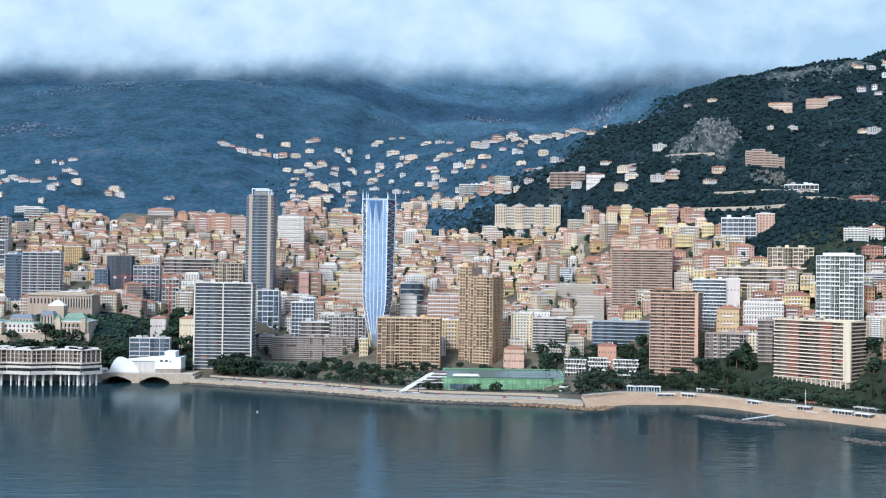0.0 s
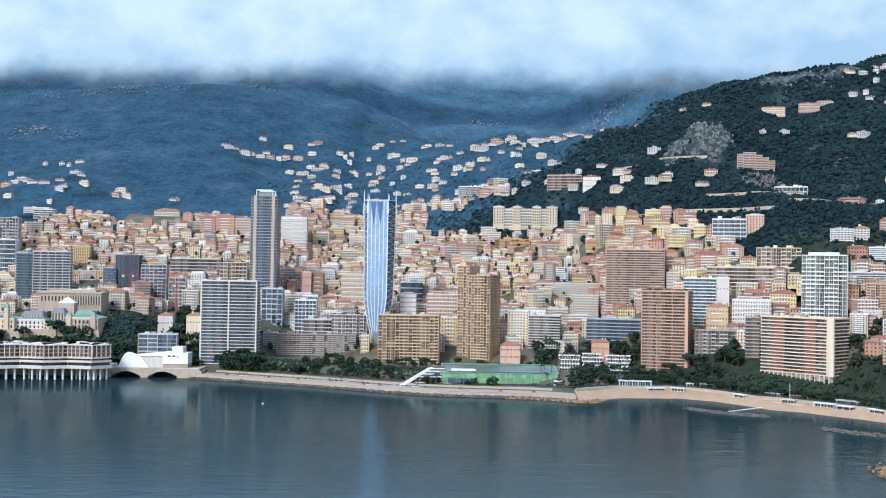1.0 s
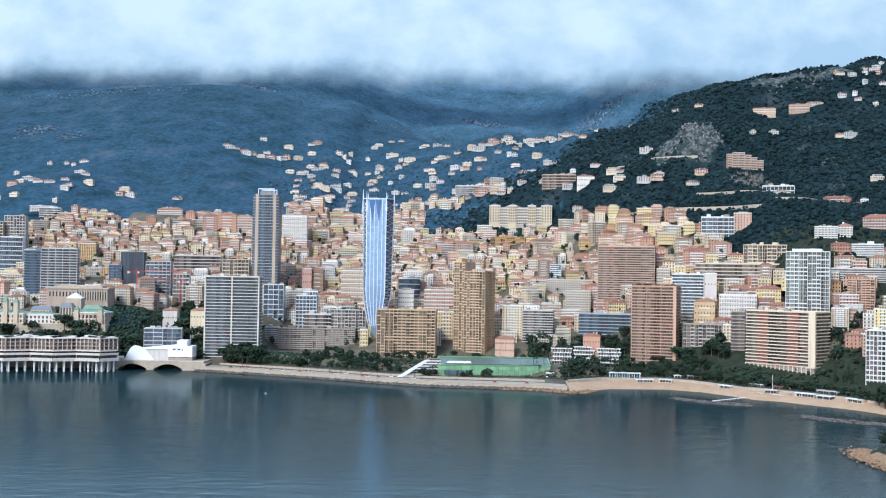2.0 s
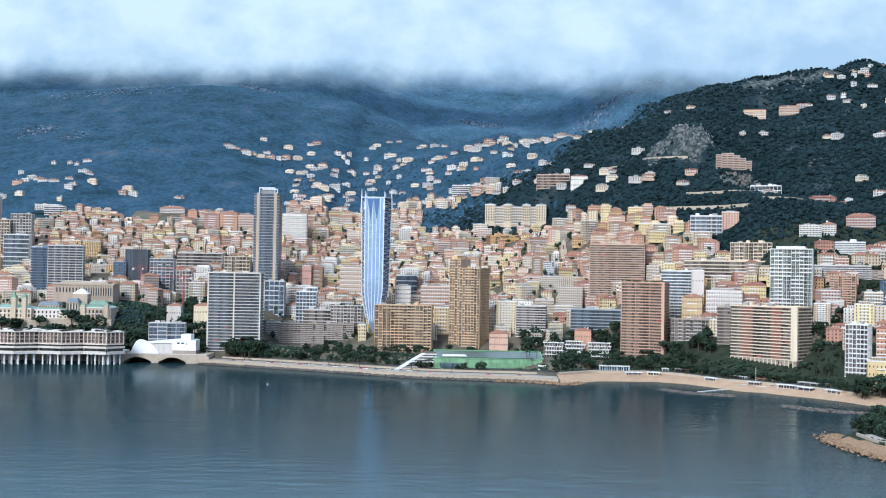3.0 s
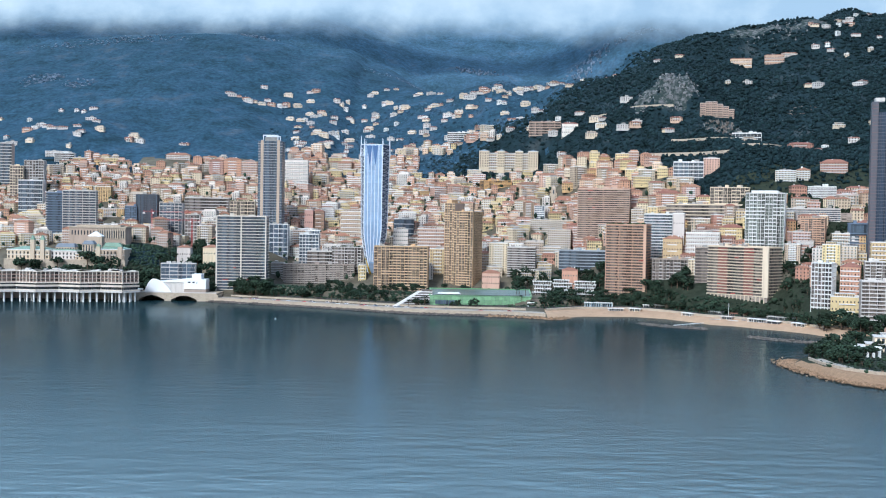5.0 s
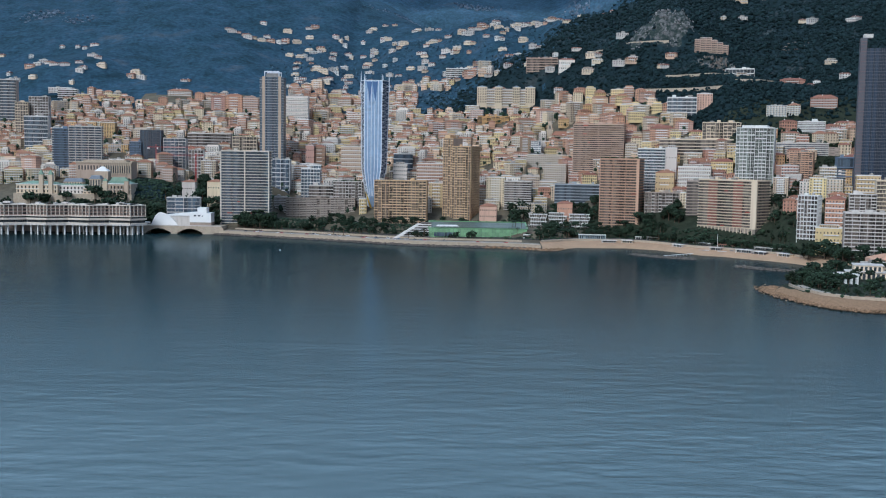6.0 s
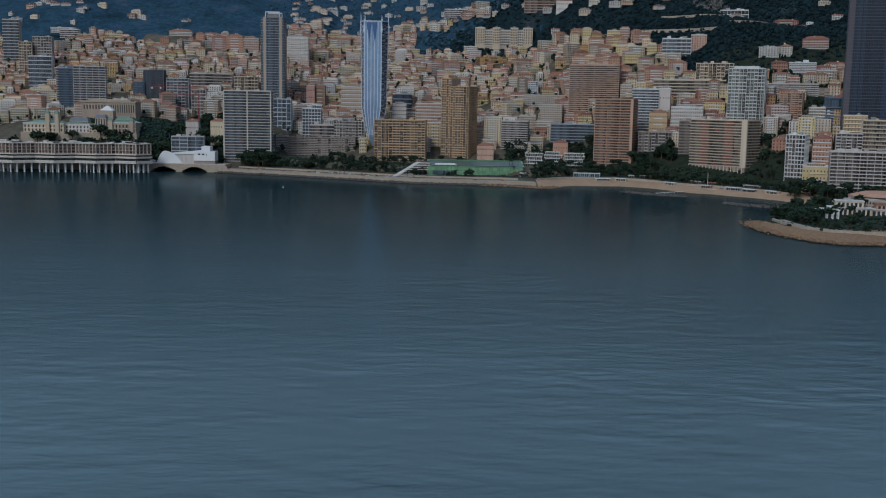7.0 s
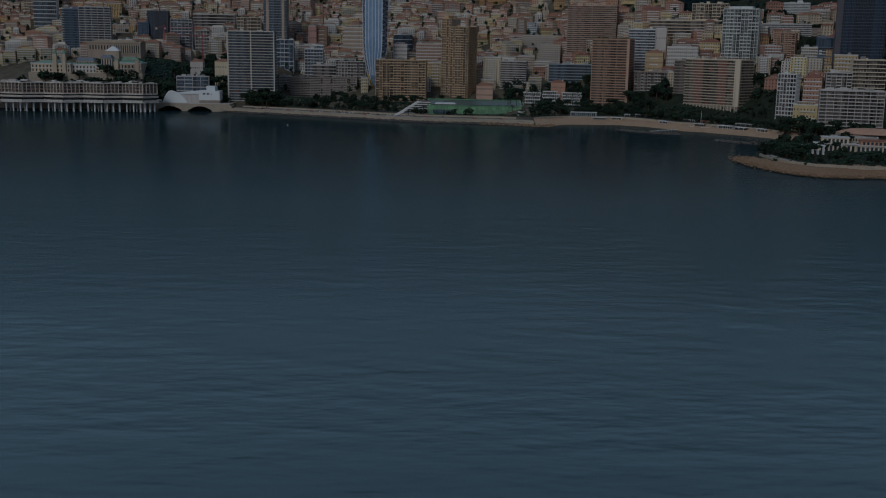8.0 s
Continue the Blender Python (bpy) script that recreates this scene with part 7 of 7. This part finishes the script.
grove(355, 440, 770, 835, 40, 6, ("pine", "broadleaf", "broadleaf"), 0.8, 1.4)
grove(355, 440, 845, 960, 34, 18, ("broadleaf", "pine", "cypress"), 0.7, 1.2)
grove(240, 285, 985, 1030, 18, 10, ("broadleaf", "pine"), 0.9, 1.4)
grove(96, 160, 1050, 1125, 30, 9, ("broadleaf", "pine", "cypress"), 0.9, 1.5)
grove(150, 205, 1062, 1125, 26, 17, ("broadleaf", "pine"), 0.8, 1.3)
grove(-345, -268, 1092, 1230, 44, 7, ("broadleaf", "pine", "broadleaf", "cypress"), 1.1, 1.7)
grove(-540, -335, 1080, 1134, 64, 8, ("broadleaf", "pine"), 1.3, 2.0)
grove(276, 322, 550, 640, 38, 12, ("pine", "broadleaf", "broadleaf"), 0.6, 1.05, clear=0)
grove(300, 350, 610, 700, 26, 13, ("pine", "broadleaf"), 0.6, 1.0, clear=0)
grove(285, 420, 512, 560, 26, 14, ("pine", "broadleaf"), 0.4, 0.75, clear=0)
grove(380, 520, 640, 790, 40, 15, ("pine", "broadleaf"), 0.8, 1.3)

# ---- the close-built town on the slope ----
CITY_ROWS = random.Random(77)
PROTO = []


def town_house_proto(seed):
    """Even seeds: broad lower-town blocks; odd seeds: small tiled houses of the upper town."""
    rng = random.Random(seed)
    big = seed % 2 == 0
    if big:
        key = rng.choice(("cream", "cream", "white", "yellow", "beige", "peach", "cream", "pink", "white"))
        w, d, floors = rng.uniform(13, 27), rng.uniform(11, 15), rng.choice((5, 6, 6, 7, 8, 9))
        roof = "tile" if rng.random() < 0.28 else "flat"
    else:
        key = rng.choice(("cream", "peach", "pink", "salmon", "ochre", "white", "peach", "yellow", "beige", "pink", "salmon", "ochre"))
        w, d, floors = rng.uniform(7, 14), rng.uniform(8, 11), rng.choice((2, 3, 3, 4, 4, 5))
        if seed % 4 == 3:
            w, d, floors = rng.uniform(12, 23), rng.uniform(8, 11), rng.choice((3, 3, 4, 5))
        roof = "tile" if rng.random() < 0.64 else "flat"
    h = floors * 3.0 + 5
    words = f"{key} town house with {'terracotta hip roof' if roof == 'tile' else 'flat roof'} and shuttered windows"
    t = tagged(new("town_house", Geo().box(0, w, 0, d, 0, h).mesh("town_house", WALLS[key])), words, "house", "town houses on the slope")
    house_mesh(t, w, d, h, floors, rng, roof, key, rng.choice((1, 2, 2)) if big else rng.choice((0, 0, 1, 2)), z0=3.0)
    return t, w, d, h


for _i in range(80):
    PROTO.append(town_house_proto(900 + _i))
BIG, LITTLE, LOW = list(range(0, 80, 2)), list(range(1, 80, 2)), list(range(3, 80, 4))


REST = {}
HOUSED = []


def into_rest(store, t, m):
    """Adds a far house, with its parts, to the joined mass of houses."""
    for o in (t, *t.children):
        me = o.data
        n, k = len(me.vertices), len(me.polygons)
        if "_np" not in CACHE.get(me.name, {}):
            co = np.zeros(n * 3)
            me.vertices.foreach_get("co", co)
            CACHE[me.name] = {"_np": (co.reshape(-1, 3), [tuple(p.vertices) for p in me.polygons])}
        co, fs = CACHE[me.name]["_np"]
        v, f, size = store.setdefault(me.materials[0].name, ([], [], [0]))
        off = size[0]
        size[0] += n
        a = np.array(m)
        v.append(co @ a[:3, :3].T + a[:3, 3])
        f.extend(tuple(i + off for i in q) for q in fs)


CACHE = {}


def flush_rest(store, name, label, category):
    """Links the joined mass as one object, its materials in slots."""
    vs, fs, mi, off = [], [], [], 0
    me = bpy.data.meshes.new(name)
    for k, (mn, (v, f, _)) in enumerate(store.items()):
        v = np.concatenate(v)
        vs.append(v)
        fs.extend(tuple(i + off for i in q) for q in f)
        mi.extend([k] * len(f))
        off += len(v)
        me.materials.append(bpy.data.materials[mn])
    me.from_pydata(np.concatenate(vs).tolist(), [], fs)
    me.polygons.foreach_set("material_index", np.array(mi, dtype=np.int32))
    tagged(new(name, me), label, category, kind="stuff")


def place_house(x, y, yaw, rng, only=None):
    k = rng.randrange(len(PROTO)) if only is None else rng.choice(only)
    t, w, d, h = PROTO[k]
    c, s = math.cos(radians(yaw)), math.sin(radians(yaw))
    zs = [gz(x + c * a - s * b, y + s * a + c * b) for a in (0, w) for b in (0, d)]
    m = pose(x, y, min(zs) - 1.5 if max(zs) - min(zs) < 4 else max(zs) - 0.62 * h, 0, 0, yaw)
    # skips a house that would hide a placed building from the camera
    if blocks_camera_view(x, y, w, m.translation.z + h + 1.5):
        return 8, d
    HOUSED.append((x + w / 2, y + d / 2))
    if y < 1215 and -560 < x < 480:
        copy_thing(t, m)
    else:
        into_rest(REST, t, m)
    return w, d


def seafront(x, y):
    """Gardens and streets in front of the beach blocks and of the grand hotel."""
    return 180 < x < 372 and y < 1012 or x >= 372 and y < 858 or 50 < x < 190 and 1478 < y < 1570


def wooded(x, y):
    """Where woods keep the town out."""
    if x > 90 and y > np.interp(x, TOWN_X, TOWN_Y) + 14 * math.sin(x * 0.05):
        return True
    if -40 < x <= 90 and (1530 < y < 1650 or y > 1710):
        return True
    if x < -40 and y > 1590 + 30 * math.sin(x * 0.03) and not (-260 < x < -40 and y < 1680):
        return True
    return -345 < x < -262 and y < 1235 or x < -345 and y < 1225


_n = 0
_y = 1085.0
while _y < 1700:
    _x = -760.0
    while _x < 560:
        _jx, _jy = _x + CITY_ROWS.uniform(-3, 3), _y + CITY_ROWS.uniform(-6, 6)
        _s = _jy - float(coast(_jx))
        _step = 21
        if not (130 < _jx < 262 and _jy < 1152) and not seafront(_jx, _jy) and _s > (175 if -245 < _jx < 135 else (70 if _jx > 340 else 95)) and not wooded(_jx, _jy) and free(_jx + 7, _jy + 6, 2 if _jx > 300 else 4.5) and CITY_ROWS.random() < 0.93:
            _yaw = -14 * float(smooth(80, 400, _jx)) + 5 * float(smooth(-200, -500, _jx)) + CITY_ROWS.choice((0, 0, -6, -12, 8, 16, 28, -24))
            _w, _d = place_house(_jx, _jy, _yaw, CITY_ROWS, BIG if CITY_ROWS.random() < 1.0 - float(smooth(170, 330, _s + 60 * (_jx > 190))) * 0.95 else (LOW if _jx > 200 else LITTLE))
            _step = _w + CITY_ROWS.uniform(0.5, 5)
            _n += 1
        _x += _step
    _y += 19.5 if _y < 1280 else 15.0


# houses squeezed into the steep gaps on the east side
for _i in range(2600):
    _jx, _jy = CITY_ROWS.uniform(170, 500), CITY_ROWS.uniform(900, 1330)
    _s = _jy - float(coast(_jx))
    if _s < 85 or seafront(_jx, _jy) or wooded(_jx, _jy) or 130 < _jx < 262 and _jy < 1152 or not free(_jx + 6, _jy + 5, 1):
        continue
    if any(abs(a - _jx - 8) < 15 and abs(b - _jy - 4) < 9 for a, b in HOUSED):
        continue
    place_house(_jx, _jy, -16 + CITY_ROWS.choice((0, -8, 10, 20)), CITY_ROWS, LOW if CITY_ROWS.random() < 0.7 or _s > 260 else BIG)


# ---- villas scattered over the hillsides ----
def villa_proto(seed):
    rng = random.Random(seed)
    key, wall = rng.choice((("white", WHITE), ("white", OFFWHITE), ("cream", WALLS["cream"]), ("white", OFFWHITE), ("cream", SAND_WALL), ("peach", WALLS["peach"])))
    w, d = rng.choice((rng.uniform(8, 12), rng.uniform(11, 19))), rng.uniform(4.5, 6)
    floors = rng.choice((1, 2, 2))
    h = floors * 2.8 + 3.0
    t = tagged(new("hillside_villa", Geo().box(0, w, 0, d, 0, h).mesh("hillside_villa", wall)), f"{key} villa with a red tiled roof among hillside scrub", "villa", "villas on the hillside")
    house_mesh(t, w, d, h, floors, rng, "tile" if rng.random() < 0.5 else "flat", key, rng.choice((0, 1)), z0=2.8)
    return t, w, d, h


VILLAS = [villa_proto(300 + i) for i in range(16)]
VRNG = random.Random(31)


VREST = {}


def villa_at(x, y, keep):
    if not free(x, y, 3):
        return
    t, w, d, h = VRNG.choice(VILLAS)
    yaw = VRNG.uniform(-25, 25)
    c, s = math.cos(radians(yaw)), math.sin(radians(yaw))
    zs = [gz(x + c * a - s * b, y + s * a + c * b) for a in (0, w) for b in (0, d)]
    m = pose(x, y, max(zs) + (1.4 if h < 6.5 else 2.6) - h, 0, 0, yaw)
    if keep:
        copy_thing(t, m)
    else:
        into_rest(VREST, t, m)
    RESERVED.append((x + w / 2, y + d / 2, 7))


def hamlets(places, keep=False):
    """Villas in loose rows along the slope round each place (x, y, how many)."""
    for hx, hy, n in places:
        for i in range(max(1, round(n * 0.75))):
            villa_at(hx + VRNG.gauss(0, 9 + 3.5 * n), hy + VRNG.choice((-14, 0, 0, 12)) + VRNG.gauss(0, 4), keep)


def strewn(x0, x1, y0, y1, n):
    for _ in range(n):
        villa_at(VRNG.uniform(x0, x1), VRNG.uniform(y0, y1), False)


# the western slope, the middle slope under the cloud, the wooded hill
hamlets([(-738, 1722, 7), (-632, 1698, 8), (-806, 1862, 3), (-733, 1878, 2), (-693, 1886, 2), (-632, 1754, 4), (-560, 1718, 2), (-526, 1702, 3), (-465, 1694, 2), (-426, 2014, 3), (-388, 1998, 10), (-355, 2002, 5), (-342, 2058, 2), (-685, 1662, 5)])
hamlets([(-276, 2002, 7), (-261, 2062, 4), (-262, 1942, 6), (-206, 1986, 7), (-190, 2050, 5), (-173, 2126, 3), (-105, 1982, 9), (-97, 2050, 5), (-134, 1930, 6), (-61, 2014, 5), (-29, 2066, 5), (-4, 1962, 6), (-46, 1902, 6), (18, 1886, 6), (40, 1942, 5)])
hamlets([(71, 1866, 6), (72, 1930, 5), (113, 1882, 7), (159, 1930, 7), (191, 1922, 7), (216, 1898, 6), (-203, 1766, 8), (-238, 1730, 8), (-166, 1810, 8), (-65, 1850, 8), (102, 1862, 3), (-104, 2162, 2), (-22, 1794, 8), (-61, 1738, 8), (-130, 1720, 8), (-180, 1690, 8)])
strewn(-290, 200, 1720, 2080, 40)
hamlets([(256, 1830, 2), (311, 1886, 2), (395, 1778, 1), (426, 1782, 1), (474, 1566, 1), (494, 1558, 1), (573, 1478, 2), (642, 1458, 2), (715, 1826, 5), (768, 1870, 6), (782, 1798, 3), (742, 1722, 3), (704, 1754, 2), (863, 2000, 4), (697, 1790, 3)])
hamlets([(269, 1410, 2), (284, 1402, 2), (346, 1354, 4), (243, 1510, 5), (228, 1462, 5), (195, 1570, 5), (153, 1610, 6), (110, 1630, 5), (47, 1698, 5), (228, 1606, 2), (430, 1262, 3), (520, 1240, 4), (560, 1290, 3)], True)
flush_rest(REST, "old_town", "dense old town of cream, pink and ochre houses with tiled roofs", "houses")
flush_rest(VREST, "far_villas", "scattered white villas with red roofs on the mountainside", "villas")
for _t, *_r in PROTO + VILLAS:
    for _o in _t.children_recursive:
        bpy.data.objects.remove(_o)
    bpy.data.objects.remove(_t)

# ---- cliffs and rock outcrops ----
def outcrop(label, x0, x1, y0, y1, n, size, seed, squash=1.0, material=None):
    rng = np.random.default_rng(seed)
    x, y = rng.uniform(x0, x1, n), rng.uniform(y0, y1, n)
    keep = ((x - (x0 + x1) / 2) / (x1 - x0) * 2) ** 2 + ((y - (y0 + y1) / 2) / (y1 - y0) * 2) ** 2 < rng.uniform(0.2, 1.1, n)
    x, y = x[keep], y[keep]
    c = np.column_stack([x, y, np.maximum(ground(x, y), np.where(y > 2250, far_slope(x, y), -50)) + size * 0.1])
    me = clumps("rock_outcrop", c, rng.uniform(0.4, 1.3, len(x)) * size, material or ROCK, squash=squash, seed=seed, jitter=0.75)
    tagged(new("rock_outcrop", me), label, "rocks", kind="stuff")


outcrop("pale grey limestone outcrop on the knoll", 312, 398, 1388, 1450, 260, 1.5, 51, squash=1.4)
outcrop("limestone crag below the knoll", 285, 325, 1405, 1440, 60, 1.5, 52)
outcrop("bare brown cliff face under the pink residence", 372, 430, 1298, 1345, 200, 1.5, 53, squash=1.8, material=STONEBROWN)
outcrop("limestone crest of the ridge", 440, 530, 1950, 2055, 160, 1.8, 54, squash=1.2)
outcrop("limestone cliffs below the ridge", 545, 700, 1805, 1880, 120, 1.6, 55, squash=1.3)
outcrop("bare brown earth on the dark slope", 500, 570, 1400, 1440, 60, 1.8, 56, squash=0.4, material=STONEBROWN)
outcrop("limestone ledges on the west slope", -900, -800, 2060, 2150, 260, 2.6, 57, squash=0.6, material=HAZEROCK)
outcrop("limestone scree on the west slope", -790, -720, 2010, 2080, 170, 2.4, 58, squash=0.6, material=HAZEROCK)
outcrop("limestone ledges under the cloud", -1000, -560, 2330, 2410, 420, 2.6, 59, squash=0.5, material=HAZEROCK)
outcrop("far limestone cliff under the cloud", -500, -380, 2395, 2420, 120, 2.6, 60, squash=0.7, material=HAZEROCK)
outcrop("far limestone ledges on the middle slope", -190, 60, 2290, 2350, 240, 2.4, 64, squash=0.5, material=HAZEROCK)
outcrop("far limestone cliffs beyond the valley", 20, 160, 2480, 2540, 160, 2.8, 67, squash=1.2, material=HAZEROCK)
outcrop("far limestone cliffs below the plateau", 300, 430, 2420, 2520, 260, 2.8, 68, squash=1.6, material=HAZEROCK)
outcrop("far village and pale rocks on the plateau", 420, 560, 2430, 2480, 200, 2.8, 69, squash=0.8, material=HAZEROCK)

# ---- woods over the hills and gardens between the houses ----
def woods(label, x0, x1, y0, y1, step, lo, hi, seed, density, leaf=LEAFHILL, hazy=False, squash=0.8):
    rng = np.random.default_rng(seed)
    gx, gy = np.meshgrid(np.arange(x0, x1, step), np.arange(y0, y1, step))
    x = gx.ravel() + rng.uniform(-step, step, gx.size) * 0.6
    y = gy.ravel() + rng.uniform(-step, step, gx.size) * 0.6
    keep = rng.random(x.size) < np.clip(density + 0.45 * wob(x, y, 0.03, seed), 0.05, 1)
    keep &= np.array([wooded(a, b) for a, b in zip(x, y)])
    keep &= (y + rng.normal(0, 45, x.size) > haze_line(x, y)) == hazy
    keep &= bare(x, y) * rng.uniform(0.6, 1.4, x.size) < 0.5
    x, y = x[keep], y[keep]
    ok = np.ones(len(x), bool)
    for a, b, c in RESERVED:
        ok &= (x - a) ** 2 + (y - b) ** 2 > (c * 0.75) ** 2
    x, y = x[ok], y[ok]
    s = lo + (hi - lo) * rng.random(len(x)) ** 2.2
    c = np.column_stack([x, y, ground(x, y) + s * squash * rng.uniform(0.0, 0.8, len(x))])
    tagged(new("woodland", clumps("woodland", c, s, leaf, squash=squash, seed=seed, jitter=0.6)), label, "woods", kind="stuff")


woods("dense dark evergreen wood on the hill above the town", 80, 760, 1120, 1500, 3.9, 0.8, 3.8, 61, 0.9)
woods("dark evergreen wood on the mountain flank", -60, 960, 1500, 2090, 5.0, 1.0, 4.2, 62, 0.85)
woods("dark trees at the upper edge of the town", -700, -60, 1540, 1720, 5.0, 1.2, 4.2, 66, 0.7)
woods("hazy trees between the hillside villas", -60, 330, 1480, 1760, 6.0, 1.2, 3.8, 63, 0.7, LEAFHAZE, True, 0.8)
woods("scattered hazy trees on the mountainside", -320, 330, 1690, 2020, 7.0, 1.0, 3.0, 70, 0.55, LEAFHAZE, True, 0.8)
woods("trees of the terrace park", -480, -262, 1085, 1240, 3.0, 0.9, 2.8, 65, 0.8, LEAF)


def shrubs(n, seed):
    rng = np.random.default_rng(seed)
    x = rng.uniform(-235, 370, n)
    y = coast(x) + rng.uniform(47, 92, n)
    ok = np.array([free(a, b, 1.5) for a, b in zip(x, y)])
    x, y = x[ok], y[ok]
    s = rng.uniform(0.8, 2.2, len(x))
    tagged(new("shrubs", clumps("shrubs", np.column_stack([x, y, ground(x, y) + s * 0.4]), s, LEAF, squash=0.7, seed=seed, jitter=0.5)), "low dark shrubs in the seafront gardens", "shrubs", kind="stuff")


shrubs(2600, 72)


def headland_shrubs(n, seed):
    rng = np.random.default_rng(seed)
    x, y = rng.uniform(272, 470, n), rng.uniform(492, 760, n)
    ok = (ground(x, y) > 4.5) & np.array([free(a, b, -2.0) for a, b in zip(x, y)]) & (y > np.interp(x, SOUTH_X, SOUTH_Y) + 30)
    x, y = x[ok], y[ok]
    s = 0.6 + 1.6 * rng.random(len(x)) ** 1.5
    tagged(new("headland_shrubs", clumps("headland_shrubs", np.column_stack([x, y, ground(x, y) + s * 0.4]), s, LEAF, squash=0.7, seed=seed, jitter=0.5)), "low dark shrubs in the headland garden", "shrubs", kind="stuff")


headland_shrubs(1700, 74)


def town_greens(n, seed):
    rng = np.random.default_rng(seed)
    x, y = rng.uniform(-700, 420, n), rng.uniform(1150, 1620, n)
    ok = np.array([not wooded(a, b) for a, b in zip(x, y)])
    x, y = x[ok], y[ok]
    s = rng.uniform(1.2, 3.0, len(x))
    me = clumps("garden_trees", np.column_stack([x, y, ground(x, y) + 5 + s]), s, LEAF, squash=1.2, seed=seed, jitter=0.4)
    tagged(new("garden_trees", me), "small dark trees between the town houses", "trees", kind="stuff")


town_greens(1500, 71)


def slope_gardens(n, seed, y0, y1, leaf, words):
    rng = np.random.default_rng(seed)
    x, y = rng.uniform(330, 620, n), rng.uniform(y0, y1, n)
    ok = np.array([free(a, b, -1.0) for a, b in zip(x, y)]) & (y - coast(x) > 70)
    x, y = x[ok], y[ok]
    s = 0.8 + 2.2 * rng.random(len(x)) ** 1.8
    me = clumps("slope_gardens", np.column_stack([x, y, ground(x, y) + s * 0.7]), s, leaf, squash=0.9, seed=seed, jitter=0.4)
    tagged(new("slope_gardens", me), words, "trees", kind="stuff")


slope_gardens(2200, 73, 850, 1080, LEAF, "dark garden trees on the steep east slope")
slope_gardens(2600, 76, 1060, 1330, LEAFHILL, "dark garden trees at the edge of the wood")


def hotel_gardens(n, seed):
    rng = np.random.default_rng(seed)
    x, y = rng.uniform(50, 195, n), rng.uniform(1474, 1560, n)
    ok = np.array([free(a, b, -4.0) for a, b in zip(x, y)])
    x, y = x[ok], y[ok]
    s = 1.2 + 2.4 * rng.random(len(x)) ** 1.6
    tagged(new("hotel_gardens", clumps("hotel_gardens", np.column_stack([x, y, ground(x, y) + s * 0.6]), s, LEAFHILL, squash=0.9, seed=seed, jitter=0.5)), "dark garden trees below the grand hotel", "trees", kind="stuff")


hotel_gardens(500, 75)
